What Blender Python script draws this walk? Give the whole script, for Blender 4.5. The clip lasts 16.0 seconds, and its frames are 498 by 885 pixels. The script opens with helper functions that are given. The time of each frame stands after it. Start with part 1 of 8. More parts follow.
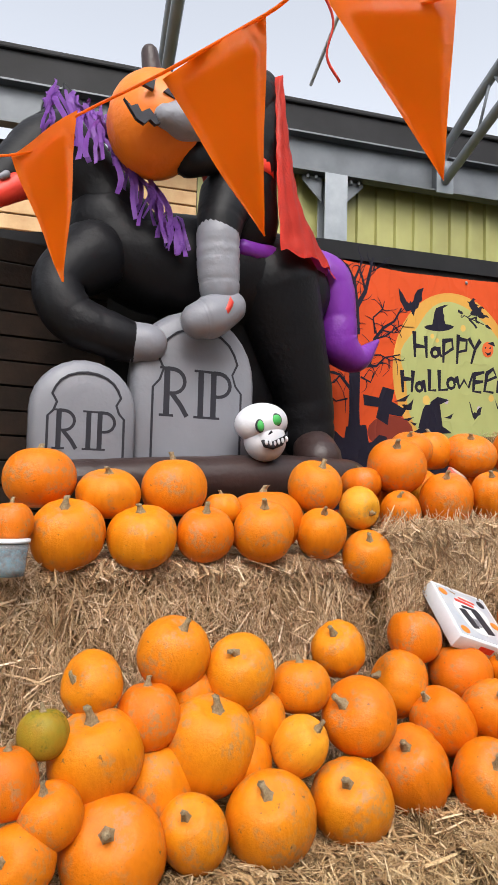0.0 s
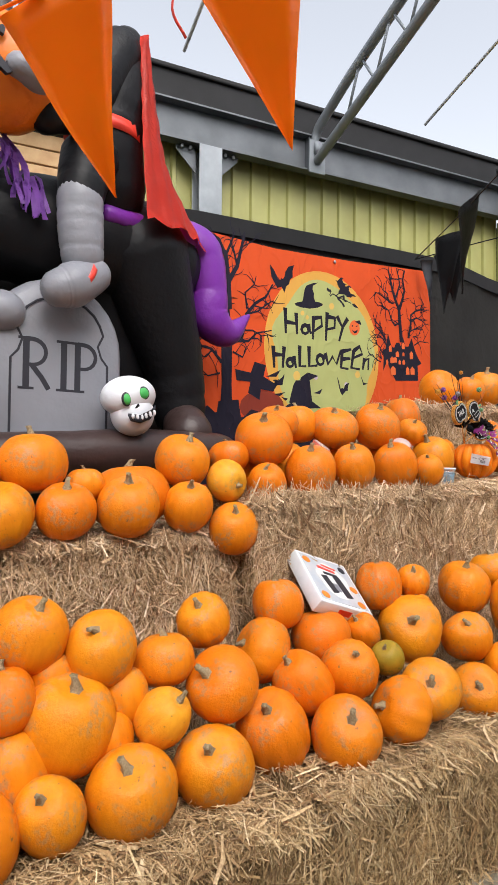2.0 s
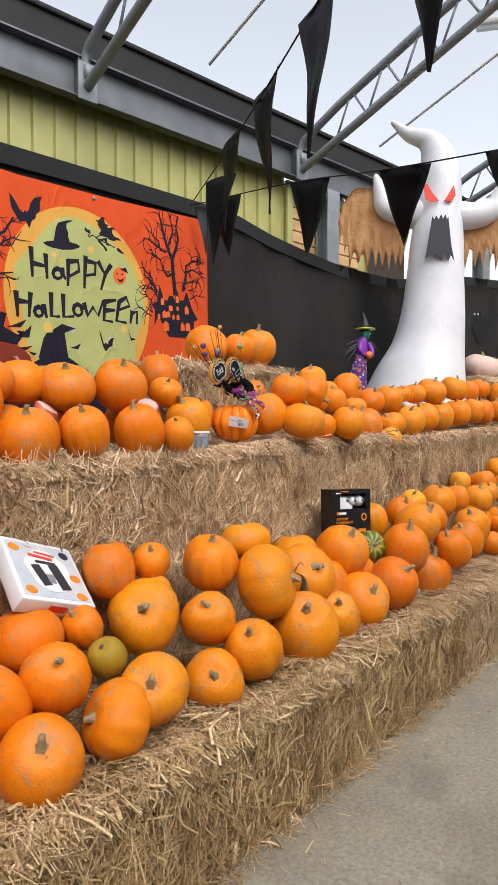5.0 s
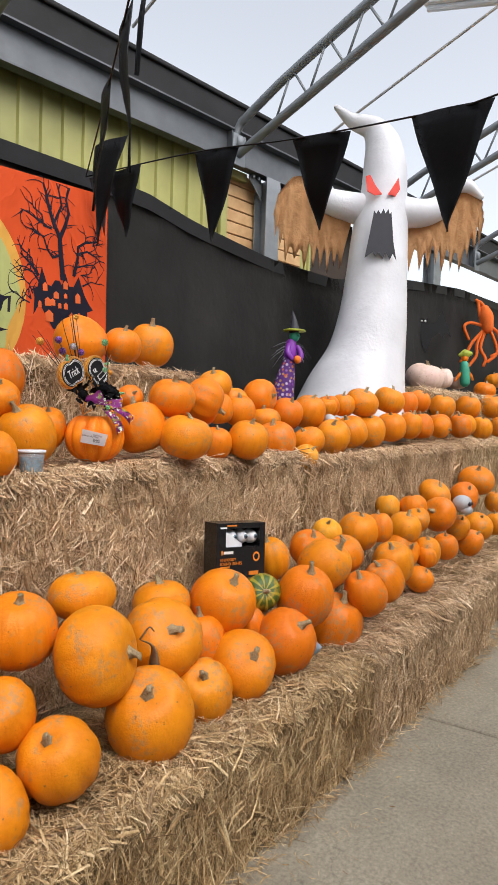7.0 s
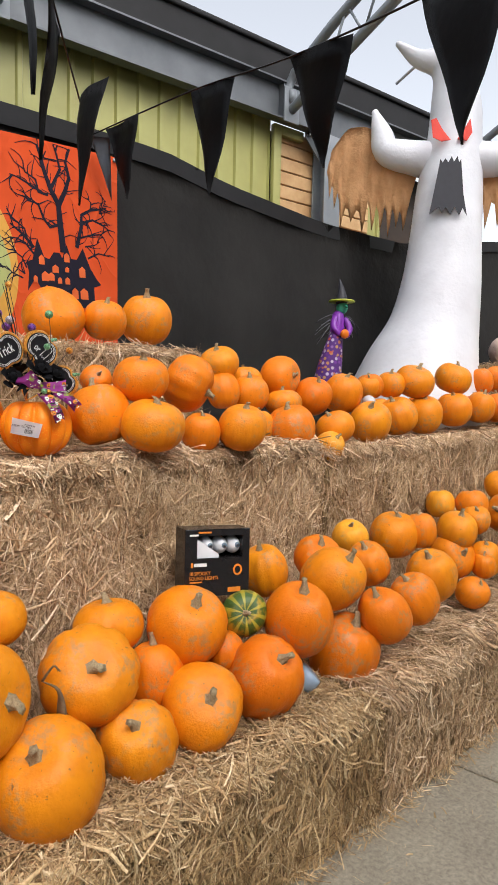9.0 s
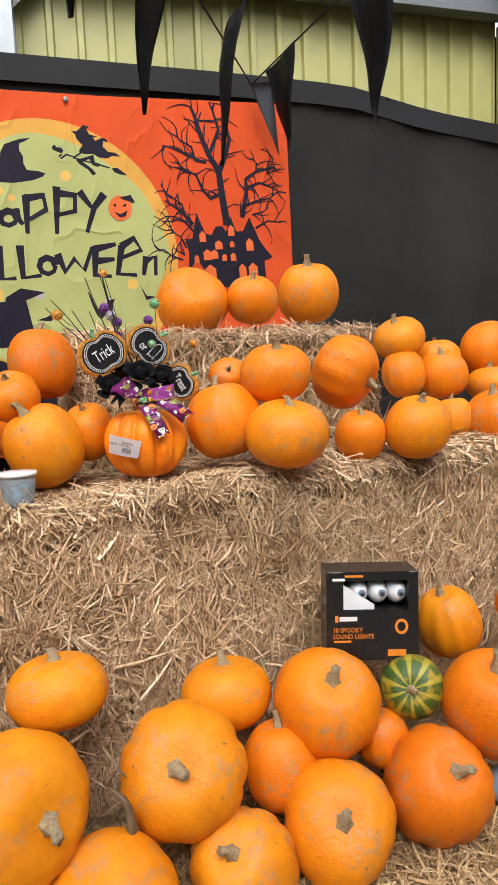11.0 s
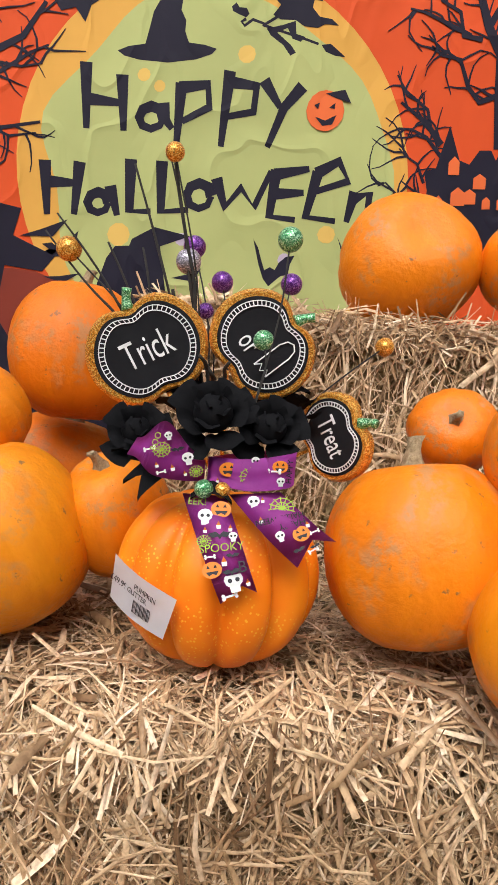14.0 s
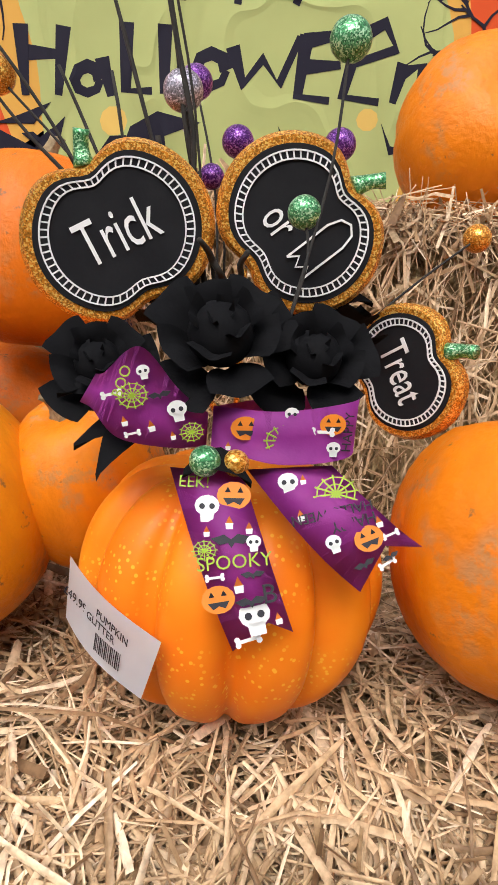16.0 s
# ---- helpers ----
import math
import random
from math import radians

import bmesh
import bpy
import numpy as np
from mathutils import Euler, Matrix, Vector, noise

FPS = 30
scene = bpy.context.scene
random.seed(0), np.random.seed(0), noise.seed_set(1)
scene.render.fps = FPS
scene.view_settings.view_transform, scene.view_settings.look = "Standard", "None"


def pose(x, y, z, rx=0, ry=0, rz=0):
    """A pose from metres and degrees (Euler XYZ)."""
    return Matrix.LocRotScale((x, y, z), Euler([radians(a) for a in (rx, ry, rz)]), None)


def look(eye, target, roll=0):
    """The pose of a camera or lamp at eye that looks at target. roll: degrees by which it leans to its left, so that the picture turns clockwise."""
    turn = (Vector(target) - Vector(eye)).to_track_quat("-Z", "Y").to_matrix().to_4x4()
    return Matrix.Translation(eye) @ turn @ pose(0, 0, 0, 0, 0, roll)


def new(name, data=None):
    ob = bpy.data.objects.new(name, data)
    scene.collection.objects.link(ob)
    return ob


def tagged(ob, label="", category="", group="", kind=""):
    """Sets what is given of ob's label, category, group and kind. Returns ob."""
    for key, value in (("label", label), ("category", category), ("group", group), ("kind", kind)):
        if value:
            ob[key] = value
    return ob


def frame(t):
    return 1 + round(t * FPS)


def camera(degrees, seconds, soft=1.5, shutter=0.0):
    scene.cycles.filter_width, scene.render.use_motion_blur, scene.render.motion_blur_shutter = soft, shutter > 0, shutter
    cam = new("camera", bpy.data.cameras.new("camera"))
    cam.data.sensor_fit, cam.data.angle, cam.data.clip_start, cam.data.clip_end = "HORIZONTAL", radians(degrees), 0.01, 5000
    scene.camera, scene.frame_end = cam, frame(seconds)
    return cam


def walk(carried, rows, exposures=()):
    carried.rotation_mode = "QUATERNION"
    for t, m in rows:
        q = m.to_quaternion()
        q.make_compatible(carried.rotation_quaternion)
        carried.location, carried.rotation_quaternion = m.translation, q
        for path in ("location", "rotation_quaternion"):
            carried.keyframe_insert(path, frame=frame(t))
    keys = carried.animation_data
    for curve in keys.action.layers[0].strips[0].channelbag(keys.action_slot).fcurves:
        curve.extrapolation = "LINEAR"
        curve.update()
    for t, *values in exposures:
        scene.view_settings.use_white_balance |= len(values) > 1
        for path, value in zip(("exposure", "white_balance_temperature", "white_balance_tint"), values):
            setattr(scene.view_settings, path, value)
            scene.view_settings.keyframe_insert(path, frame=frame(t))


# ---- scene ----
cam = camera(43.0, 16.0)
PATH = [
    (0, (0.136, 0.34, 1.418), (1.059, 2.111, 1.529), 1.5),
    (0.5, (0.158, 0.329, 1.419), (1.183, 2.043, 1.513), 1.4),
    (1, (0.161, 0.327, 1.421), (1.258, 1.997, 1.511), 1.4),
    (1.5, (0.179, 0.329, 1.413), (1.336, 1.958, 1.485), 1.3),
    (2, (0.204, 0.321, 1.405), (1.437, 1.894, 1.451), 0.7),
    (2.5, (0.208, 0.316, 1.407), (1.488, 1.852, 1.44), 0.9),
    (3, (0.232, 0.314, 1.404), (1.592, 1.78, 1.418), 0.3),
    (3.5, (0.334, 0.307, 1.407), (1.758, 1.71, 1.378), -1.4),
    (4, (0.474, 0.303, 1.424), (1.963, 1.639, 1.409), -0.5),
    (4.5, (0.593, 0.289, 1.418), (2.113, 1.589, 1.377), 0.2),
    (5, (0.739, 0.349, 1.416), (2.365, 1.512, 1.345), 0.1),
    (5.2, (0.799, 0.397, 1.422), (2.455, 1.515, 1.358), 0.2),
    (7.3, (1.616, 0.388, 1.5), (3.318, 1.436, 1.44), 2.4),
    (7.5, (1.703, 0.426, 1.503), (3.408, 1.471, 1.461), 2.6),
    (8, (1.9, 0.403, 1.508), (3.593, 1.464, 1.426), -0.6),
    (8.5, (2.073, 0.333, 1.516), (3.64, 1.572, 1.422), 2.3),
    (9, (2.185, 0.297, 1.51), (3.686, 1.612, 1.38), 1.3),
    (9.5, (2.338, 0.358, 1.522), (3.729, 1.788, 1.392), 2.7),
    (10, (2.539, 0.43, 1.518), (3.782, 1.987, 1.349), 1.8),
    (10.2, (2.595, 0.437, 1.531), (3.755, 2.058, 1.366), 0.5),
    (12.3, (3.113, 0.945, 1.651), (3.679, 2.846, 1.396), 1.6),
    (12.5, (3.159, 1.023, 1.653), (3.656, 2.946, 1.425), 2.9),
    (13, (3.281, 1.183, 1.666), (3.547, 3.144, 1.376), 2.5),
    (13.5, (3.306, 1.363, 1.667), (3.572, 3.328, 1.406), 3.5),
    (14, (3.283, 1.576, 1.674), (3.533, 3.538, 1.377), 4.9),
    (14.5, (3.295, 1.693, 1.655), (3.504, 3.643, 1.264), 3.6),
    (15, (3.303, 1.761, 1.642), (3.503, 3.697, 1.182), 4.1),
    (15.5, (3.302, 1.805, 1.641), (3.508, 3.737, 1.168), 4.8),
    (16, (3.308, 1.836, 1.64), (3.511, 3.759, 1.126), 4.8),
]
walk(cam, [(t, look(eye, target, roll)) for t, eye, target, roll in PATH],
     exposures=((0, 0.04), (2, 0.02), (5, -0.08), (8, -0.12), (10, 0.0), (12.5, 0.14), (14, -0.02), (16, 0.0)))

# ---- world and light ----
world = bpy.data.worlds.new("world")
scene.world = world
world.use_nodes = True
wn = world.node_tree.nodes
wl = world.node_tree.links
sky = wn.new("ShaderNodeTexSky")
sky.sky_type = 'NISHITA'
sky.sun_disc = False
sky.sun_elevation = radians(48)
sky.sun_rotation = radians(200)
sky.air_density, sky.dust_density, sky.ozone_density = 1.0, 4.0, 1.0
cloud = wn.new("ShaderNodeHueSaturation")      # thick cloud takes most of the blue out
cloud.inputs["Saturation"].default_value = 0.30
wl.new(sky.outputs["Color"], cloud.inputs["Color"])
wl.new(cloud.outputs["Color"], wn["Background"].inputs["Color"])
wn["Background"].inputs["Strength"].default_value = 0.345
sun_data = bpy.data.lights.new("sun", 'SUN')
sun_data.energy, sun_data.angle, sun_data.color = 0.62, radians(35), (1.0, 0.97, 0.92)
sun = new("sun", sun_data)
sun.matrix_world = look((0, 0, 20), (0 + 4.5, 14, 0))


# ---- helpers for building ----
def nodes_of(name):
    m = bpy.data.materials.new(name)
    m.use_nodes = True
    nt = m.node_tree
    return m, nt, nt.nodes["Principled BSDF"]


def ramp(nt, stops, source):
    r = nt.nodes.new("ShaderNodeValToRGB")
    e = r.color_ramp.elements
    while len(e) < len(stops):
        e.new(0.5)
    for el, (p, c) in zip(e, stops):
        el.position, el.color = p, (*c, 1)
    nt.links.new(source, r.inputs[0])
    return r.outputs[0]


def noise_of(nt, scale, detail=4.0, rough=0.55, coord="Object", offset=None):
    tc = nt.nodes.new("ShaderNodeTexCoord")
    n = nt.nodes.new("ShaderNodeTexNoise")
    n.inputs["Scale"].default_value, n.inputs["Detail"].default_value, n.inputs["Roughness"].default_value = scale, detail, rough
    out = tc.outputs[coord]
    if offset is not None:
        add = nt.nodes.new("ShaderNodeVectorMath")
        nt.links.new(out, add.inputs[0])
        nt.links.new(offset, add.inputs[1])
        out = add.outputs[0]
    nt.links.new(out, n.inputs["Vector"])
    return n.outputs["Fac"]


def mix(nt, fac, a, b, mode='MIX'):
    x = nt.nodes.new("ShaderNodeMix")
    x.data_type, x.blend_type = 'RGBA', mode
    for sock, val in ((x.inputs[0], fac), (x.inputs[6], a), (x.inputs[7], b)):
        if isinstance(val, (int, float)):
            sock.default_value = val
        elif isinstance(val, tuple):
            sock.default_value = (*val, 1)
        else:
            nt.links.new(val, sock)
    return x.outputs[2]


def bump(nt, p, height, strength=0.3, dist=0.01):
    b = nt.nodes.new("ShaderNodeBump")
    b.inputs["Strength"].default_value, b.inputs["Distance"].default_value = strength, dist
    nt.links.new(height, b.inputs["Height"])
    nt.links.new(b.outputs[0], p.inputs["Normal"])


def paint(name, a, b=None, rough=0.5, scale=8.0, metal=0.0, bumps=0.15, dist=0.004, bscale=None, coat=0.0, spec=0.5):
    """A surface of two near colours in blotches, with fine relief."""
    m, nt, p = nodes_of(name)
    b = b or tuple(c * 0.75 for c in a)
    p.inputs["Base Color"].default_value = (*a, 1)
    nt.links.new(ramp(nt, [(0.35, a), (0.7, b)], noise_of(nt, scale)), p.inputs["Base Color"])
    p.inputs["Roughness"].default_value, p.inputs["Metallic"].default_value = rough, metal
    p.inputs["Coat Weight"].default_value = coat
    p.inputs["Specular IOR Level"].default_value = spec
    if bumps:
        bump(nt, p, noise_of(nt, bscale or scale * 6), bumps, dist)
    return m


def finish(name, bm, mats, parent=None, smooth=True, label=""):
    me = bpy.data.meshes.new(name)
    bmesh.ops.recalc_face_normals(bm, faces=bm.faces)
    bm.to_mesh(me)
    bm.free()
    for m in (mats if isinstance(mats, (list, tuple)) else [mats]):
        me.materials.append(m)
    if smooth:
        me.shade_smooth()
    ob = new(name, me)
    if parent is not None:
        ob.parent = parent
    if label:
        ob["label"] = label
    return ob


def part(name, bm, material, parent, label="", smooth=True):
    return finish(name, bm, material, parent, smooth, label)


def thing(name, label, category, group="", kind="", m=None):
    ob = new(name)
    ob.empty_display_size = 0.05
    if m is not None:
        ob.matrix_world = m
    return tagged(ob, label, category, group, kind)


def box(bm, lo, hi, bevel=0.0, mat=0, segs=2):
    """A block between two corners."""
    c = [(a + b) / 2 for a, b in zip(lo, hi)]
    s = [abs(b - a) for a, b in zip(lo, hi)]
    g = bmesh.ops.create_cube(bm, size=1.0, matrix=Matrix.LocRotScale(c, None, s))
    fs = {f for v in g["verts"] for f in v.link_faces}
    if bevel:
        es = {e for f in fs for e in f.edges}
        r = bmesh.ops.bevel(bm, geom=list(es), offset=bevel, segments=segs, affect='EDGES', profile=0.5)
        fs = {f for v in r["verts"] for f in v.link_faces} | {f for f in fs if f.is_valid}
    for f in fs:
        if f.is_valid:
            f.material_index = mat


def curve_points(pts, n):
    """A smooth line through points (Catmull-Rom), n steps a span."""
    p = [np.array(q, float) for q in pts]
    p = [2 * p[0] - p[1]] + p + [2 * p[-1] - p[-2]]
    out = []
    for i in range(1, len(p) - 2):
        for k in range(n):
            t = k / n
            a, b, c, d = p[i - 1:i + 3]
            out.append(0.5 * (2 * b + (c - a) * t + (2 * a - 5 * b + 4 * c - d) * t * t + (3 * b - a - 3 * c + d) * t ** 3))
    out.append(p[-2])
    return out


def tube(bm, pts, radii, segs=10, steps=4, mat=0, flat=1.0, caps=True, round_caps=False):
    """A tapering round limb along points; round_caps: with rounded ends."""
    line = curve_points([(*p, r) for p, r in zip(pts, radii)], steps)
    if round_caps:
        def cap(a, b):
            d = a[:3] - b[:3]
            d = d / (np.linalg.norm(d) + 1e-9)
            return [np.array([*(a[:3] + d * a[3] * s), a[3] * math.sqrt(max(0.0, 1 - s * s))]) for s in (0.45, 0.8, 0.97)]
        line = cap(line[0], line[1])[::-1] + line + cap(line[-1], line[-2])
    rings = []
    up = Vector((0.13, 0.27, 0.95)).normalized()
    for i, q in enumerate(line):
        a, b = line[max(0, i - 1)], line[min(len(line) - 1, i + 1)]
        d = Vector(b[:3] - a[:3])
        d = d.normalized() if d.length > 1e-9 else Vector((0, 0, 1))
        side = d.cross(up)
        side = side.normalized() if side.length > 1e-3 else Vector((1, 0, 0))
        up = side.cross(d).normalized()
        r = max(abs(q[3]), 1e-4)
        rings.append([bm.verts.new(Vector(q[:3]) + side * math.cos(w) * r + up * math.sin(w) * r * flat) for w in (2 * math.pi * k / segs for k in range(segs))])
    for a, b in zip(rings, rings[1:]):
        for k in range(segs):
            f = bm.faces.new((a[k], a[(k + 1) % segs], b[(k + 1) % segs], b[k]))
            f.material_index = mat
    if caps:
        for r in (rings[0], rings[-1]):
            bm.faces.new(r).material_index = mat


def ball(bm, c, r, mat=0, u=20, v=14, rot=None):
    """An ellipsoid."""
    s = r if isinstance(r, (tuple, list)) else (r, r, r)
    g = bmesh.ops.create_uvsphere(bm, u_segments=u, v_segments=v, radius=1.0, matrix=Matrix.LocRotScale(c, rot, s))
    for f in {f for w in g["verts"] for f in w.link_faces}:
        f.material_index = mat


laid = 0


def sheet(bm, outline, depth, to, mat=0, flush=False):
    """A flat shape with an outline in its own plane (x, z), thickness depth along y, carried by the matrix to."""
    global laid
    laid += 1
    up = 0.0 if flush else -0.00002 * (laid % 37)      # never two shapes in one plane
    front = [bm.verts.new(to @ Vector((x, up, z))) for x, z in outline]
    back = [bm.verts.new(to @ Vector((x, depth, z))) for x, z in outline]
    fs = [bm.faces.new(front), bm.faces.new(back[::-1])]
    n = len(outline)
    fs += [bm.faces.new((front[i], back[i], back[(i + 1) % n], front[(i + 1) % n])) for i in range(n)]
    for f in fs:
        f.material_index = mat


def stroke(bm, pts, w, to, mat=0, depth=0.002, taper=0.75):
    """A brush stroke of width w through (x, z) points, laid on a plane."""
    p = [np.array(q, float) for q in pts]
    left, right = [], []
    for i, q in enumerate(p):
        d = p[min(i + 1, len(p) - 1)] - p[max(i - 1, 0)]
        d = d / (np.linalg.norm(d) + 1e-9)
        n = np.array([-d[1], d[0]])
        k = w * (1 + (taper - 1) * i / max(1, len(p) - 1)) / 2
        left.append(q + n * k)
        right.append(q - n * k)
    for i in range(len(p) - 1):
        sheet(bm, [tuple(left[i]), tuple(right[i]), tuple(right[i + 1]), tuple(left[i + 1])], depth, to, mat)


def lettering(name, text, size, to, material, parent, extrude=0.001, align='CENTER', shear=0.0, width=1.0):
    """Words in the built-in font, as a mesh laid at the pose to (x along the line, y up the letters)."""
    cu = bpy.data.curves.new(name, 'FONT')
    cu.body, cu.size, cu.extrude, cu.align_x, cu.align_y, cu.shear = text, size, extrude, align, 'CENTER', shear
    cu.resolution_u = 3
    tmp = bpy.data.objects.new(name, cu)
    scene.collection.objects.link(tmp)
    me = bpy.data.meshes.new_from_object(tmp.evaluated_get(bpy.context.evaluated_depsgraph_get()))
    bpy.data.objects.remove(tmp)
    me.materials.clear()
    me.materials.append(material)
    me.transform(to @ Matrix.Diagonal((width, 1, 1, 1)))
    ob = new(name, me)
    ob.parent = parent
    return ob


def frame_at(o, xdir, ydir):
    """A pose with x along xdir, y towards ydir."""
    x = Vector(xdir).normalized()
    z = x.cross(Vector(ydir)).normalized()
    y = z.cross(x)
    return Matrix(((x.x, y.x, z.x, o[0]), (x.y, y.y, z.y, o[1]), (x.z, y.z, z.z, o[2]), (0, 0, 0, 1)))



# ---- materials ----
def pumpkin_skin(name, a, b, dirt):
    """Ribbed skin: own tone for each fruit, meridian streaks, dusty scuffed patches, pocks and scratches."""
    m, nt, p = nodes_of(name)
    info = nt.nodes.new("ShaderNodeObjectInfo")
    sc = nt.nodes.new("ShaderNodeVectorMath")
    sc.operation = 'SCALE'
    sc.inputs[0].default_value = (37.0, 19.0, 53.0)
    nt.links.new(info.outputs["Random"], sc.inputs["Scale"])
    off = sc.outputs[0]
    ruddy = tuple(k * q for k, q in zip(a, (0.90, 0.80, 0.9)))
    base = ramp(nt, [(0.0, ruddy), (0.3, a), (0.75, b), (1.0, tuple(min(1, k * q) for k, q in zip(b, (1.02, 1.12, 1.3))))], info.outputs["Random"])
    mottled = mix(nt, ramp(nt, [(0.38, (0, 0, 0)), (0.75, (0.65, 0.65, 0.65))], noise_of(nt, 1.6, 4, offset=off)), base, tuple(min(1, c * k) for c, k in zip(b, (0.84, 0.66, 0.7))))
    tc, mp, add, streak = (nt.nodes.new(k) for k in ("ShaderNodeTexCoord", "ShaderNodeMapping", "ShaderNodeVectorMath", "ShaderNodeTexNoise"))
    mp.inputs["Scale"].default_value = (1.0, 1.0, 0.12)
    nt.links.new(tc.outputs["Object"], mp.inputs[0])
    nt.links.new(mp.outputs[0], add.inputs[0])
    nt.links.new(off, add.inputs[1])
    streak.inputs["Scale"].default_value, streak.inputs["Detail"].default_value = 7.0, 5
    nt.links.new(add.outputs[0], streak.inputs["Vector"])
    lined = mix(nt, 1.0, mottled, ramp(nt, [(0.35, (0.96, 0.93, 0.90)), (0.6, (1.03, 1.03, 1.05))], streak.outputs["Fac"]), 'MULTIPLY')
    where = ramp(nt, [(0.51, (0, 0, 0)), (0.61, (1, 1, 1))], noise_of(nt, 1.25, 3, offset=off))
    rub = ramp(nt, [(0.45, (0, 0, 0)), (0.58, (0.66, 0.66, 0.66))], noise_of(nt, 6.5, 9, 0.68, offset=off))
    dusty = mix(nt, mix(nt, 1.0, where, rub, 'MULTIPLY'), lined, dirt)
    pock = ramp(nt, [(0.648, (0, 0, 0)), (0.70, (0.85, 0.85, 0.85))], noise_of(nt, 7.5, 7, 0.62, offset=off))
    nt.links.new(mix(nt, pock, dusty, (0.19, 0.105, 0.045)), p.inputs["Base Color"])
    nt.links.new(ramp(nt, [(0.3, (0.34, 0.34, 0.34)), (0.7, (0.58, 0.58, 0.58))], noise_of(nt, 5, 6, offset=off)), p.inputs["Roughness"])
    p.inputs["Specular IOR Level"].default_value = 0.3
    bump(nt, p, noise_of(nt, 14, 7, offset=off), 0.16, 0.03)
    return m


ORANGE_SKIN = pumpkin_skin("pumpkin_skin", (0.78, 0.200, 0.003), (0.76, 0.250, 0.005), (0.40, 0.23, 0.105))
YELLOW_SKIN = pumpkin_skin("yellow_pumpkin_skin", (0.80, 0.33, 0.015), (0.82, 0.36, 0.02), (0.50, 0.33, 0.12))
MOTTLED_SKIN = pumpkin_skin("mottled_squash_skin", (0.34, 0.27, 0.02), (0.52, 0.32, 0.018), (0.05, 0.11, 0.015))
WHITE_SKIN = pumpkin_skin("white_pumpkin_skin", (0.72, 0.56, 0.47), (0.76, 0.60, 0.52), (0.60, 0.44, 0.34))


def squash_skin():
    m, nt, p = nodes_of("striped_squash_skin")
    tc = nt.nodes.new("ShaderNodeTexCoord")
    sx = nt.nodes.new("ShaderNodeSeparateXYZ")
    nt.links.new(tc.outputs["Object"], sx.inputs[0])
    at = nt.nodes.new("ShaderNodeMath")
    at.operation = 'ARCTAN2'
    nt.links.new(sx.outputs[0], at.inputs[0])
    nt.links.new(sx.outputs[1], at.inputs[1])
    si = nt.nodes.new("ShaderNodeMath")
    si.operation = 'MULTIPLY_ADD'
    si.inputs[1].default_value = 10.0
    nt.links.new(at.outputs[0], si.inputs[0])
    nt.links.new(noise_of(nt, 4, 4), si.inputs[2])
    s2 = nt.nodes.new("ShaderNodeMath")
    s2.operation = 'SINE'
    nt.links.new(si.outputs[0], s2.inputs[0])
    stripes = ramp(nt, [(0.3, (0.05, 0.10, 0.015)), (0.75, (0.33, 0.30, 0.03))], s2.outputs[0])
    nt.links.new(mix(nt, ramp(nt, [(0.5, (0, 0, 0)), (0.7, (0.8, 0.8, 0.8))], noise_of(nt, 2.0, 3)), stripes, (0.55, 0.33, 0.02)), p.inputs["Base Color"])
    p.inputs["Roughness"].default_value = 0.4
    bump(nt, p, noise_of(nt, 10), 0.2, 0.03)
    return m


SQUASH_SKIN = squash_skin()
STEM = paint("pumpkin_stem", (0.44, 0.34, 0.20), (0.24, 0.17, 0.09), 0.85, 22, bumps=0.6, dist=0.01, bscale=60)


def straw_stuff(name, bright, tint):
    """Single straws: each its own tone, from weathered brown to bleached, streaked along its length."""
    m, nt, p = nodes_of(name)
    geo = nt.nodes.new("ShaderNodeNewGeometry")
    tones = [(0.0, (0.18, 0.110, 0.058)), (0.2, (0.40, 0.275, 0.155)), (0.5, (0.57, 0.42, 0.255)), (0.8, (0.69, 0.545, 0.365)), (1.0, (0.80, 0.69, 0.53))]
    c = ramp(nt, [(q, tuple(k * w * bright for k, w in zip(t, tint))) for q, t in tones], geo.outputs["Random Per Island"])
    drift = ramp(nt, [(0.3, (0.72, 0.66, 0.60)), (0.5, (1.0, 1.0, 1.0)), (0.72, (1.10, 1.08, 1.06))], noise_of(nt, 4.0, 5))
    fleck = ramp(nt, [(0.35, (0.70, 0.66, 0.62)), (0.6, (1.06, 1.06, 1.06))], noise_of(nt, 120.0, 3))
    nt.links.new(mix(nt, 1.0, mix(nt, 1.0, c, drift, 'MULTIPLY'), fleck, 'MULTIPLY'), p.inputs["Base Color"])
    p.inputs["Roughness"].default_value = 0.5
    p.inputs["Specular IOR Level"].default_value = 0.35
    return m


STRAW = straw_stuff("straw", 0.96, (1.03, 0.96, 0.80))
# Pinker straw, with part of the upper and far bales' light in its colour
BRIGHT_STRAW = straw_stuff("bright_straw", 1.12, (1.03, 0.98, 0.95))


def bale_core():
    m, nt, p = nodes_of("pressed_straw")
    tc = nt.nodes.new("ShaderNodeTexCoord")
    mp = nt.nodes.new("ShaderNodeMapping")
    mp.inputs["Scale"].default_value = (1.0, 1.0, 0.35)
    nt.links.new(tc.outputs["Object"], mp.inputs[0])
    n = nt.nodes.new("ShaderNodeTexNoise")
    n.inputs["Scale"].default_value, n.inputs["Detail"].default_value, n.inputs["Distortion"].default_value = 70, 7, 1.5
    nt.links.new(mp.outputs[0], n.inputs["Vector"])
    nt.links.new(ramp(nt, [(0.3, (0.10, 0.058, 0.026)), (0.5, (0.34, 0.22, 0.10)), (0.72, (0.62, 0.46, 0.235))], n.outputs["Fac"]), p.inputs["Base Color"])
    p.inputs["Roughness"].default_value = 0.8
    bump(nt, p, n.outputs["Fac"], 1.0, 0.03)
    return m


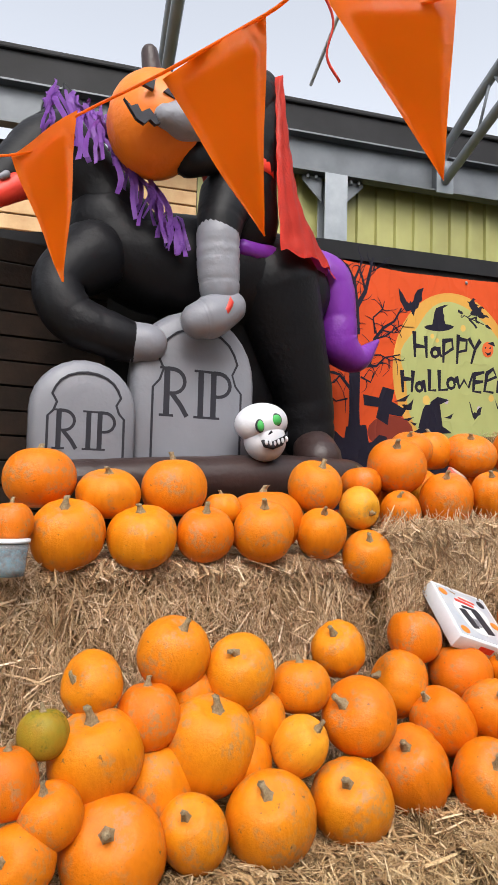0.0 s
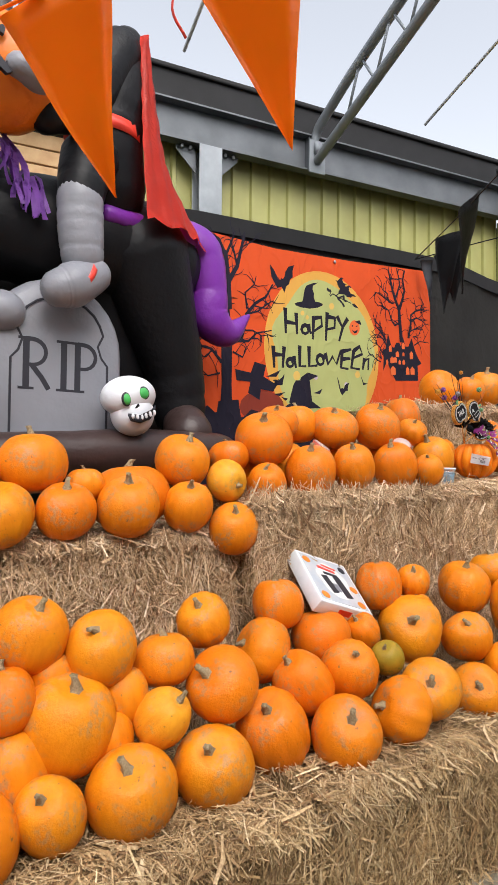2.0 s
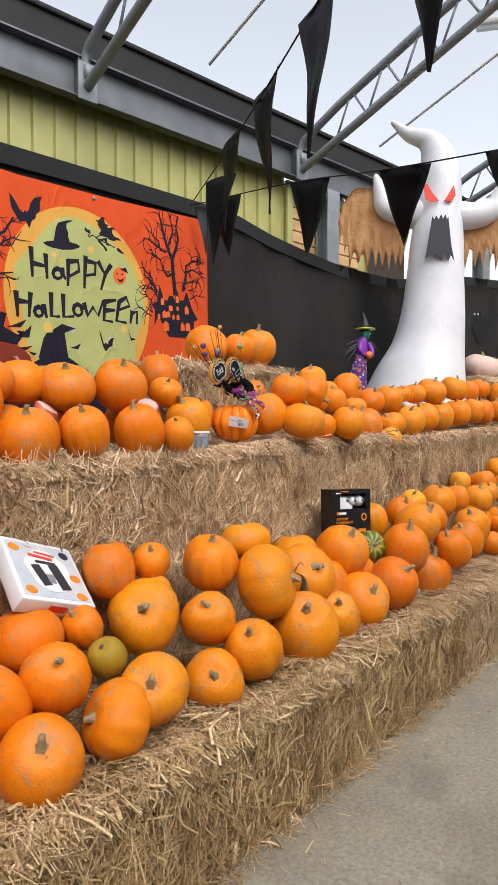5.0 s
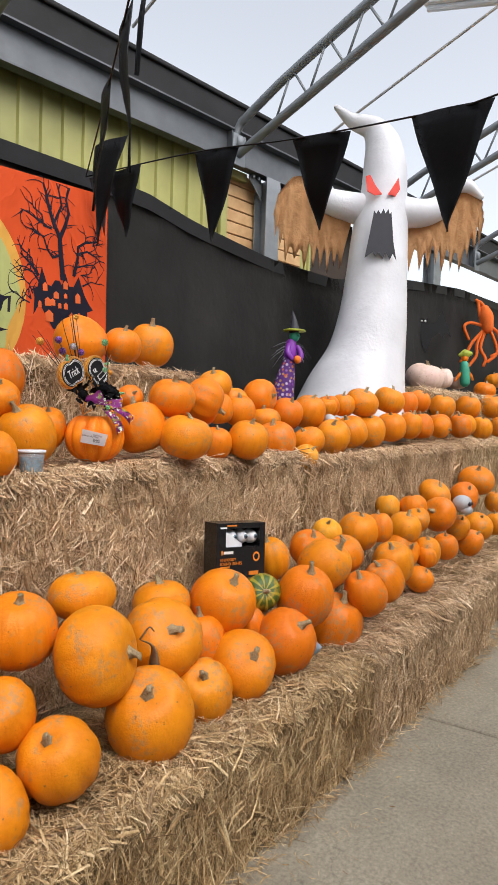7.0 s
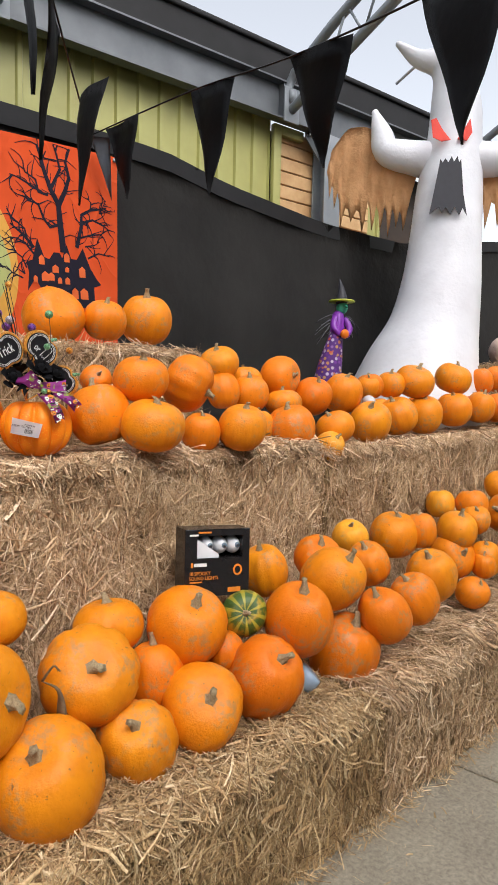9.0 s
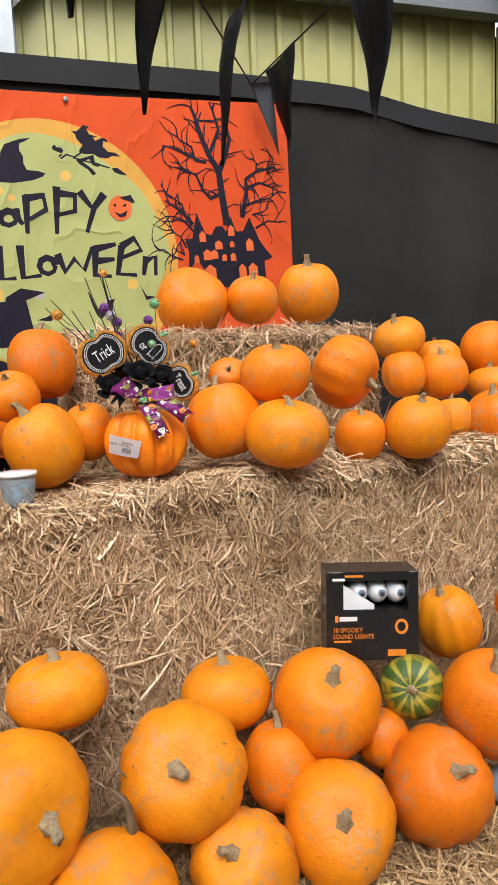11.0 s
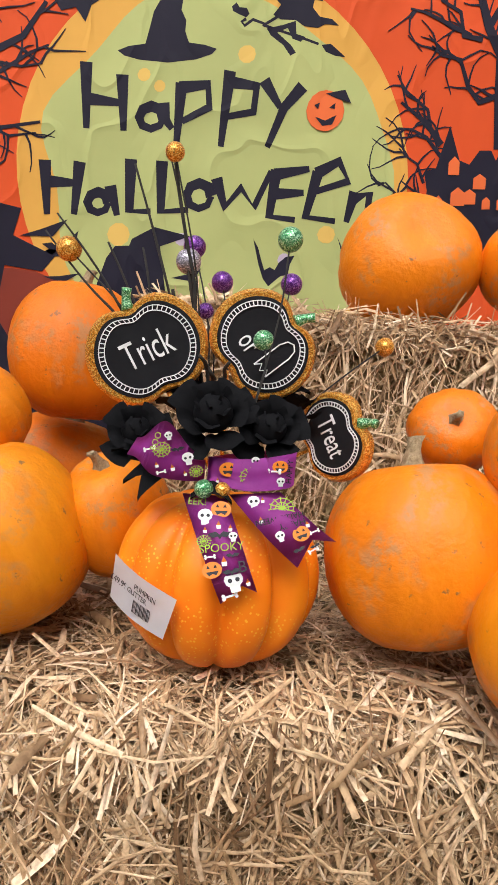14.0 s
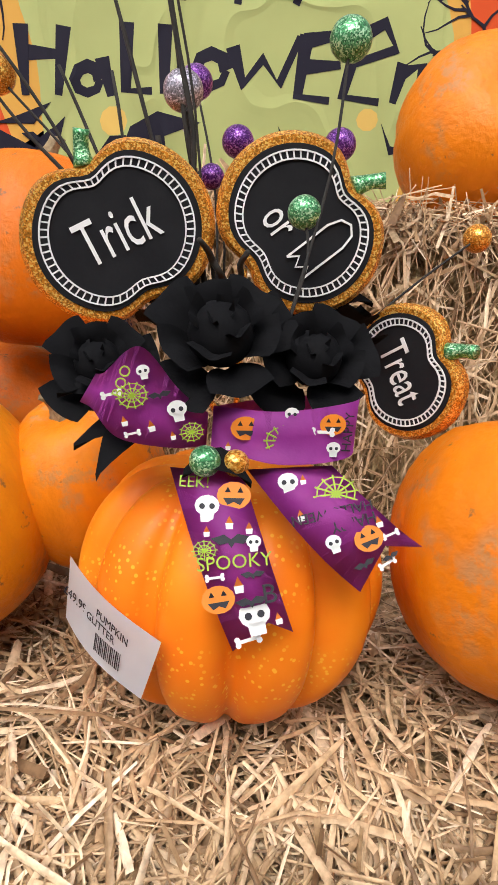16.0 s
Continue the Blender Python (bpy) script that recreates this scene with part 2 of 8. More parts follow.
BALE = bale_core()
GALVANISED = paint("galvanised_steel", (0.30, 0.32, 0.34), (0.22, 0.24, 0.26), 0.45, 5, 0.55, 0.1)
BEAM_STEEL = paint("weathered_steel_beam", (0.14, 0.15, 0.165), (0.09, 0.10, 0.11), 0.5, 3, 0.4, 0.1)
TRUSS_STEEL = paint("grey_painted_steel", (0.24, 0.26, 0.28), (0.18, 0.20, 0.22), 0.5, 4, 0.3, 0.1)
FASCIA = paint("black_fascia", (0.018, 0.018, 0.020), (0.012, 0.012, 0.013), 0.6, 3, spec=0.2)
CLADDING = paint("green_cladding", (0.37, 0.36, 0.125), (0.30, 0.29, 0.095), 0.45, 2.5, 0.0, 0.08)
PLANK = paint("pine_board", (0.62, 0.40, 0.20), (0.50, 0.29, 0.13), 0.65, 7, bumps=0.2)
CLOTH = paint("black_cloth", (0.022, 0.021, 0.021), (0.044, 0.042, 0.041), 0.8, 1.1, bumps=0.5, dist=0.04, bscale=5)
DARK_BOARD = paint("dark_timber", (0.05, 0.03, 0.02), (0.025, 0.018, 0.014), 0.7, 5)


def concrete():
    """Worn yard concrete: broad stains, fine aggregate, hairline cracks."""
    m, nt, p = nodes_of("concrete")
    c = ramp(nt, [(0.3, (0.255, 0.220, 0.165)), (0.55, (0.34, 0.297, 0.226)), (0.8, (0.42, 0.37, 0.285))], noise_of(nt, 1.6, 8, 0.65))
    g = ramp(nt, [(0.35, (0.66, 0.66, 0.66)), (0.65, (1.14, 1.14, 1.14))], noise_of(nt, 60, 5, 0.75))
    worn = mix(nt, 1.0, c, g, 'MULTIPLY')
    spill = ramp(nt, [(0.56, (0, 0, 0)), (0.66, (0.45, 0.45, 0.45))], noise_of(nt, 2.7, 6, 0.6))
    tc, v = nt.nodes.new("ShaderNodeTexCoord"), nt.nodes.new("ShaderNodeTexVoronoi")
    v.feature = 'DISTANCE_TO_EDGE'
    v.inputs["Scale"].default_value = 0.5
    warp = nt.nodes.new("ShaderNodeVectorMath")
    warp.operation = 'ADD'
    nz = nt.nodes.new("ShaderNodeTexNoise")
    nz.inputs["Scale"].default_value, nz.inputs["Detail"].default_value = 3.0, 6
    nt.links.new(tc.outputs["Object"], nz.inputs["Vector"])
    nt.links.new(tc.outputs["Object"], warp.inputs[0])
    nt.links.new(nz.outputs["Color"], warp.inputs[1])
    nt.links.new(warp.outputs[0], v.inputs["Vector"])
    crack = ramp(nt, [(0.0, (0.32, 0.32, 0.32)), (0.003, (0, 0, 0))], v.outputs["Distance"])
    stained = mix(nt, spill, worn, (0.15, 0.135, 0.11))
    nt.links.new(mix(nt, crack, stained, (0.07, 0.06, 0.05)), p.inputs["Base Color"])
    p.inputs["Roughness"].default_value = 0.85
    bump(nt, p, noise_of(nt, 45, 6, 0.7), 0.45, 0.008)
    return m


CONCRETE = concrete()

# ---- ground ----
floor = thing("floor", "worn grey concrete yard laid in large slabs", "floor", kind="structure")
bm = bmesh.new()
box(bm, (-40, -40, -0.3), (60, 60, -0.02))
part("sub_base", bm, CONCRETE, floor, smooth=False)
JOINTS = [-1.3, 1.7, 4.72, 7.7, 10.7]
for i in range(4):
    for y0, y1 in ((-6.0, -1.62), (-1.6, 2.9), (2.92, 7.4)):
        bm = bmesh.new()
        box(bm, (JOINTS[i] + 0.008, y0, -0.12), (JOINTS[i + 1] - 0.008, y1, 0.0), 0.006, segs=1)
        part("slab", bm, CONCRETE, floor, smooth=False)

# ---- straw bales: three steps along a line turned a little from the cloth ----
A = math.atan(0.075)
BASE = Matrix.Rotation(-A, 4, 'Z')


def tufts(x, y, z):
    """Hollows and tufts of a bale's skin, in metres; takes numbers or arrays."""
    return (0.011 * np.sin(11 * x + 2.0 * np.sin(6 * z + 1.3 * x)) * np.sin(9 * z + 1.7 * np.sin(5 * x + y) + 7 * y)
            + 0.008 * np.sin(27 * x + 3 * np.sin(13 * z)) * np.sin(24 * z + 31 * y + 2 * np.sin(17 * x)))


def strands(name, fields, parent, mat=STRAW, seed=1, thick=1.0, ridged=False):
    """Loose straws as bent ribbons. A field: corner, two edges, normal, number, length range, lift, upright share."""
    rng = np.random.default_rng(seed)
    vs, fs = [], []
    base = 0
    for o, e1, e2, nrm, n, (l0, l1), lift, upright in fields:
        o, e1, e2, nrm = (np.array(k, float) for k in (o, e1, e2, nrm))
        a, b = rng.random((n, 1)), rng.random((n, 1))
        t1, t2 = e1 / np.linalg.norm(e1), e2 / np.linalg.norm(e2)
        ang = rng.normal(math.pi / 2, 0.55, (n, 1)) * (rng.random((n, 1)) < upright) + 0.0
        free = rng.random((n, 1)) * math.pi
        ang = np.where(ang == 0, free, ang)
        d = np.cos(ang) * t1 + np.sin(ang) * t2 + nrm * rng.normal(0, 0.16, (n, 1))
        d /= np.linalg.norm(d, axis=1, keepdims=True)
        L = l0 + (l1 - l0) * rng.random((n, 1)) ** 1.6
        w = thick * (0.0006 + 0.0021 * rng.random((n, 1)) ** 3.2)
        side = np.cross(d, nrm)
        side /= np.linalg.norm(side, axis=1, keepdims=True) + 1e-9
        side = side + nrm * rng.normal(0, 0.5, (n, 1))
        c = o + a * e1 + b * e2 + nrm * (lift * rng.random((n, 1)) ** 2 - 0.002)
        if lift > 0.01:
            c = c + nrm * tufts(c[:, :1], c[:, 1:2], c[:, 2:])
        sag = nrm * rng.normal(0, 0.05, (n, 1)) * L + side * rng.normal(0, 0.05, (n, 1)) * L
        p0, p1, p2 = c - d * L / 2, c + sag, c + d * L / 2
        rows = []
        for p, k in ((p0, 1.0), (p1, 1.1), (p2, 0.7)):
            rows += [p - side * w * k, p + nrm * w * 0.8, p + side * w * k] if ridged else [p - side * w * k, p + side * w * k]
        V = np.stack(rows, 1).reshape(-1, 3)
        m = 3 if ridged else 2
        k = base + 3 * m * np.arange(n)[:, None]
        quads = [np.array([r * m + q, r * m + q + 1, (r + 1) * m + q + 1, (r + 1) * m + q]) for r in (0, 1) for q in range(m - 1)]
        fs.append(np.concatenate([k + q for q in quads], 1).reshape(-1, 4))
        vs.append(V)
        base += 3 * m * n
    V, Fa = np.concatenate(vs), np.concatenate(fs)
    me = bpy.data.meshes.new(name)
    me.vertices.add(len(V))
    me.vertices.foreach_set("co", V.ravel())
    me.loops.add(Fa.size)
    me.loops.foreach_set("vertex_index", Fa.ravel())
    me.polygons.add(len(Fa))
    me.polygons.foreach_set("loop_start", np.arange(len(Fa)) * 4)
    me.materials.append(mat)
    me.update()
    me.validate()
    ob = new(name, me)
    if parent is not None:
        ob.parent = parent
    return tagged(ob, kind="stuff")


def bale(u0, u1, v0, v1, z0, za, zb, density, seed, label="pressed golden straw bale with loose frayed straws", ends=(1, 1), faces=1.0, brighter=True, thick=1.0):
    """A bale from u0 to u1 along the row; its top runs from height za to zb."""
    ob = thing("straw_bale", label, "straw bale", "stepped straw bales", m=BASE.copy())
    bm = bmesh.new()
    box(bm, (u0, v0, z0), (u1, v1, 1.0 + z0), 0.0)
    bmesh.ops.subdivide_edges(bm, edges=[e for e in bm.edges if abs(e.verts[0].co.x - e.verts[1].co.x) > 0.1], cuts=max(4, int((u1 - u0) / 0.06)), use_grid_fill=True)
    bmesh.ops.subdivide_edges(bm, edges=[e for e in bm.edges if abs(e.verts[0].co.z - e.verts[1].co.z) > 0.4], cuts=12, use_grid_fill=True)
    bmesh.ops.subdivide_edges(bm, edges=[e for e in bm.edges if abs(e.verts[0].co.y - e.verts[1].co.y) > 0.3], cuts=9, use_grid_fill=True)
    for v in bm.verts:
        f = (v.co.z - z0)
        top = za + (zb - za) * (v.co.x - u0) / (u1 - u0)
        v.co.z = z0 + f * (top - z0)
        # rounded shoulders
        for near, sgn in ((v.co.y - v0, 1), ):
            d = min(1.0, (top - v.co.z) / 0.06)
            if near < 0.03 and d < 1:
                v.co.y += 0.045 * (1 - d) ** 2
        q = v.co * 5.0 + Vector((seed * 3.1, 0, 0))
        k = float(tufts(v.co.x, v.co.y, v.co.z)) - 0.006 + noise.noise(q * 3.1) * 0.006
        v.co += Vector((0, -k if v.co.y < v0 + 0.06 else 0, k if f > 0.9 else 0))
    part("pressed_core", bm, BALE, ob)
    L, H, D = u1 - u0, (za + zb) / 2 - z0, v1 - v0
    fields = [((u0, v0 - 0.012, z0), (L, 0, 0), (0, 0, H), (0, -1, 0), int(density * L * H * faces), (0.02, 0.13), 0.016, 0.55),
              ((u0, v0 - 0.02, z0), (L, 0, 0), (0, 0, H), (0, -1, 0), int(density * 0.10 * L * H * faces), (0.06, 0.16), 0.028, 0.3),
              ((u0, v0 - 0.01, za + 0.004), (L, 0, zb - za), (0, D * 0.9, 0), (0, 0, 1), int(density * L * D * 0.8), (0.02, 0.11), 0.022, 0.15),
              ((u0, v0 - 0.02, za - 0.03), (L, 0, zb - za), (0, 0.05, 0.03), (0, -0.6, 0.8), int(density * L * 0.10), (0.03, 0.12), 0.03, 0.3)]
    if ends[0]:
        fields.append(((u0 - 0.004, v0, z0), (0, D, 0), (0, 0, H), (-1, 0, 0), int(density * D * H * 0.5), (0.03, 0.1), 0.014, 0.4))
    if ends[1]:
        fields.append(((u1 + 0.004, v0, z0), (0, D, 0), (0, 0, H), (1, 0, 0), int(density * D * H * 0.5), (0.03, 0.1), 0.014, 0.4))
    strands("loose_straw", fields, ob, BRIGHT_STRAW if brighter else STRAW, seed, thick, thick > 1)
    stout = [((u0, v0 - 0.01, za + 0.010), (L, 0, zb - za), (0, D * 0.6, 0), (0, 0, 1), int(L * (260 if thick > 1 else 90)), (0.05, 0.20), 0.020, 0.1),
             ((u0, v0 - 0.022, z0), (L, 0, 0), (0, 0, H), (0, -1, 0), int(L * H * 150), (0.05, 0.17), 0.022, 0.5),
             ((u0, v0 - 0.03, za - 0.02), (L, 0, zb - za), (0, 0.06, 0.03), (0, -0.7, 0.7), int(L * 110), (0.05, 0.15), 0.04, 0.55)]
    strands("stout_straw", stout, ob, BRIGHT_STRAW if brighter else STRAW, seed + 100, 1.9, True)
    return ob


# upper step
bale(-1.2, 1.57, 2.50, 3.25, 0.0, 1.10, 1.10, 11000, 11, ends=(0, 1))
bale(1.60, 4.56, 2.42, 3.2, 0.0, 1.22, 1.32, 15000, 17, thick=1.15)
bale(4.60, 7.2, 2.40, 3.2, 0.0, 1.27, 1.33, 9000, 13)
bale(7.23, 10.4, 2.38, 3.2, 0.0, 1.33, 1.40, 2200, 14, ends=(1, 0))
# lower step
bale(-1.2, 1.35, 1.71, 2.38, 0.0, 0.40, 0.40, 10000, 21, ends=(0, 1), brighter=False)
bale(1.38, 4.05, 1.71, 2.36, 0.0, 0.42, 0.44, 12500, 22, brighter=False)
bale(4.08, 5.90, 1.70, 2.34, 0.0, 0.44, 0.45, 9000, 23)
bale(5.94, 9.2, 1.80, 2.34, 0.0, 0.46, 0.48, 4000, 24)
# third step, behind
bale(3.02, 4.22, 2.93, 3.42, 1.0, 1.72, 1.74, 9000, 31, faces=0.7)
bale(7.6, 10.4, 2.9, 3.4, 1.0, 1.88, 1.92, 2000, 32, ends=(1, 0))

scatter = tagged(strands("scattered_straw", [
    ((-1, 1.63, 0.004), (10, 0, 0), (0, 0.1, 0), (0, 0, 1), 5200, (0.02, 0.12), 0.03, 0.1),
    ((-1, 1.42, 0.004), (10, 0, 0), (0, 0.22, 0), (0, 0, 1), 420, (0.02, 0.08), 0.008, 0.1),
    ((-1, -1.0, 0.003), (9, 0, 0), (0, 2.2, 0), (0, 0, 1), 90, (0.01, 0.06), 0.004, 0.1)], None, seed=41),
    "loose straw strewn over the concrete below the bales", "straw", kind="stuff")
scatter.matrix_world = BASE


# ---- pumpkins ----
def pumpkin_body(seed, lobes=11, depth=0.035, flat=1.0):
    """A unit pumpkin: ribbed, dimpled at both ends, a little lopsided."""
    rng = random.Random(seed)
    bm = bmesh.new()
    U, V = 44, 20
    rings = []
    wob = [rng.uniform(-0.04, 0.04) for _ in range(6)]
    ph = rng.uniform(0, 6)
    for j in range(1, V):
        th = math.pi * j / V
        ring = []
        for i in range(U):
            a = 2 * math.pi * i / U
            rib = abs(math.cos(a * lobes / 2 + ph))
            s = math.sin(th)
            r = s ** 0.86 * (1 - depth * (1 - rib) ** 2 * (0.5 + s))
            r *= 1 + wob[0] * math.cos(a + 1) + wob[1] * math.cos(2 * a + ph) + wob[2] * math.cos(3 * a)
            z = math.cos(th)
            z = math.copysign(abs(z) ** 0.95, z)
            z -= 0.16 * math.exp(-(th / 0.28) ** 2)
            z += 0.10 * math.exp(-((math.pi - th) / 0.3) ** 2)
            ring.append(bm.verts.new((r * math.cos(a) + wob[3] * z, r * math.sin(a) + wob[4] * z, z * flat)))
        rings.append(ring)
    for a, b in zip(rings, rings[1:]):
        for i in range(U):
            bm.faces.new((a[i], b[i], b[(i + 1) % U], a[(i + 1) % U]))
    bm.faces.new(rings[0])
    bm.faces.new(rings[-1][::-1])
    me = bpy.data.meshes.new("pumpkin")
    bm.to_mesh(me)
    bm.free()
    me.shade_smooth()
    return me


def stem_mesh(seed):
    """A ridged, bent, cut stalk for a unit pumpkin."""
    rng = random.Random(seed)
    bm = bmesh.new()
    lx, ly, h = rng.uniform(-0.14, 0.14), rng.uniform(-0.14, 0.14), rng.uniform(0.28, 0.48)
    rings = []
    for k in range(7):
        t = k / 6
        r = 0.13 * (1 - t) ** 2.5 + 0.068 + 0.016 * (t > 0.9)
        rings.append([bm.verts.new((lx * t * t + r * (1 + 0.16 * math.cos(5 * w)) * math.cos(w + t * 0.6), ly * t * t + r * (1 + 0.16 * math.cos(5 * w)) * math.sin(w + t * 0.6), 0.80 + h * t)) for w in (2 * math.pi * i / 15 for i in range(15))])
    for a, b in zip(rings, rings[1:]):
        for i in range(15):
            bm.faces.new((a[i], a[(i + 1) % 15], b[(i + 1) % 15], b[i]))
    bm.faces.new(rings[-1])
    me = bpy.data.meshes.new("stem")
    bm.to_mesh(me)
    bm.free()
    me.materials.append(STEM)
    me.shade_smooth()
    return me


def skinned(me, skin):
    me = me.copy()
    me.materials.append(skin)
    return me


SHAPES = [pumpkin_body(s, lo, de) for s, lo, de in ((1, 10, 0.03), (2, 12, 0.02), (3, 9, 0.045), (4, 13, 0.012), (5, 11, 0.055), (6, 14, 0.02), (7, 10, 0.008))]
BODIES = {}
for key, skin in (("orange", ORANGE_SKIN), ("yellow", YELLOW_SKIN), ("white", WHITE_SKIN), ("squash", SQUASH_SKIN), ("mottled", MOTTLED_SKIN)):
    BODIES[key] = [skinned(me, skin) for me in SHAPES]
STEMS = [stem_mesh(s) for s in range(6)]
LABELS = {"orange": "matt orange pumpkin with brown scuffs and a dry stalk", "yellow": "smooth yellow-orange pumpkin with a dry stalk",
          "white": "pale pinkish white ribbed pumpkin", "squash": "green and yellow striped squash", "mottled": "small mottled yellow and green squash"}
count = 0


def pumpkin(x, y, z, r, h, ax=(0.0, 0.15, 0.99), skin="orange", shape=None, stalk=1):
    """A pumpkin with its centre at x, y, z, half width r, half height h, its stalk pointing along ax."""
    global count
    count += 1
    rng = random.Random(count * 7 + 3)
    q = Vector(ax).to_track_quat('Z', 'Y') @ Euler((0, 0, rng.uniform(0, 6.28))).to_quaternion()
    ob = new("squash" if skin in ("squash", "mottled") else "pumpkin", BODIES[skin][rng.randrange(len(SHAPES)) if shape is None else shape])
    ob.matrix_world = Matrix.LocRotScale((x, y, z), q, (r, r, h))
    if stalk:
        st = new("stem", STEMS[rng.randrange(6)])
        st.parent = ob
    return tagged(ob, LABELS[skin], "squash" if skin in ("squash", "mottled") else "pumpkin", "pumpkins on the straw bales")



# on the lower step
pumpkin(0.840, 2.146, 0.886, 0.107, 0.107, (0.14, -0.46, 0.88))
pumpkin(1.039, 2.094, 0.825, 0.111, 0.111, (-0.41, -0.50, 0.76))
pumpkin(0.915, 2.040, 0.645, 0.132, 0.140, (0.05, -0.38, 0.93))
pumpkin(0.743, 2.079, 0.739, 0.093, 0.094, (0.00, 0.15, 0.99))
pumpkin(0.818, 1.909, 0.486, 0.091, 0.102, (-0.43, -0.46, 0.78))
pumpkin(1.047, 1.894, 0.478, 0.125, 0.139, (-0.38, -0.46, 0.80))
pumpkin(1.174, 1.954, 0.632, 0.081, 0.091, (0.35, -0.58, 0.74), "yellow")
pumpkin(1.304, 1.878, 0.478, 0.120, 0.134, (-0.46, -0.47, 0.75))
pumpkin(1.397, 1.964, 0.682, 0.121, 0.100, (-0.81, -0.14, 0.57))
pumpkin(1.573, 1.922, 0.502, 0.125, 0.140, (-0.50, -0.34, 0.80))
pumpkin(1.444, 2.147, 0.839, 0.095, 0.086, (-0.51, -0.33, 0.79))
pumpkin(1.251, 2.076, 0.759, 0.095, 0.083, (0.00, 0.15, 0.99))
pumpkin(1.679, 2.109, 0.708, 0.115, 0.092, (-0.89, 0.24, 0.39))
pumpkin(1.768, 2.136, 0.853, 0.097, 0.097, (0.00, 0.15, 0.99))
pumpkin(1.931, 2.064, 0.724, 0.113, 0.097, (0.00, 0.15, 0.99))
pumpkin(1.748, 1.962, 0.616, 0.104, 0.116, (-0.64, 0.12, 0.76))
pumpkin(1.919, 1.903, 0.640, 0.106, 0.111, (-0.25, -0.55, 0.80))
pumpkin(1.775, 1.785, 0.492, 0.119, 0.116, (-0.37, -0.60, 0.71))
pumpkin(2.025, 1.755, 0.518, 0.120, 0.089, (-0.89, 0.31, 0.34))
pumpkin(2.100, 1.880, 0.655, 0.063, 0.063, (-0.56, -0.18, 0.81), "mottled")
pumpkin(2.150, 1.725, 0.574, 0.111, 0.084, (-0.66, -0.51, 0.56))
pumpkin(2.364, 1.972, 0.706, 0.134, 0.117, (-0.66, -0.53, 0.52))
pumpkin(2.307, 2.100, 0.867, 0.097, 0.107, (0.00, 0.15, 0.99))
pumpkin(2.481, 2.055, 0.872, 0.075, 0.073, (-0.45, -0.38, 0.81))
pumpkin(2.116, 2.018, 0.723, 0.071, 0.075, (-0.64, -0.06, 0.77))
pumpkin(1.100, 2.059, 0.682, 0.076, 0.085, (0.00, 0.15, 0.99))
pumpkin(0.766, 2.043, 0.563, 0.103, 0.113, (0.00, 0.15, 0.99))
pumpkin(0.902, 2.125, 0.763, 0.072, 0.072, (0.00, 0.15, 0.99))
pumpkin(1.027, 2.007, 0.591, 0.071, 0.080, (0.00, 0.15, 0.99))
pumpkin(0.591, 2.120, 0.836, 0.089, 0.075, (-0.85, -0.38, 0.36))
pumpkin(0.448, 2.023, 0.756, 0.063, 0.063, (0.00, 0.15, 0.99), "mottled")
pumpkin(0.592, 2.047, 0.666, 0.124, 0.125, (-0.19, -0.23, 0.95))
pumpkin(0.362, 1.988, 0.668, 0.075, 0.084, (0.00, 0.15, 0.99))
pumpkin(0.610, 1.935, 0.475, 0.134, 0.130, (-0.29, -0.60, 0.74))
pumpkin(0.381, 1.910, 0.518, 0.088, 0.078, (-0.62, -0.61, 0.49))
pumpkin(0.459, 1.939, 0.595, 0.078, 0.075, (-0.33, -0.16, 0.93))
pumpkin(2.735, 1.971, 0.833, 0.116, 0.112, (-0.16, -0.22, 0.96))
pumpkin(2.888, 1.794, 0.752, 0.148, 0.122, (0.41, -0.89, 0.19))
pumpkin(2.573, 1.848, 0.663, 0.102, 0.104, (-0.50, -0.39, 0.77))
pumpkin(2.461, 1.726, 0.501, 0.107, 0.088, (-0.69, -0.53, 0.49))
pumpkin(2.662, 1.700, 0.556, 0.110, 0.114, (-0.59, -0.19, 0.79))
pumpkin(3.030, 1.690, 0.535, 0.147, 0.142, (-0.50, -0.29, 0.81))
pumpkin(3.006, 1.990, 0.880, 0.112, 0.082, (0.00, 0.15, 0.99))
pumpkin(2.443, 2.000, 0.760, 0.067, 0.075, (0.00, 0.15, 0.99))
pumpkin(3.642, 1.838, 0.740, 0.136, 0.132, (-0.16, -0.55, 0.82))
pumpkin(3.572, 1.680, 0.537, 0.135, 0.108, (-0.37, -0.70, 0.61))
pumpkin(3.838, 1.649, 0.556, 0.133, 0.146, (-0.12, -0.67, 0.74))
pumpkin(4.040, 1.656, 0.711, 0.127, 0.142, (-0.20, -0.30, 0.93))
pumpkin(4.353, 1.654, 0.499, 0.145, 0.163, (-0.07, -0.41, 0.91))
pumpkin(4.319, 1.695, 0.799, 0.127, 0.130, (0.07, -0.60, 0.79))
pumpkin(4.359, 1.801, 0.859, 0.101, 0.089, (-0.29, -0.41, 0.87))
pumpkin(4.122, 1.897, 0.831, 0.096, 0.107, (-0.31, 0.04, 0.95))
pumpkin(3.892, 1.799, 0.732, 0.085, 0.067, (-0.62, -0.69, 0.36), "squash")
pumpkin(3.339, 1.716, 0.497, 0.120, 0.131, (-0.45, -0.43, 0.79))
pumpkin(3.242, 1.826, 0.697, 0.148, 0.125, (-0.39, -0.71, 0.58))
pumpkin(3.431, 1.990, 0.755, 0.119, 0.090, (0.00, 0.15, 0.99))
pumpkin(3.512, 1.842, 0.614, 0.098, 0.109, (0.00, 0.15, 0.99))
pumpkin(3.786, 1.796, 0.622, 0.074, 0.074, (0.00, 0.15, 0.99))
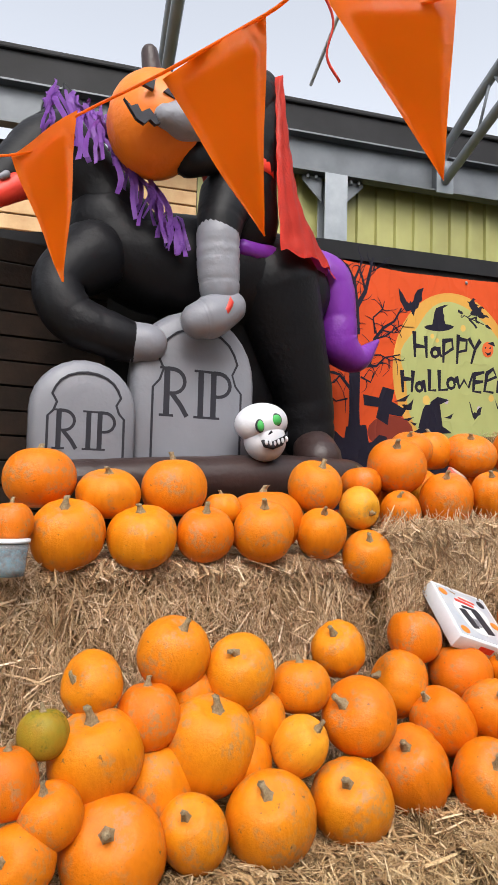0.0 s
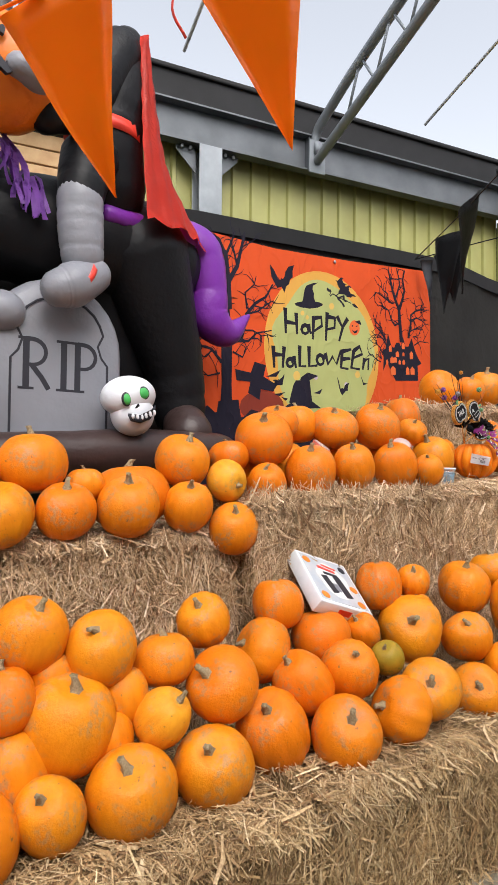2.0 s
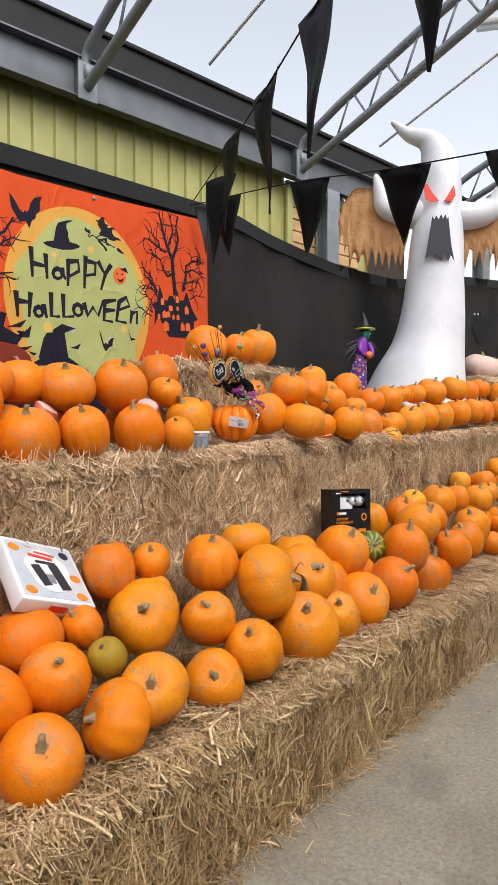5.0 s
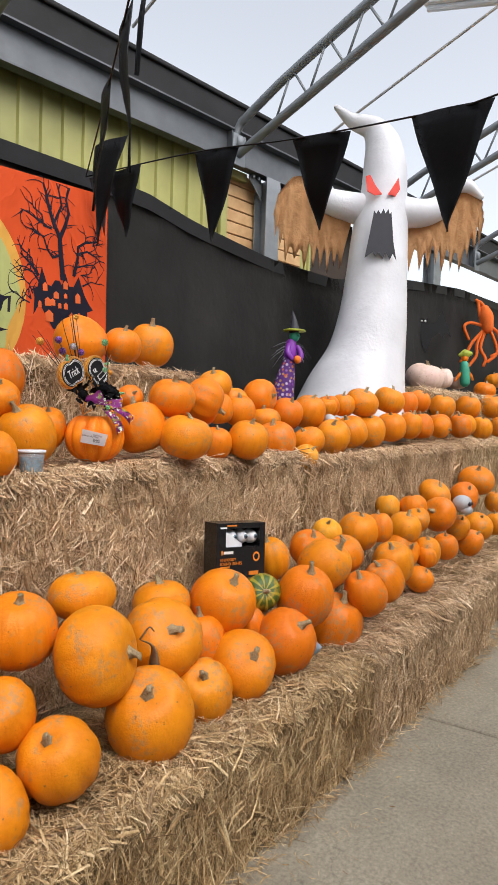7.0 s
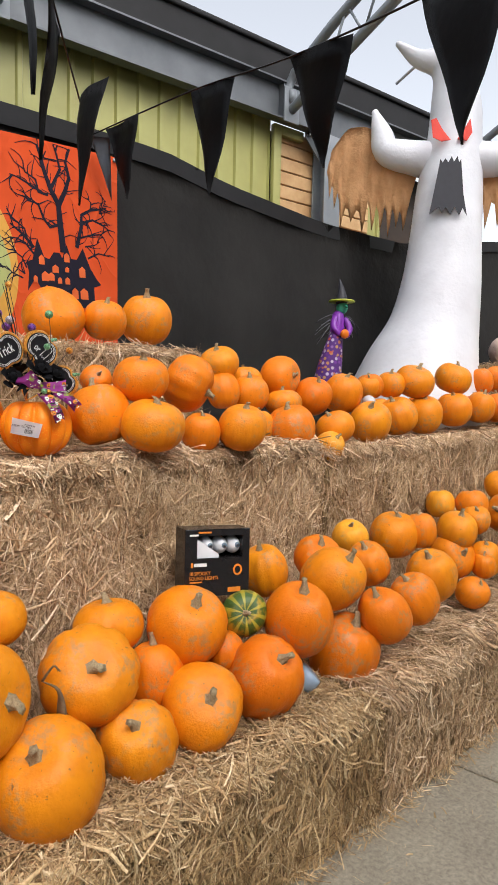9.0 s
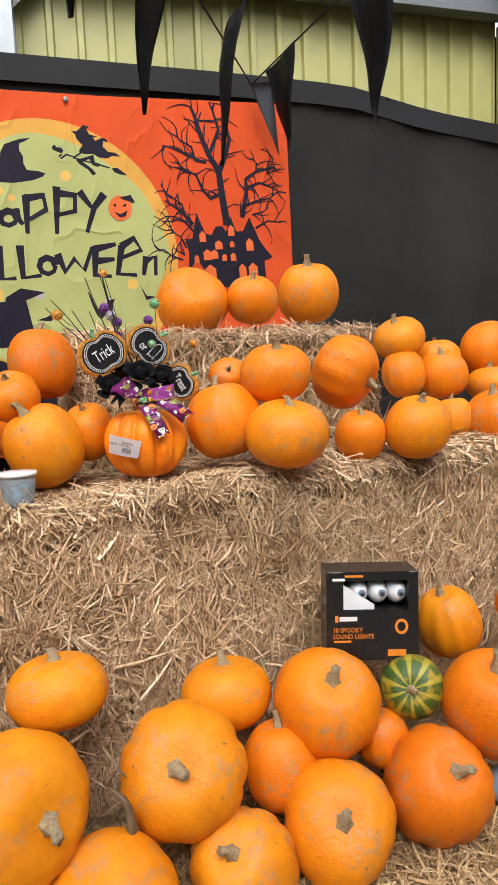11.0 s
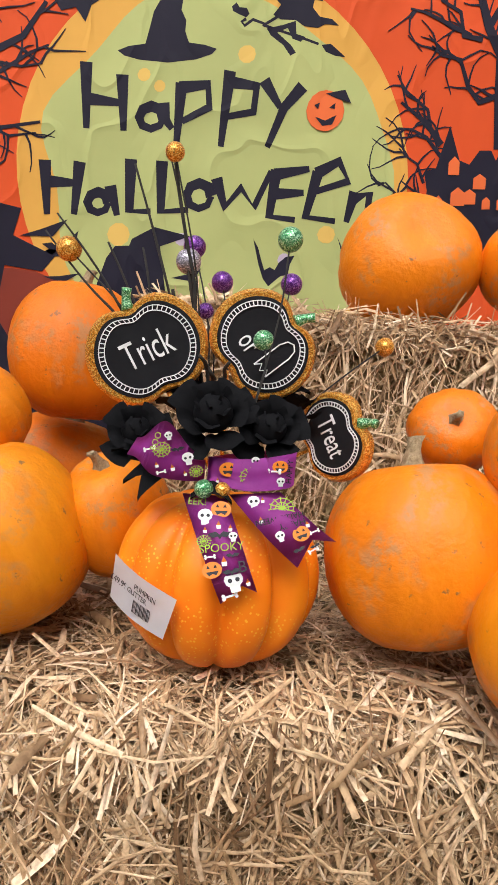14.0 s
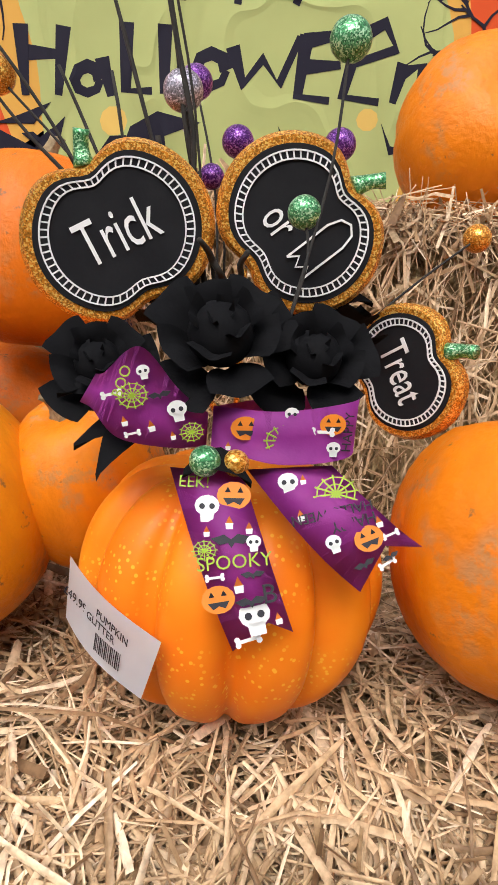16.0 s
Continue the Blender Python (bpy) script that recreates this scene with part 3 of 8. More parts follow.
pumpkin(4.745, 1.883, 0.878, 0.086, 0.081, (-0.44, -0.24, 0.86), "yellow")
pumpkin(4.651, 1.730, 0.796, 0.099, 0.096, (-0.46, -0.03, 0.89))
pumpkin(4.443, 1.529, 0.658, 0.105, 0.118, (-0.50, 0.08, 0.86))
pumpkin(4.690, 1.517, 0.676, 0.103, 0.115, (-0.47, 0.19, 0.86))
pumpkin(5.069, 1.825, 0.852, 0.126, 0.115, (-0.09, -0.23, 0.97))
pumpkin(5.151, 1.725, 0.876, 0.083, 0.093, (0.00, 0.15, 0.99))
pumpkin(4.940, 1.562, 0.716, 0.116, 0.129, (-0.47, -0.08, 0.88))
pumpkin(5.476, 1.691, 0.692, 0.121, 0.106, (-0.39, -0.83, 0.40))
pumpkin(5.511, 1.684, 0.837, 0.111, 0.099, (-0.12, -0.26, 0.96))
pumpkin(5.698, 1.874, 0.937, 0.083, 0.083, (0.00, 0.15, 0.99), "yellow")
pumpkin(5.399, 1.540, 0.543, 0.088, 0.079, (-0.07, -0.62, 0.78))
pumpkin(5.789, 1.719, 0.946, 0.095, 0.082, (0.00, 0.15, 0.99))
pumpkin(5.729, 1.672, 0.868, 0.087, 0.081, (-0.47, -0.29, 0.84))
pumpkin(5.549, 1.545, 0.657, 0.064, 0.071, (-0.20, -0.04, 0.98))
pumpkin(6.109, 1.632, 0.863, 0.127, 0.111, (-0.92, 0.18, 0.34))
pumpkin(6.269, 1.708, 0.999, 0.122, 0.088, (-0.27, -0.56, 0.78))
pumpkin(5.609, 1.562, 0.679, 0.088, 0.099, (-0.17, -0.12, 0.98))
pumpkin(5.933, 1.528, 0.669, 0.087, 0.094, (-0.23, -0.06, 0.97))
pumpkin(6.413, 1.460, 0.634, 0.091, 0.102, (-0.19, -0.49, 0.85))
pumpkin(6.864, 1.632, 0.943, 0.122, 0.100, (-0.41, -0.56, 0.72))
pumpkin(7.367, 1.643, 1.038, 0.156, 0.118, (-0.32, -0.14, 0.94))
pumpkin(6.775, 1.497, 0.712, 0.119, 0.106, (-0.24, -0.37, 0.90))
pumpkin(7.499, 1.508, 0.842, 0.086, 0.096, (-0.17, -0.12, 0.98))
pumpkin(6.340, 1.543, 0.748, 0.086, 0.097, (-0.36, -0.40, 0.84))
pumpkin(7.219, 1.434, 0.685, 0.091, 0.100, (0.00, 0.15, 0.99))
# on the upper step
pumpkin(0.739, 2.557, 1.350, 0.112, 0.086, (-0.11, -0.28, 0.95))
pumpkin(0.982, 2.554, 1.371, 0.122, 0.110, (0.00, 0.15, 0.99))
pumpkin(0.831, 2.450, 1.205, 0.122, 0.105, (-0.17, -0.25, 0.95))
pumpkin(1.062, 2.441, 1.211, 0.101, 0.097, (-0.11, -0.35, 0.93))
pumpkin(1.283, 2.405, 1.221, 0.116, 0.109, (-0.17, -0.35, 0.92))
pumpkin(1.535, 2.396, 1.210, 0.096, 0.099, (-0.15, -0.41, 0.90))
pumpkin(1.588, 2.523, 1.385, 0.114, 0.107, (0.02, -0.46, 0.89))
pumpkin(1.742, 2.429, 1.305, 0.087, 0.078, (0.14, -0.96, -0.23), "yellow")
pumpkin(1.942, 2.410, 1.289, 0.087, 0.094, (-0.43, -0.37, 0.82))
pumpkin(1.992, 2.498, 1.485, 0.126, 0.113, (-0.36, -0.44, 0.82))
pumpkin(1.720, 2.346, 1.119, 0.101, 0.101, (-0.29, -0.52, 0.80))
pumpkin(2.166, 2.375, 1.341, 0.116, 0.122, (-0.29, -0.29, 0.91))
pumpkin(2.380, 2.312, 1.364, 0.098, 0.110, (-0.37, -0.26, 0.89))
pumpkin(2.684, 2.320, 1.368, 0.107, 0.120, (-0.41, -0.05, 0.91))
pumpkin(2.834, 2.236, 1.351, 0.074, 0.080, (-0.35, -0.20, 0.91))
pumpkin(2.438, 2.507, 1.552, 0.121, 0.096, (-0.23, -0.37, 0.90))
pumpkin(2.690, 2.452, 1.569, 0.122, 0.111, (-0.14, -0.44, 0.89))
pumpkin(3.011, 2.470, 1.551, 0.081, 0.068, (-0.26, -0.45, 0.85))
pumpkin(2.101, 2.533, 1.561, 0.094, 0.081, (-0.35, -0.31, 0.89))
pumpkin(1.164, 2.517, 1.296, 0.073, 0.062, (0.00, 0.15, 0.99))
pumpkin(1.353, 2.536, 1.245, 0.156, 0.124, (0.00, 0.15, 0.99))
pumpkin(1.827, 2.531, 1.406, 0.091, 0.070, (0.00, 0.15, 0.99))
pumpkin(2.299, 2.605, 1.567, 0.096, 0.094, (0.00, 0.15, 0.99))
pumpkin(0.509, 2.625, 1.397, 0.127, 0.106, (0.00, 0.15, 0.99))
pumpkin(0.583, 2.487, 1.213, 0.122, 0.117, (-0.18, -0.38, 0.91))
pumpkin(0.401, 2.433, 1.259, 0.066, 0.066, (0.00, 0.15, 0.99))
pumpkin(3.712, 2.113, 1.412, 0.120, 0.098, (0.07, -0.26, 0.96))
pumpkin(4.009, 2.158, 1.378, 0.079, 0.083, (-0.12, -0.27, 0.96))
pumpkin(4.165, 2.071, 1.399, 0.105, 0.098, (-0.06, -0.28, 0.96))
pumpkin(4.535, 2.294, 1.389, 0.072, 0.080, (0.00, 0.15, 0.99))
pumpkin(4.668, 2.199, 1.385, 0.124, 0.111, (-0.32, 0.05, 0.95))
pumpkin(4.965, 2.140, 1.379, 0.104, 0.087, (-0.45, 0.14, 0.88))
pumpkin(4.855, 2.098, 1.285, 0.076, 0.086, (-0.07, -0.68, 0.73), "yellow")
pumpkin(5.364, 2.160, 1.390, 0.114, 0.111, (-0.21, -0.29, 0.93))
pumpkin(3.745, 2.220, 1.585, 0.106, 0.089, (-0.08, -0.26, 0.96))
pumpkin(4.023, 2.255, 1.580, 0.125, 0.102, (0.50, -0.76, -0.42))
pumpkin(4.423, 2.436, 1.559, 0.084, 0.094, (0.00, 0.15, 0.99))
pumpkin(4.584, 2.399, 1.550, 0.094, 0.093, (-0.21, -0.13, 0.97))
pumpkin(4.442, 2.480, 1.696, 0.099, 0.079, (-0.43, -0.09, 0.90))
pumpkin(4.868, 2.434, 1.648, 0.114, 0.100, (0.09, -0.99, 0.06))
pumpkin(5.025, 2.329, 1.545, 0.108, 0.105, (-0.10, -0.49, 0.87))
pumpkin(5.277, 2.299, 1.568, 0.113, 0.115, (-0.13, -0.32, 0.94))
pumpkin(5.539, 2.286, 1.611, 0.071, 0.071, (-0.38, -0.30, 0.87))
pumpkin(3.588, 2.272, 1.448, 0.117, 0.114, (-0.10, 0.30, 0.95))
pumpkin(3.675, 2.416, 1.581, 0.062, 0.054, (-0.34, -0.82, 0.47))
pumpkin(4.638, 2.488, 1.613, 0.095, 0.076, (0.00, 0.15, 0.99))
pumpkin(4.796, 2.353, 1.507, 0.096, 0.069, (0.00, 0.15, 0.99))
pumpkin(3.082, 2.391, 1.409, 0.112, 0.118, (-0.47, -0.03, 0.88))
pumpkin(3.219, 2.430, 1.435, 0.077, 0.087, (-0.28, -0.31, 0.91))
pumpkin(3.129, 2.629, 1.642, 0.107, 0.115, (0.00, 0.15, 0.99))
pumpkin(5.700, 2.171, 1.441, 0.125, 0.114, (-0.39, 0.17, 0.91))
pumpkin(6.011, 2.148, 1.448, 0.121, 0.124, (-0.24, -0.14, 0.96))
pumpkin(6.440, 2.138, 1.484, 0.122, 0.118, (-0.21, -0.03, 0.98))
pumpkin(6.916, 2.132, 1.497, 0.102, 0.114, (-0.16, -0.11, 0.98))
pumpkin(5.321, 2.139, 1.408, 0.121, 0.112, (-0.44, -0.26, 0.86))
pumpkin(5.981, 2.209, 1.662, 0.132, 0.102, (-0.15, -0.36, 0.92))
pumpkin(6.568, 2.205, 1.705, 0.130, 0.109, (0.05, -0.34, 0.94))
pumpkin(5.815, 2.289, 1.635, 0.090, 0.083, (-0.19, -0.13, 0.97))
pumpkin(5.567, 2.294, 1.616, 0.086, 0.079, (0.00, 0.15, 0.99))
pumpkin(6.844, 2.109, 1.505, 0.105, 0.117, (-0.05, -0.30, 0.95))
pumpkin(7.247, 2.123, 1.503, 0.109, 0.122, (0.00, 0.15, 0.99))
pumpkin(7.519, 2.029, 1.499, 0.103, 0.091, (0.04, -0.98, -0.19))
pumpkin(8.228, 2.015, 1.521, 0.122, 0.128, (-0.29, 0.07, 0.96))
pumpkin(8.905, 1.950, 1.507, 0.121, 0.127, (-0.22, -0.15, 0.96))
pumpkin(9.703, 1.903, 1.531, 0.112, 0.126, (-0.27, 0.03, 0.96))
pumpkin(7.264, 2.274, 1.712, 0.098, 0.110, (0.00, 0.15, 0.99))
pumpkin(7.475, 2.232, 1.737, 0.107, 0.107, (-0.12, -0.48, 0.87))
pumpkin(8.061, 2.172, 1.709, 0.132, 0.126, (-0.15, -0.21, 0.97))
pumpkin(8.948, 2.117, 1.739, 0.141, 0.135, (-0.12, -0.24, 0.96))
pumpkin(10.029, 2.077, 1.789, 0.173, 0.152, (-0.16, -0.21, 0.96))
pumpkin(10.278, 2.221, 2.009, 0.144, 0.115, (-0.09, -0.24, 0.97))
pumpkin(11.321, 2.294, 2.216, 0.152, 0.112, (0.00, 0.15, 0.99))
pumpkin(1.930, 2.640, 1.360, 0.105, 0.100)
pumpkin(2.200, 2.600, 1.380, 0.110, 0.100)
pumpkin(2.500, 2.590, 1.390, 0.112, 0.100)
pumpkin(2.830, 2.560, 1.400, 0.112, 0.100)
pumpkin(5.740, 2.350, 1.450, 0.110, 0.100)
pumpkin(6.240, 2.300, 1.470, 0.115, 0.105)
pumpkin(6.720, 2.260, 1.480, 0.115, 0.105)
pumpkin(7.080, 2.235, 1.500, 0.112, 0.105)
pumpkin(7.780, 2.120, 1.520, 0.125, 0.115)
pumpkin(8.560, 2.060, 1.530, 0.130, 0.120)
# on the third step
pumpkin(3.720, 2.800, 1.860, 0.132, 0.118, (-0.10, -0.90, 0.42), stalk=0)
pumpkin(3.936, 2.720, 1.863, 0.098, 0.093, (-0.14, -0.33, 0.93))
pumpkin(4.220, 2.780, 1.900, 0.129, 0.125, (-0.14, -0.23, 0.96))
pumpkin(9.120, 2.685, 2.094, 0.235, 0.176, (-0.07, -0.27, 0.96), "white")
pumpkin(9.883, 2.667, 2.143, 0.120, 0.135, (0.00, 0.15, 0.99), "white")
pumpkin(10.536, 2.641, 2.131, 0.129, 0.093, (0.00, 0.15, 0.99), "white")
pumpkin(3.09, 2.74, 1.42, 0.125, 0.110, (0.2, 0.1, 0.97))


WHITE_PAINT = paint("white_paint", (0.78, 0.78, 0.78), (0.70, 0.70, 0.70), 0.5, 5)

# ---- building behind: a steel frame with cladding, turned from the cloth ----
WD = Vector((1, -0.22, 0)).normalized()          # along the wall
WN = Vector((-0.22, -1, 0)).normalized()         # out of the wall, towards the yard
WALL = Matrix(((WD.x, -WN.x, 0, 3.5), (WD.y, -WN.y, 0, 5.0), (0, 0, 1, 0), (0, 0, 0, 1)))   # x along, y into the wall, z up

wall = thing("wall_north", "steel-framed barn wall with olive green ribbed cladding and boarding", "wall", kind="structure", m=WALL)


def ribbed(x0, x1, z0, z1, y, pitch=0.2):
    bm = bmesh.new()
    xs, x = [], x0
    while x < x1:
        for dx, dy in ((0, 0), (pitch * 0.62, 0), (pitch * 0.68, -0.03), (pitch * 0.86, -0.03), (pitch * 0.92, 0)):
            if x + dx < x1:
                xs.append((x + dx, y + dy))
        x += pitch
    lo = [bm.verts.new((a, b, z0)) for a, b in xs]
    hi = [bm.verts.new((a, b, z1)) for a, b in xs]
    lo2 = [bm.verts.new((a, b + 0.02, z0)) for a, b in xs]
    hi2 = [bm.verts.new((a, b + 0.02, z1)) for a, b in xs]
    for i in range(len(xs) - 1):
        bm.faces.new((lo[i], lo[i + 1], hi[i + 1], hi[i]))
        bm.faces.new((lo2[i], hi2[i], hi2[i + 1], lo2[i + 1]))
    return bm


part("cladding", ribbed(-1.35, 3.62, 0.0, 4.5, 0.16), CLADDING, wall, "olive green ribbed metal cladding", smooth=False)
part("cladding", ribbed(5.0, 5.3, 0.0, 4.5, 0.16), CLADDING, wall, "olive green ribbed metal cladding", smooth=False)
bm = bmesh.new()
box(bm, (3.60, 0.08, 3.0), (3.69, 0.14, 4.2), 0.004)
box(bm, (3.69, 0.08, 4.11), (3.97, 0.14, 4.2), 0.004)
part("corner_flashing", bm, CLADDING, wall)
for x0, x1, zs in ((3.69, 5.0, 9), (-4.6, -1.36, 8)):
    for k in range(zs):
        bm = bmesh.new()
        z = 3.0 + 0.135 * k
        box(bm, (x0, 0.15, z), (x1, 0.185, z + 0.122), 0.006)
        part("board", bm, PLANK, wall, smooth=False)
bm = bmesh.new()
box(bm, (-6, 0.26, 0), (6.2, 0.34, 4.2))
part("backing", bm, DARK_BOARD, wall, smooth=False)
# eaves beam: a channel with flanges
bm = bmesh.new()
box(bm, (-7, 0.03, 4.2), (16, 0.05, 4.54))
box(bm, (-7, -0.06, 4.19), (16, 0.05, 4.205))
box(bm, (-7, -0.06, 4.53), (16, 0.05, 4.545))
part("eaves_beam", bm, BEAM_STEEL, wall, smooth=False)
bm = bmesh.new()
box(bm, (-7, -0.02, 4.55), (16, 0.35, 4.83), 0.02)
box(bm, (-7, -0.05, 4.80), (16, 0.0, 4.85), 0.015)
part("fascia", bm, FASCIA, wall, "black plastic-coated fascia and gutter", smooth=False)
for x in (-4.4, -0.12, 4.24, 8.0):
    bm = bmesh.new()
    box(bm, (x - 0.11, -0.07, 0), (x + 0.11, -0.055, 4.19), 0.003)
    box(bm, (x - 0.11, 0.105, 0), (x + 0.11, 0.12, 4.19), 0.003)
    box(bm, (x - 0.008, -0.055, 0), (x + 0.008, 0.105, 4.19))
    p = part("post", bm, GALVANISED, wall, "galvanised steel column", smooth=False)
    for s in (-1, 1):
        bm = bmesh.new()
        sheet(bm, [(s * 0.11, 4.18), (s * 0.30, 4.18), (s * 0.30, 4.14), (s * 0.11, 3.95)], 0.012, Matrix.Translation((x, 0.02, 0)))
        part("bracket", bm, BEAM_STEEL, p, smooth=False)
        for dx in (0.17, 0.25):
            bm = bmesh.new()
            bmesh.ops.create_cone(bm, cap_ends=True, segments=6, radius1=0.016, radius2=0.016, depth=0.03, matrix=Matrix.Translation((x + s * dx, 0.0, 4.165)))
            part("bolt", bm, GALVANISED, p, smooth=False)
for x in (-3.2, 0.98, 3.67, 6.5, 9.3):
    bm = bmesh.new()
    box(bm, (x - 0.07, -0.045, 4.21), (x - 0.055, 0.03, 4.53))
    part("stiffener", bm, BEAM_STEEL, wall, smooth=False)


def truss(x, rise, drop):
    """A lattice roof truss that springs from the eaves beam out over the yard."""
    ob = thing("roof_truss", "grey tubular steel roof truss with zigzag lacing", "roof truss", "roof trusses", m=WALL @ Matrix.Translation((x, -0.08, 4.28)))
    far = 6.5
    for i, (z0, k) in enumerate(((0.0, rise), (drop, rise * 0.94))):
        bm = bmesh.new()
        tube(bm, [(0, 0, 0.0) if i == 0 else (0, 0, 0.06), (0, -0.55, 0.55 * rise + (0 if i == 0 else drop * 0.9)), (0, -far, far * k + z0)], [0.045, 0.045, 0.045], 10, 4)
        part("chord", bm, TRUSS_STEEL, ob)
    n = 14
    for j in range(n):
        y0, y1 = 0.5 + j * 0.42, 0.5 + (j + 0.5) * 0.42
        for a, b, up in ((y0, y1, True), (y1, y0 + 0.42, False)):
            bm = bmesh.new()
            za = a * rise + (0 if up else drop * 0.97)
            zb = b * rise + (drop * 0.97 if up else 0)
            tube(bm, [(0, -a, za), (0, -b, zb)], [0.013, 0.013], 6, 1)
            part("lacing", bm, TRUSS_STEEL, ob)
    bm = bmesh.new()
    box(bm, (-0.09, -0.01, -0.12), (0.09, 0.01, 0.2), 0.003)
    part("base_plate", bm, TRUSS_STEEL, ob, smooth=False)
    return ob


for x in (-1.75, 0.98, 3.67, 6.5, 9.3):
    truss(x, 0.33, 0.40)

# ---- unseen walls and roof added round the walker to cut daylight; glazing bars ----
BLOCK_SHEET = paint("light_block_sheet", (0.30, 0.31, 0.32), (0.24, 0.25, 0.26), 0.5, 2)
# added wall out of view: its height holds back low light
bm = bmesh.new()
box(bm, (-9, -6.3, 0), (14, -6.0, 6.0))
tagged(finish("unseen_wall_south", bm, BLOCK_SHEET, smooth=False), "plain grey wall out of view, added to cut daylight from behind", "wall", kind="structure")
# end wall out of view, added to shut off sky on the left
bm = bmesh.new()
box(bm, (-9.3, -6.3, 0), (-9.0, 6.5, 4.5))
tagged(finish("unseen_wall_west", bm, CLADDING, smooth=False), "plain olive green end wall out of view, added to close the yard", "wall", kind="structure")
# likewise added on the right, never in view
bm = bmesh.new()
box(bm, (16.6, -6.3, 0), (16.9, 1.7, 6.0))
tagged(finish("unseen_wall_east", bm, CLADDING, smooth=False), "plain olive green end wall out of view, added to close the yard", "wall", kind="structure")
# added roof strip out of view that holds back more daylight
bm = bmesh.new()
box(bm, (-9, -6.3, 6.05), (16.9, -4.4, 6.2))
tagged(finish("ceiling", bm, BLOCK_SHEET, smooth=False), "opaque grey roof strip out of view, added to cut daylight", "ceiling", kind="structure")
bars = thing("roof_glazing_bars", "slim pale glazing bars of the clear roof", "glazing bars", kind="structure", m=WALL)
for x in (-3.1, -0.4, 2.3, 5.1, 7.9, 10.7):
    bm = bmesh.new()
    tube(bm, [(x, -0.1, 4.95), (x, -6.5, 7.0)], [0.016, 0.016], 6, 1)
    part("glazing_bar", bm, WHITE_PAINT, bars)



def slab(bm, pts, mat=0, thick=0.012):
    """A flat shape of that thickness through coplanar points."""
    n = (Vector(pts[1]) - Vector(pts[0])).cross(Vector(pts[len(pts) // 2]) - Vector(pts[0])).normalized() * thick
    a = [bm.verts.new(p) for p in pts]
    b = [bm.verts.new(Vector(p) + n) for p in pts]
    k = len(pts)
    fs = [bm.faces.new(a), bm.faces.new(b[::-1])] + [bm.faces.new((a[i], b[i], b[(i + 1) % k], a[(i + 1) % k])) for i in range(k)]
    for f in fs:
        f.material_index = mat


def plain(name, c, rough=0.5, scale=30.0):
    return paint(name, c, tuple(k * 0.85 for k in c), rough, scale, bumps=0.05)


def nylon(name, c, rough=0.4, spec=0.4):
    """Inflated cloth: soft large dents and fine puckers along the seams."""
    m = paint(name, c, tuple(k * 0.8 for k in c), rough, 2.0, bumps=0, spec=spec)
    nt = m.node_tree
    soft, fine = noise_of(nt, 7, 3), noise_of(nt, 38, 2, 0.5)
    puckers = mix(nt, ramp(nt, [(0.42, (0.08, 0.08, 0.08)), (0.62, (0.45, 0.45, 0.45))], noise_of(nt, 3.0, 2)), soft, fine)
    bump(nt, nt.nodes["Principled BSDF"], puckers, 0.32, 0.03)
    return m


BLACK_NYLON = nylon("black_nylon", (0.008, 0.008, 0.010), 0.5, 0.22)
GREY_NYLON = nylon("grey_nylon", (0.26, 0.265, 0.30))
ORANGE_NYLON = nylon("orange_nylon", (0.88, 0.205, 0.010))
PURPLE_NYLON = nylon("purple_nylon", (0.20, 0.03, 0.36))
RED_NYLON = nylon("red_nylon", (0.80, 0.055, 0.032))
BROWN_NYLON = nylon("brown_nylon", (0.045, 0.026, 0.024))
WHITE_NYLON = nylon("white_nylon", (0.74, 0.75, 0.80))
BLACK_PRINT = plain("black_print", (0.02, 0.02, 0.03), 0.6)
WHITE_PRINT = plain("white_print", (0.8, 0.8, 0.8), 0.5)

# ---- black cloth on the fence ----
fence = thing("cloth_screen", "black windbreak cloth stretched along a fence", "cloth screen", m=Matrix())
PATH_XY = [(-3.5, 3.75), (2.2, 3.6), (4.7, 3.53), (7.0, 3.5), (8.3, 3.35), (9.5, 3.0), (11.0, 2.75), (13.0, 2.45), (16.0, 2.1)]
TOPS = [(-3.5, 2.45), (0.5, 2.62), (2.27, 2.935), (4.3, 3.085), (5.0, 3.13), (5.6, 3.075), (6.7, 3.06), (8.0, 3.11), (9.4, 3.36), (11.0, 3.53), (12.7, 3.58), (16, 3.6)]


def along(table, x):
    for (a, b), (c, d) in zip(table, table[1:]):
        if x <= c:
            return b + (d - b) * (x - a) / (c - a)
    return table[-1][1]


bm = bmesh.new()
cols = []
xs = [-3.5 + 0.075 * i for i in range(260)]
for i, x in enumerate(xs):
    y, top = along(PATH_XY, x), along(TOPS, x)
    col = []
    for j in range(15):
        t = j / 14
        fold = 0.012 * math.sin(x * 7.0 + math.sin(x * 2.3) * 2) * (1 - 0.5 * t) + 0.03 * noise.noise(Vector((x * 1.2, t * 3.0, 0.0)))
        fold += 0.02 * math.sin((top - t * 0.55 * top) * 9 + x * 1.1) * (0.4 if x > 5 else 0.1)
        z = top * (1 - t) + 0.3 * t
        near_banner = 2.1 < x < 4.75
        col.append(bm.verts.new((x, y + 0.03 + (0.015 if near_banner else max(fold, -0.02)), z)))
    cols.append(col)
for a, b in zip(cols, cols[1:]):
    for j in range(14):
        bm.faces.new((a[j], a[j + 1], b[j + 1], b[j]))
bmesh.ops.solidify(bm, geom=bm.faces[:], thickness=0.006)
part("cloth", bm, CLOTH, fence)
bm = bmesh.new()
lines = [[], [], [], []]
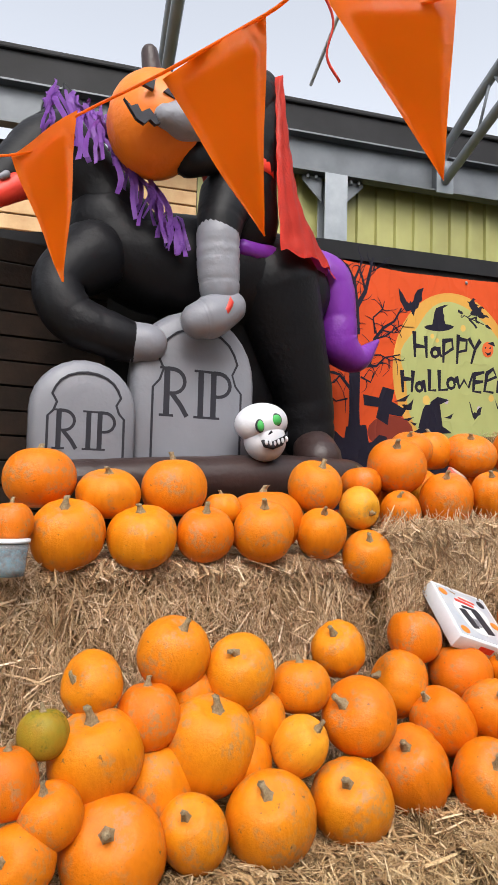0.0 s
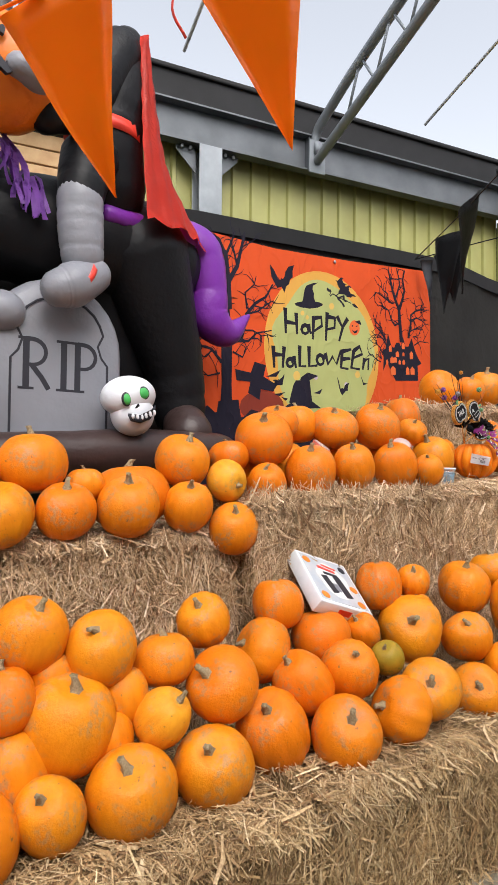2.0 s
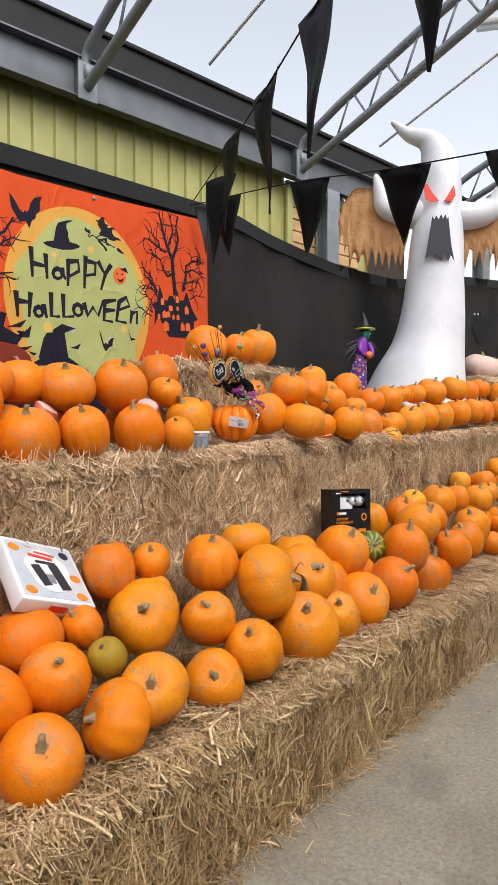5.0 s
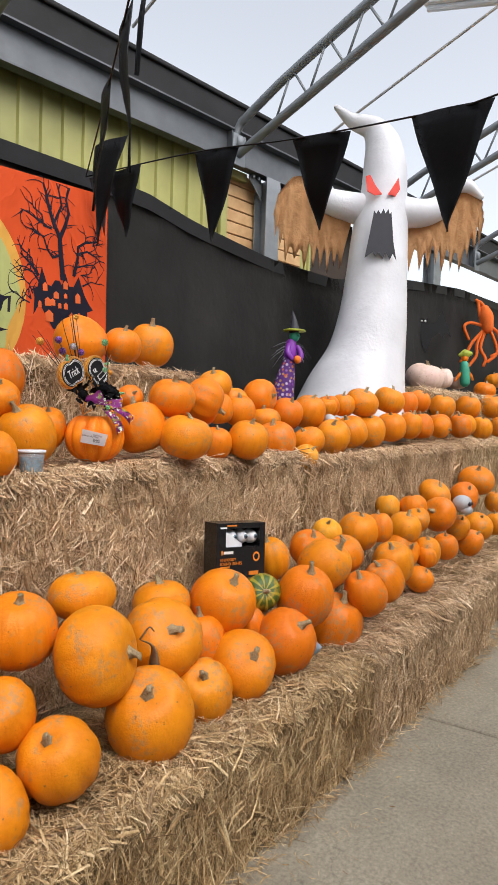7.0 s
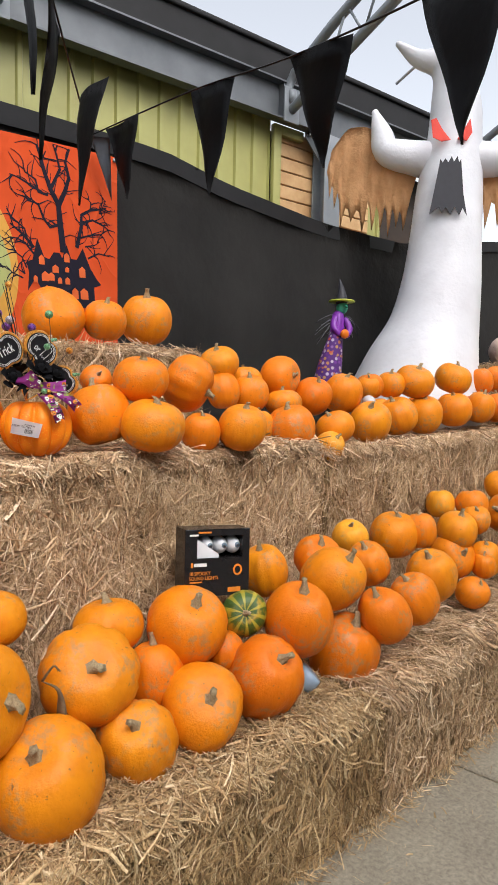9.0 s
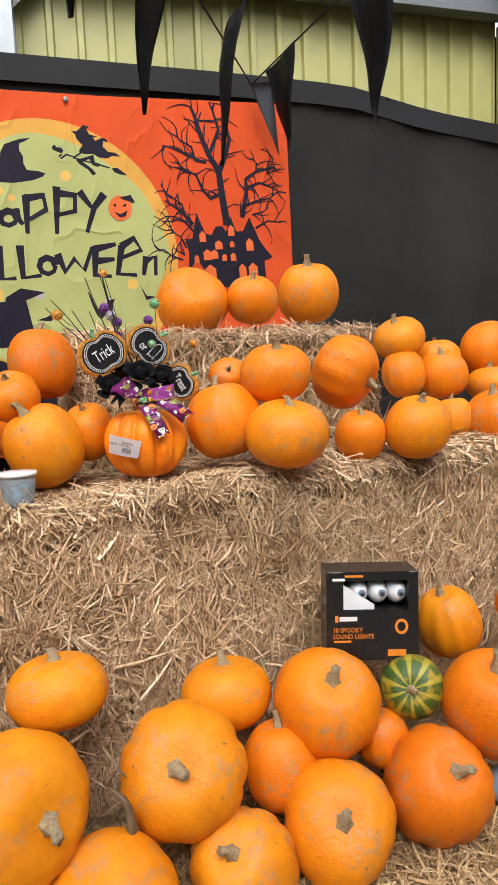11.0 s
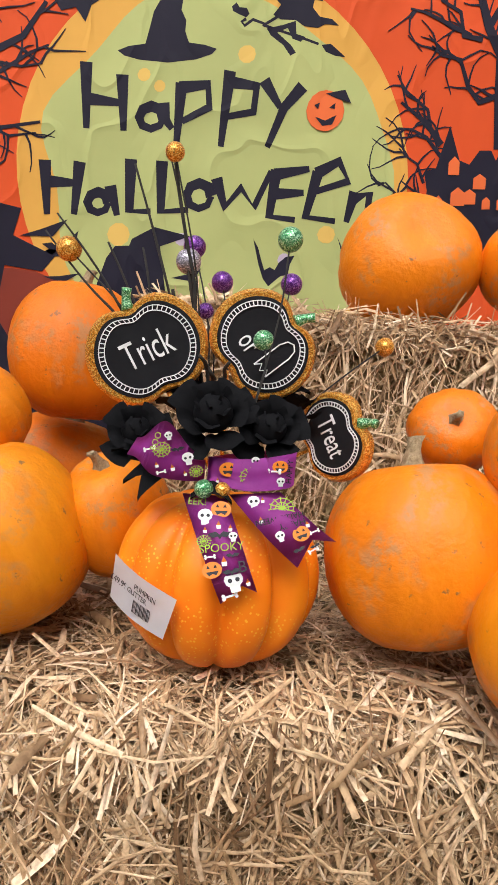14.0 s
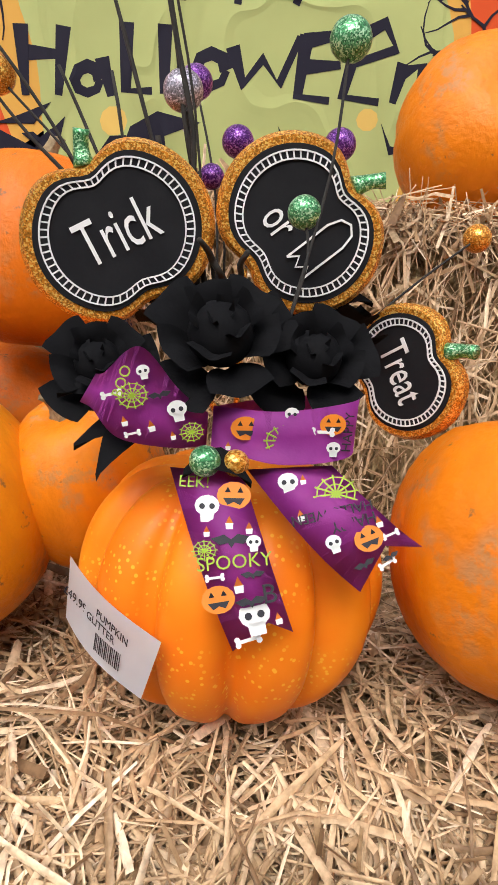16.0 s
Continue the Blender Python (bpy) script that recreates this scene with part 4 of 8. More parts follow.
for q in xs[::3]:
    y, z = along(PATH_XY, q) + 0.022, along(TOPS, q)
    for line, (dy, dz) in zip(lines, ((0, -0.11), (0, 0.004), (0.012, 0.004), (0.012, -0.11))):
        line.append(bm.verts.new((q, y + dy, z + dz)))
for k in range(4):
    a, b = lines[k], lines[(k + 1) % 4]
    for i in range(len(a) - 1):
        bm.faces.new((a[i], a[i + 1], b[i + 1], b[i]))
part("hem", bm, FASCIA, fence, smooth=False)
for x in (-3, -1, 1.0, 2.9, 5.2, 7.4, 9.3, 11.2, 13):
    bm = bmesh.new()
    y = along(PATH_XY, x) + 0.1
    box(bm, (x - 0.04, y, 0), (x + 0.04, y + 0.07, along(TOPS, x) - 0.03), 0.004)
    part("fence_post", bm, DARK_BOARD, fence, smooth=False)

# brown boards; the shade on them is put into this darkened colour
SHADED_BOARD = paint("shaded_old_board", (0.030, 0.019, 0.014), (0.016, 0.012, 0.010), 0.9, 6, bumps=0.4, dist=0.01, spec=0.15)
old_fence = thing("board_fence", "weathered fence boards coloured dark for the shade they stand in", "fence")
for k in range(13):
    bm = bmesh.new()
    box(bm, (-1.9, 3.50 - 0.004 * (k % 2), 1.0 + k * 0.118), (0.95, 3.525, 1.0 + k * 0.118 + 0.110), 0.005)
    part("board", bm, SHADED_BOARD, old_fence, smooth=False)
for x in (-1.5, -0.2, 0.85):
    bm = bmesh.new()
    box(bm, (x, 3.528, 0), (x + 0.09, 3.59, 2.52), 0.005)
    part("fence_post", bm, DARK_BOARD, old_fence, smooth=False)

# ---- banner ----
def fabric(name, c):
    m, nt, p = nodes_of(name)
    nt.links.new(ramp(nt, [(0.3, c), (0.75, tuple(k * 0.84 for k in c))], noise_of(nt, 3.0, 5)), p.inputs["Base Color"])
    p.inputs["Roughness"].default_value = 0.7
    p.inputs["Specular IOR Level"].default_value = 0.2
    tc = nt.nodes.new("ShaderNodeTexCoord")
    mp, n = nt.nodes.new("ShaderNodeMapping"), nt.nodes.new("ShaderNodeTexNoise")
    mp.inputs["Scale"].default_value, mp.inputs["Rotation"].default_value = (1.0, 1.0, 0.55), (0, radians(28), 0)
    nt.links.new(tc.outputs["Object"], mp.inputs[0])
    nt.links.new(mp.outputs[0], n.inputs["Vector"])
    n.inputs["Scale"].default_value, n.inputs["Detail"].default_value, n.inputs["Distortion"].default_value = 4.5, 2.0, 0.6
    creases = ramp(nt, [(0.38, (0, 0, 0)), (0.46, (0.55, 0.55, 0.55)), (0.50, (1, 1, 1)), (0.535, (0.5, 0.5, 0.5)), (0.66, (0.2, 0.2, 0.2))], n.outputs["Fac"])
    bump(nt, p, creases, 0.42, 0.013)
    return m


banner = thing("halloween_banner", "creased orange fabric banner printed with a moon and Halloween words", "banner")
BANNER_EDGE = [(2.30, 1.22), (4.60, 1.34), (4.575, 2.955), (3.6, 2.85), (2.9, 2.79), (2.315, 2.78)]
PRINT = Matrix.Translation((0, 3.4969, 0))
bm = bmesh.new()
sheet(bm, BANNER_EDGE, 0.004, Matrix.Translation((0, 3.4990, 0)), flush=True)
part("fabric", bm, fabric("banner_orange", (0.66, 0.082, 0.016)), banner, smooth=False)
bm = bmesh.new()
sheet(bm, [(3.375 + 0.565 * math.cos(a), 2.15 + 0.57 * math.sin(a)) for a in (2 * math.pi * i / 56 for i in range(56))], 0.0006, Matrix.Translation((0, 3.4982, 0)), flush=True)
part("moon_halo", bm, fabric("moon_amber", (0.68, 0.36, 0.07)), banner, smooth=False)
bm = bmesh.new()
sheet(bm, [(3.385 + (0.49 + 0.025 * math.sin(5 * a) + 0.015 * math.sin(9 * a + 1)) * math.cos(a), 2.12 + (0.53 + 0.02 * math.sin(4 * a)) * math.sin(a)) for a in (2 * math.pi * i / 64 for i in range(64))], 0.0006, Matrix.Translation((0, 3.4974, 0)), flush=True)
part("moon", bm, fabric("moon_green", (0.43, 0.46, 0.175)), banner, smooth=False)
INK = fabric("banner_ink", (0.013, 0.011, 0.024))
PRINTS = {"glow": fabric("printed_windows", (0.75, 0.15, 0.04)), "rust": fabric("printed_pumpkin", (0.22, 0.035, 0.02)), "lilac": fabric("printed_lilac", (0.50, 0.42, 0.52)), "amber": fabric("printed_amber", (0.72, 0.47, 0.12)), "ink": INK}


TWIGS = random.Random(23)


def printed(name, shapes=(), strokes=(), key="ink", lift=0.0, twiggy=False):
    """A printed figure on the banner: flat shapes, and strokes of (points, width, taper)."""
    bm = bmesh.new()
    at = PRINT @ Matrix.Translation((0, -lift, 0))
    for s in shapes:
        sheet(bm, s, 0.001, at)
    for pts, w, taper in strokes:
        stroke(bm, pts, w, at, 0, 0.001, taper)
        if twiggy:
            for (x0, z0), (x1, z1) in zip(pts, pts[1:]):
                for _ in range(2):
                    k = TWIGS.random()
                    x, z, a = x0 + (x1 - x0) * k, z0 + (z1 - z0) * k, math.atan2(z1 - z0, x1 - x0) + TWIGS.choice((-1, 1)) * TWIGS.uniform(0.5, 1.2)
                    line, step, bend = [(x, z)], TWIGS.uniform(0.014, 0.034), TWIGS.uniform(-0.35, 0.35)
                    for _ in range(4):
                        a += bend + TWIGS.uniform(-0.3, 0.3)
                        x, z = min(max(x + step * math.cos(a), 2.31), 4.56), min(z + step * math.sin(a), 2.9)
                        line.append((x, z))
                    stroke(bm, line, 0.007, at, 0, 0.001, 0.3)
    return part(name, bm, PRINTS[key], banner, smooth=False)


# HaPPY
printed('letter_h', strokes=[([(2.988, 2.410), (2.996, 2.238)], 0.034, 0.5), ([(3.087, 2.390), (3.098, 2.244)], 0.034, 0.5), ([(2.995, 2.316), (3.089, 2.316)], 0.034, 0.5)])
printed('letter_a', strokes=[([(3.207, 2.292), (3.196, 2.312), (3.172, 2.318), (3.148, 2.306), (3.139, 2.284), (3.149, 2.264), (3.173, 2.258), (3.197, 2.270), (3.207, 2.292)], 0.034, 0.5), ([(3.204, 2.331), (3.213, 2.287), (3.232, 2.265)], 0.034, 0.5)])
printed('letter_p', strokes=[([(3.251, 2.389), (3.247, 2.228)], 0.034, 0.5), ([(3.247, 2.376), (3.325, 2.394), (3.333, 2.335), (3.258, 2.288)], 0.034, 0.5)])
printed('letter_p', strokes=[([(3.384, 2.438), (3.373, 2.234)], 0.034, 0.5), ([(3.380, 2.409), (3.463, 2.407), (3.459, 2.338), (3.383, 2.316)], 0.034, 0.5)])
printed('letter_y', strokes=[([(3.483, 2.426), (3.535, 2.359)], 0.034, 0.5), ([(3.595, 2.424), (3.546, 2.360), (3.507, 2.248)], 0.034, 0.5)])
# HaLLOWEEn
printed('letter_h', strokes=[([(2.887, 2.142), (2.898, 1.997)], 0.034, 0.5), ([(2.982, 2.148), (2.972, 2.004)], 0.034, 0.5), ([(2.897, 2.086), (2.982, 2.090)], 0.034, 0.5)])
printed('letter_a', strokes=[([(3.067, 2.047), (3.058, 2.066), (3.037, 2.072), (3.017, 2.062), (3.008, 2.041), (3.017, 2.022), (3.038, 2.016), (3.059, 2.026), (3.067, 2.047)], 0.034, 0.5), ([(3.069, 2.093), (3.092, 2.014)], 0.034, 0.5)])
printed('letter_l', strokes=[([(3.123, 2.171), (3.126, 2.030), (3.186, 2.035)], 0.034, 0.5)])
printed('letter_l', strokes=[([(3.210, 2.176), (3.215, 2.038), (3.293, 2.051)], 0.034, 0.5)])
printed('letter_o', strokes=[([(3.357, 2.096), (3.346, 2.120), (3.320, 2.128), (3.295, 2.115), (3.286, 2.090), (3.297, 2.066), (3.322, 2.058), (3.347, 2.070), (3.357, 2.096)], 0.034, 0.5)])
printed('letter_w', strokes=[([(3.368, 2.147), (3.398, 2.071), (3.441, 2.129), (3.483, 2.079), (3.525, 2.184)], 0.034, 0.5)])
printed('letter_e', strokes=[([(3.540, 2.189), (3.530, 2.058), (3.607, 2.056)], 0.034, 0.5), ([(3.536, 2.176), (3.636, 2.203)], 0.034, 0.5), ([(3.538, 2.122), (3.626, 2.135)], 0.034, 0.5)])
printed('letter_e', strokes=[([(3.663, 2.198), (3.638, 2.068), (3.728, 2.065)], 0.034, 0.5), ([(3.659, 2.193), (3.724, 2.234), (3.756, 2.182), (3.648, 2.137)], 0.034, 0.5)])
printed('letter_n', strokes=[([(3.779, 2.154), (3.762, 2.066)], 0.034, 0.5), ([(3.775, 2.132), (3.825, 2.154), (3.822, 2.067)], 0.034, 0.5)])
# hat, bats and flying figure
printed('printed_figure', [[(3.071, 2.450), (3.100, 2.465), (3.145, 2.477), (3.154, 2.517), (3.163, 2.561), (3.178, 2.591), (3.209, 2.607), (3.245, 2.622), (3.289, 2.632), (3.269, 2.618), (3.241, 2.602), (3.238, 2.576), (3.253, 2.551), (3.252, 2.523), (3.264, 2.496), (3.309, 2.496), (3.342, 2.490), (3.330, 2.475), (3.286, 2.455), (3.209, 2.437), (3.130, 2.434), (3.090, 2.439)]], key='ink', lift=0.0)
printed('printed_figure', [[(2.850, 2.678), (2.888, 2.641), (2.925, 2.591), (2.944, 2.590), (2.950, 2.606), (2.961, 2.596), (2.976, 2.610), (2.987, 2.653), (3.013, 2.691), (3.066, 2.713), (3.051, 2.673), (3.052, 2.625), (3.029, 2.607), (3.020, 2.573), (2.996, 2.556), (2.981, 2.510), (2.954, 2.544), (2.916, 2.530), (2.888, 2.567), (2.864, 2.597)]], key='ink', lift=0.0)
printed('printed_figure', [[(3.465, 2.682), (3.490, 2.684), (3.521, 2.715), (3.548, 2.709), (3.532, 2.699), (3.546, 2.677), (3.582, 2.672), (3.559, 2.665), (3.572, 2.653), (3.598, 2.668), (3.619, 2.668), (3.631, 2.653), (3.607, 2.656), (3.603, 2.633), (3.626, 2.612), (3.661, 2.611), (3.682, 2.597), (3.644, 2.596), (3.623, 2.583), (3.584, 2.582), (3.558, 2.594), (3.515, 2.590), (3.493, 2.599), (3.513, 2.628), (3.500, 2.638), (3.487, 2.652), (3.482, 2.671)]], key='ink', lift=0.0)
printed('printed_figure', [[(3.478, 2.561), (3.526, 2.578), (3.558, 2.592), (3.563, 2.559), (3.590, 2.554), (3.577, 2.540), (3.553, 2.545), (3.537, 2.571), (3.508, 2.555), (3.550, 2.528), (3.566, 2.510), (3.551, 2.500), (3.528, 2.525), (3.491, 2.545)]], key='ink', lift=0.0)
printed('printed_figure', [[(3.376, 2.604), (3.388, 2.616), (3.397, 2.605), (3.417, 2.606), (3.426, 2.593), (3.418, 2.582), (3.397, 2.587), (3.380, 2.593)]], key='ink', lift=0.0)
printed('printed_figure', strokes=[([(3.418, 2.578), (3.406, 2.569), (3.415, 2.560), (3.429, 2.572), (3.437, 2.579), (3.473, 2.572), (3.539, 2.620)], 0.008, 0.9), ([(3.465, 2.569), (3.599, 2.547), (3.629, 2.541)], 0.007, 0.9)])
printed('printed_figure', [[(3.638, 2.540), (3.664, 2.546), (3.692, 2.529), (3.710, 2.517), (3.679, 2.517), (3.652, 2.524)]], key='ink', lift=0.0)
printed('printed_figure', [[(3.489, 1.989), (3.505, 1.967), (3.517, 1.933), (3.529, 1.904), (3.545, 1.914), (3.560, 1.907), (3.570, 1.929), (3.590, 1.948), (3.616, 1.954), (3.604, 1.927), (3.601, 1.897), (3.579, 1.891), (3.566, 1.879), (3.545, 1.858), (3.526, 1.880), (3.511, 1.916)]], key='ink', lift=0.0)
printed('printed_figure', [[(2.887, 1.915), (2.914, 1.921), (2.930, 1.910), (2.953, 1.930), (2.984, 1.943), (2.969, 1.919), (2.957, 1.904), (2.942, 1.895), (2.926, 1.902), (2.907, 1.902)]], key='ink', lift=0.0)
printed('printed_figure', [[(2.962, 1.809), (2.986, 1.805), (3.021, 1.801), (3.002, 1.785), (2.990, 1.791)]], key='ink', lift=0.0)
printed('printed_figure', [[(3.032, 1.773), (3.049, 1.832), (3.068, 1.894), (3.091, 1.929), (3.128, 1.934), (3.160, 1.920), (3.210, 1.885), (3.181, 1.887), (3.157, 1.891), (3.170, 1.840), (3.179, 1.793), (3.239, 1.744), (3.143, 1.759)]], key='ink', lift=0.0)
# castle
printed('printed_castle', [[(3.994, 2.082), (3.999, 2.182), (3.984, 2.235), (4.019, 2.249), (4.047, 2.372), (4.089, 2.279), (4.121, 2.271), (4.148, 2.314), (4.184, 2.318), (4.203, 2.291), (4.230, 2.371), (4.260, 2.297), (4.298, 2.301), (4.337, 2.372), (4.390, 2.265), (4.433, 2.212), (4.467, 2.181), (4.417, 2.160), (4.427, 2.039), (4.144, 2.016), (4.037, 2.152), (4.028, 2.140)]], key='ink', lift=0.0)
printed('printed_window', [[(4.058, 2.234), (4.056, 2.270), (4.072, 2.288), (4.089, 2.274), (4.092, 2.237)]], key='glow', lift=0.0022)
printed('printed_window', [[(4.076, 2.147), (4.074, 2.184), (4.094, 2.202), (4.117, 2.188), (4.120, 2.151)]], key='glow', lift=0.0022)
printed('printed_window', [[(4.115, 2.155), (4.113, 2.186), (4.131, 2.201), (4.152, 2.190), (4.154, 2.159)]], key='glow', lift=0.0022)
printed('printed_window', [[(4.141, 2.202), (4.139, 2.233), (4.157, 2.248), (4.178, 2.237), (4.180, 2.206)]], key='glow', lift=0.0022)
printed('printed_window', [[(4.215, 2.272), (4.212, 2.309), (4.228, 2.327), (4.247, 2.313), (4.249, 2.276)]], key='glow', lift=0.0022)
printed('printed_window', [[(4.316, 2.203), (4.312, 2.247), (4.331, 2.268), (4.353, 2.251), (4.356, 2.207)]], key='glow', lift=0.0022)
printed('printed_window', [[(4.326, 2.079), (4.322, 2.124), (4.346, 2.145), (4.373, 2.128), (4.377, 2.083)]], key='glow', lift=0.0022)
printed('printed_window', [[(4.270, 2.074), (4.267, 2.119), (4.285, 2.139), (4.307, 2.122), (4.311, 2.078)]], key='glow', lift=0.0022)
printed('printed_window', [[(4.224, 2.150), (4.222, 2.178), (4.236, 2.191), (4.252, 2.181), (4.254, 2.152)]], key='glow', lift=0.0022)
printed('printed_window', [[(4.177, 2.147), (4.175, 2.172), (4.187, 2.184), (4.200, 2.175), (4.202, 2.150)]], key='glow', lift=0.0022)
printed('printed_window', [[(4.083, 2.054), (4.079, 2.104), (4.107, 2.128), (4.138, 2.109), (4.141, 2.059)]], key='glow', lift=0.0022)
printed('printed_window', [[(4.027, 2.131), (4.025, 2.159), (4.036, 2.172), (4.049, 2.161), (4.051, 2.133)]], key='glow', lift=0.0022)
printed('printed_window', [[(4.222, 2.217), (4.220, 2.238), (4.232, 2.249), (4.245, 2.241), (4.246, 2.219)]], key='glow', lift=0.0022)
# right tree limbs
printed('printed_tree', twiggy=True, strokes=[([(4.211, 2.325), (4.189, 2.476), (4.177, 2.583), (4.128, 2.652), (4.088, 2.741), (4.063, 2.822), (4.041, 2.870)], 0.04, 0.35),
         ([(4.177, 2.573), (4.219, 2.665), (4.243, 2.743), (4.219, 2.825), (4.245, 2.903)], 0.03, 0.35),
         ([(4.128, 2.652), (4.186, 2.777), (4.161, 2.858), (4.141, 2.897)], 0.02, 0.35),
         ([(4.122, 2.662), (4.066, 2.780), (4.097, 2.848)], 0.018, 0.35),
         ([(4.189, 2.476), (4.126, 2.447), (4.087, 2.485), (4.053, 2.556), (3.998, 2.560), (3.962, 2.580)], 0.018, 0.35),
         ([(4.113, 2.618), (4.054, 2.620), (4.037, 2.681), (3.977, 2.704), (3.964, 2.733)], 0.016, 0.35),
         ([(4.077, 2.623), (4.005, 2.645), (3.933, 2.666), (3.887, 2.670)], 0.014, 0.35),
         ([(4.054, 2.550), (4.009, 2.572), (3.974, 2.577)], 0.01, 0.35),
         ([(4.297, 2.368), (4.327, 2.493), (4.327, 2.559), (4.387, 2.600), (4.449, 2.619), (4.499, 2.637)], 0.024, 0.35),
         ([(4.331, 2.516), (4.404, 2.547), (4.470, 2.533), (4.515, 2.516)], 0.016, 0.35),
         ([(4.313, 2.425), (4.386, 2.456), (4.462, 2.476), (4.515, 2.516)], 0.012, 0.35),
         ([(4.372, 2.320), (4.446, 2.362), (4.524, 2.359)], 0.012, 0.35),
         ([(4.354, 2.385), (4.417, 2.404), (4.453, 2.430)], 0.01, 0.35),
         ([(4.026, 2.316), (3.988, 2.355), (3.951, 2.383), (3.890, 2.418)], 0.02, 0.35),
         ([(3.988, 2.355), (3.973, 2.407), (3.900, 2.451), (3.870, 2.490)], 0.012, 0.35),
         ([(4.029, 2.283), (3.978, 2.332), (3.930, 2.348), (3.883, 2.343)], 0.012, 0.35),
         ([(3.986, 2.202), (3.959, 2.254), (3.923, 2.272), (3.898, 2.291)], 0.009, 0.35),
         ([(3.966, 2.145), (3.906, 2.162), (3.869, 2.191), (3.846, 2.178)], 0.009, 0.35),
         ([(3.976, 2.168), (3.940, 2.187), (3.915, 2.202)], 0.008, 0.35),
         ([(4.387, 2.594), (4.390, 2.645), (4.364, 2.663)], 0.01, 0.35),
         ([(4.451, 2.593), (4.477, 2.645), (4.495, 2.681)], 0.008, 0.35)])
# left tree, graves and ground
printed('printed_figure', [[(2.456, 1.586), (2.473, 1.855), (2.466, 2.122), (2.480, 2.324), (2.521, 2.364), (2.550, 2.131), (2.549, 1.860), (2.565, 1.588)]], key='ink', lift=0.0)
printed('printed_tree', twiggy=True, strokes=[([(2.520, 2.330), (2.513, 2.498), (2.491, 2.661), (2.435, 2.748), (2.360, 2.779)], 0.05, 0.35),
         ([(2.513, 2.498), (2.582, 2.612), (2.619, 2.757), (2.638, 2.837)], 0.035, 0.35),
         ([(2.491, 2.661), (2.534, 2.754), (2.564, 2.829)], 0.02, 0.35),
         ([(2.582, 2.612), (2.552, 2.708), (2.522, 2.768)], 0.018, 0.35),
         ([(2.619, 2.739), (2.700, 2.793), (2.767, 2.854)], 0.01, 0.35),
         ([(2.519, 2.431), (2.446, 2.485), (2.391, 2.573), (2.356, 2.631)], 0.02, 0.35),
         ([(2.446, 2.485), (2.389, 2.507), (2.345, 2.532)], 0.012, 0.35),
         ([(2.616, 2.139), (2.663, 2.318), (2.730, 2.397), (2.820, 2.454), (2.877, 2.547)], 0.03, 0.35),
         ([(2.663, 2.318), (2.750, 2.348), (2.841, 2.415), (2.887, 2.440)], 0.014, 0.35),
         ([(2.664, 2.352), (2.647, 2.453), (2.721, 2.518), (2.736, 2.574)], 0.014, 0.35),
         ([(2.729, 2.380), (2.817, 2.376), (2.872, 2.391)], 0.01, 0.35),
         ([(2.550, 2.131), (2.679, 2.146), (2.745, 2.207), (2.871, 2.240)], 0.02, 0.35),
         ([(2.556, 2.064), (2.633, 2.038), (2.664, 2.093)], 0.014, 0.35),
         ([(2.473, 1.989), (2.394, 2.064), (2.319, 2.073), (2.295, 2.118)], 0.022, 0.35),
         ([(2.394, 2.054), (2.354, 2.011), (2.299, 2.012)], 0.012, 0.35),
         ([(2.459, 1.921), (2.370, 1.897), (2.315, 1.936)], 0.012, 0.35),
         ([(2.552, 2.200), (2.711, 2.220), (2.789, 2.194), (2.861, 2.210)], 0.012, 0.35),
         ([(2.513, 2.481), (2.425, 2.415), (2.366, 2.379)], 0.01, 0.35),
         ([(2.470, 2.623), (2.413, 2.644), (2.362, 2.607)], 0.01, 0.35)])
printed('printed_figure', [[(2.681, 1.816), (2.700, 1.887), (2.587, 1.889), (2.577, 1.957), (2.702, 1.946), (2.731, 2.019), (2.827, 2.006), (2.807, 1.930), (2.924, 1.884), (2.890, 1.838), (2.786, 1.846), (2.775, 1.775)]], key='ink', lift=0.0)
printed('printed_figure', [[(2.277, 1.577), (2.324, 1.656), (2.440, 1.679), (2.450, 1.747), (2.604, 1.767), (2.640, 1.589)]], key='ink', lift=0.0)
printed('printed_figure', [[(2.877, 1.881), (2.914, 1.883), (2.987, 1.961), (2.971, 1.887)]], key='ink', lift=0.0)
printed('printed_figure', [[(2.956, 1.725), (3.078, 1.789), (3.138, 1.954), (3.200, 1.993), (3.303, 1.978), (3.219, 1.941), (3.245, 1.797), (3.333, 1.754)]], key='ink', lift=0.0)
printed('printed_figure', [[(3.811, 1.756), (3.953, 1.812), (4.085, 1.818), (3.983, 1.753)]], key='ink', lift=0.0)
printed('printed_figure', [[(2.825, 1.931), (2.880, 1.953), (2.955, 1.988), (2.916, 1.938)]], key='ink', lift=0.0)
printed('printed_figure', [[(2.894, 1.824), (2.941, 1.830), (2.998, 1.844), (2.949, 1.812)]], key='ink', lift=0.0)
printed('printed_figure', [[(3.257, 1.855), (3.300, 1.869), (3.343, 1.891), (3.320, 1.851)]], key='ink', lift=0.0)
printed('printed_figure', [[(3.741, 2.019), (3.770, 1.971), (3.819, 1.966), (3.769, 1.950)]], key='ink', lift=0.0)
foot = [(2.31 + 0.057 * k, 1.66 + 0.05 * math.sin(k * 1.1) + 0.03 * math.sin(k * 2.7)) for k in range(41)]
printed('printed_ground', [[(4.59, 1.35), (2.305, 1.235)] + foot], key='ink', lift=-0.0003)
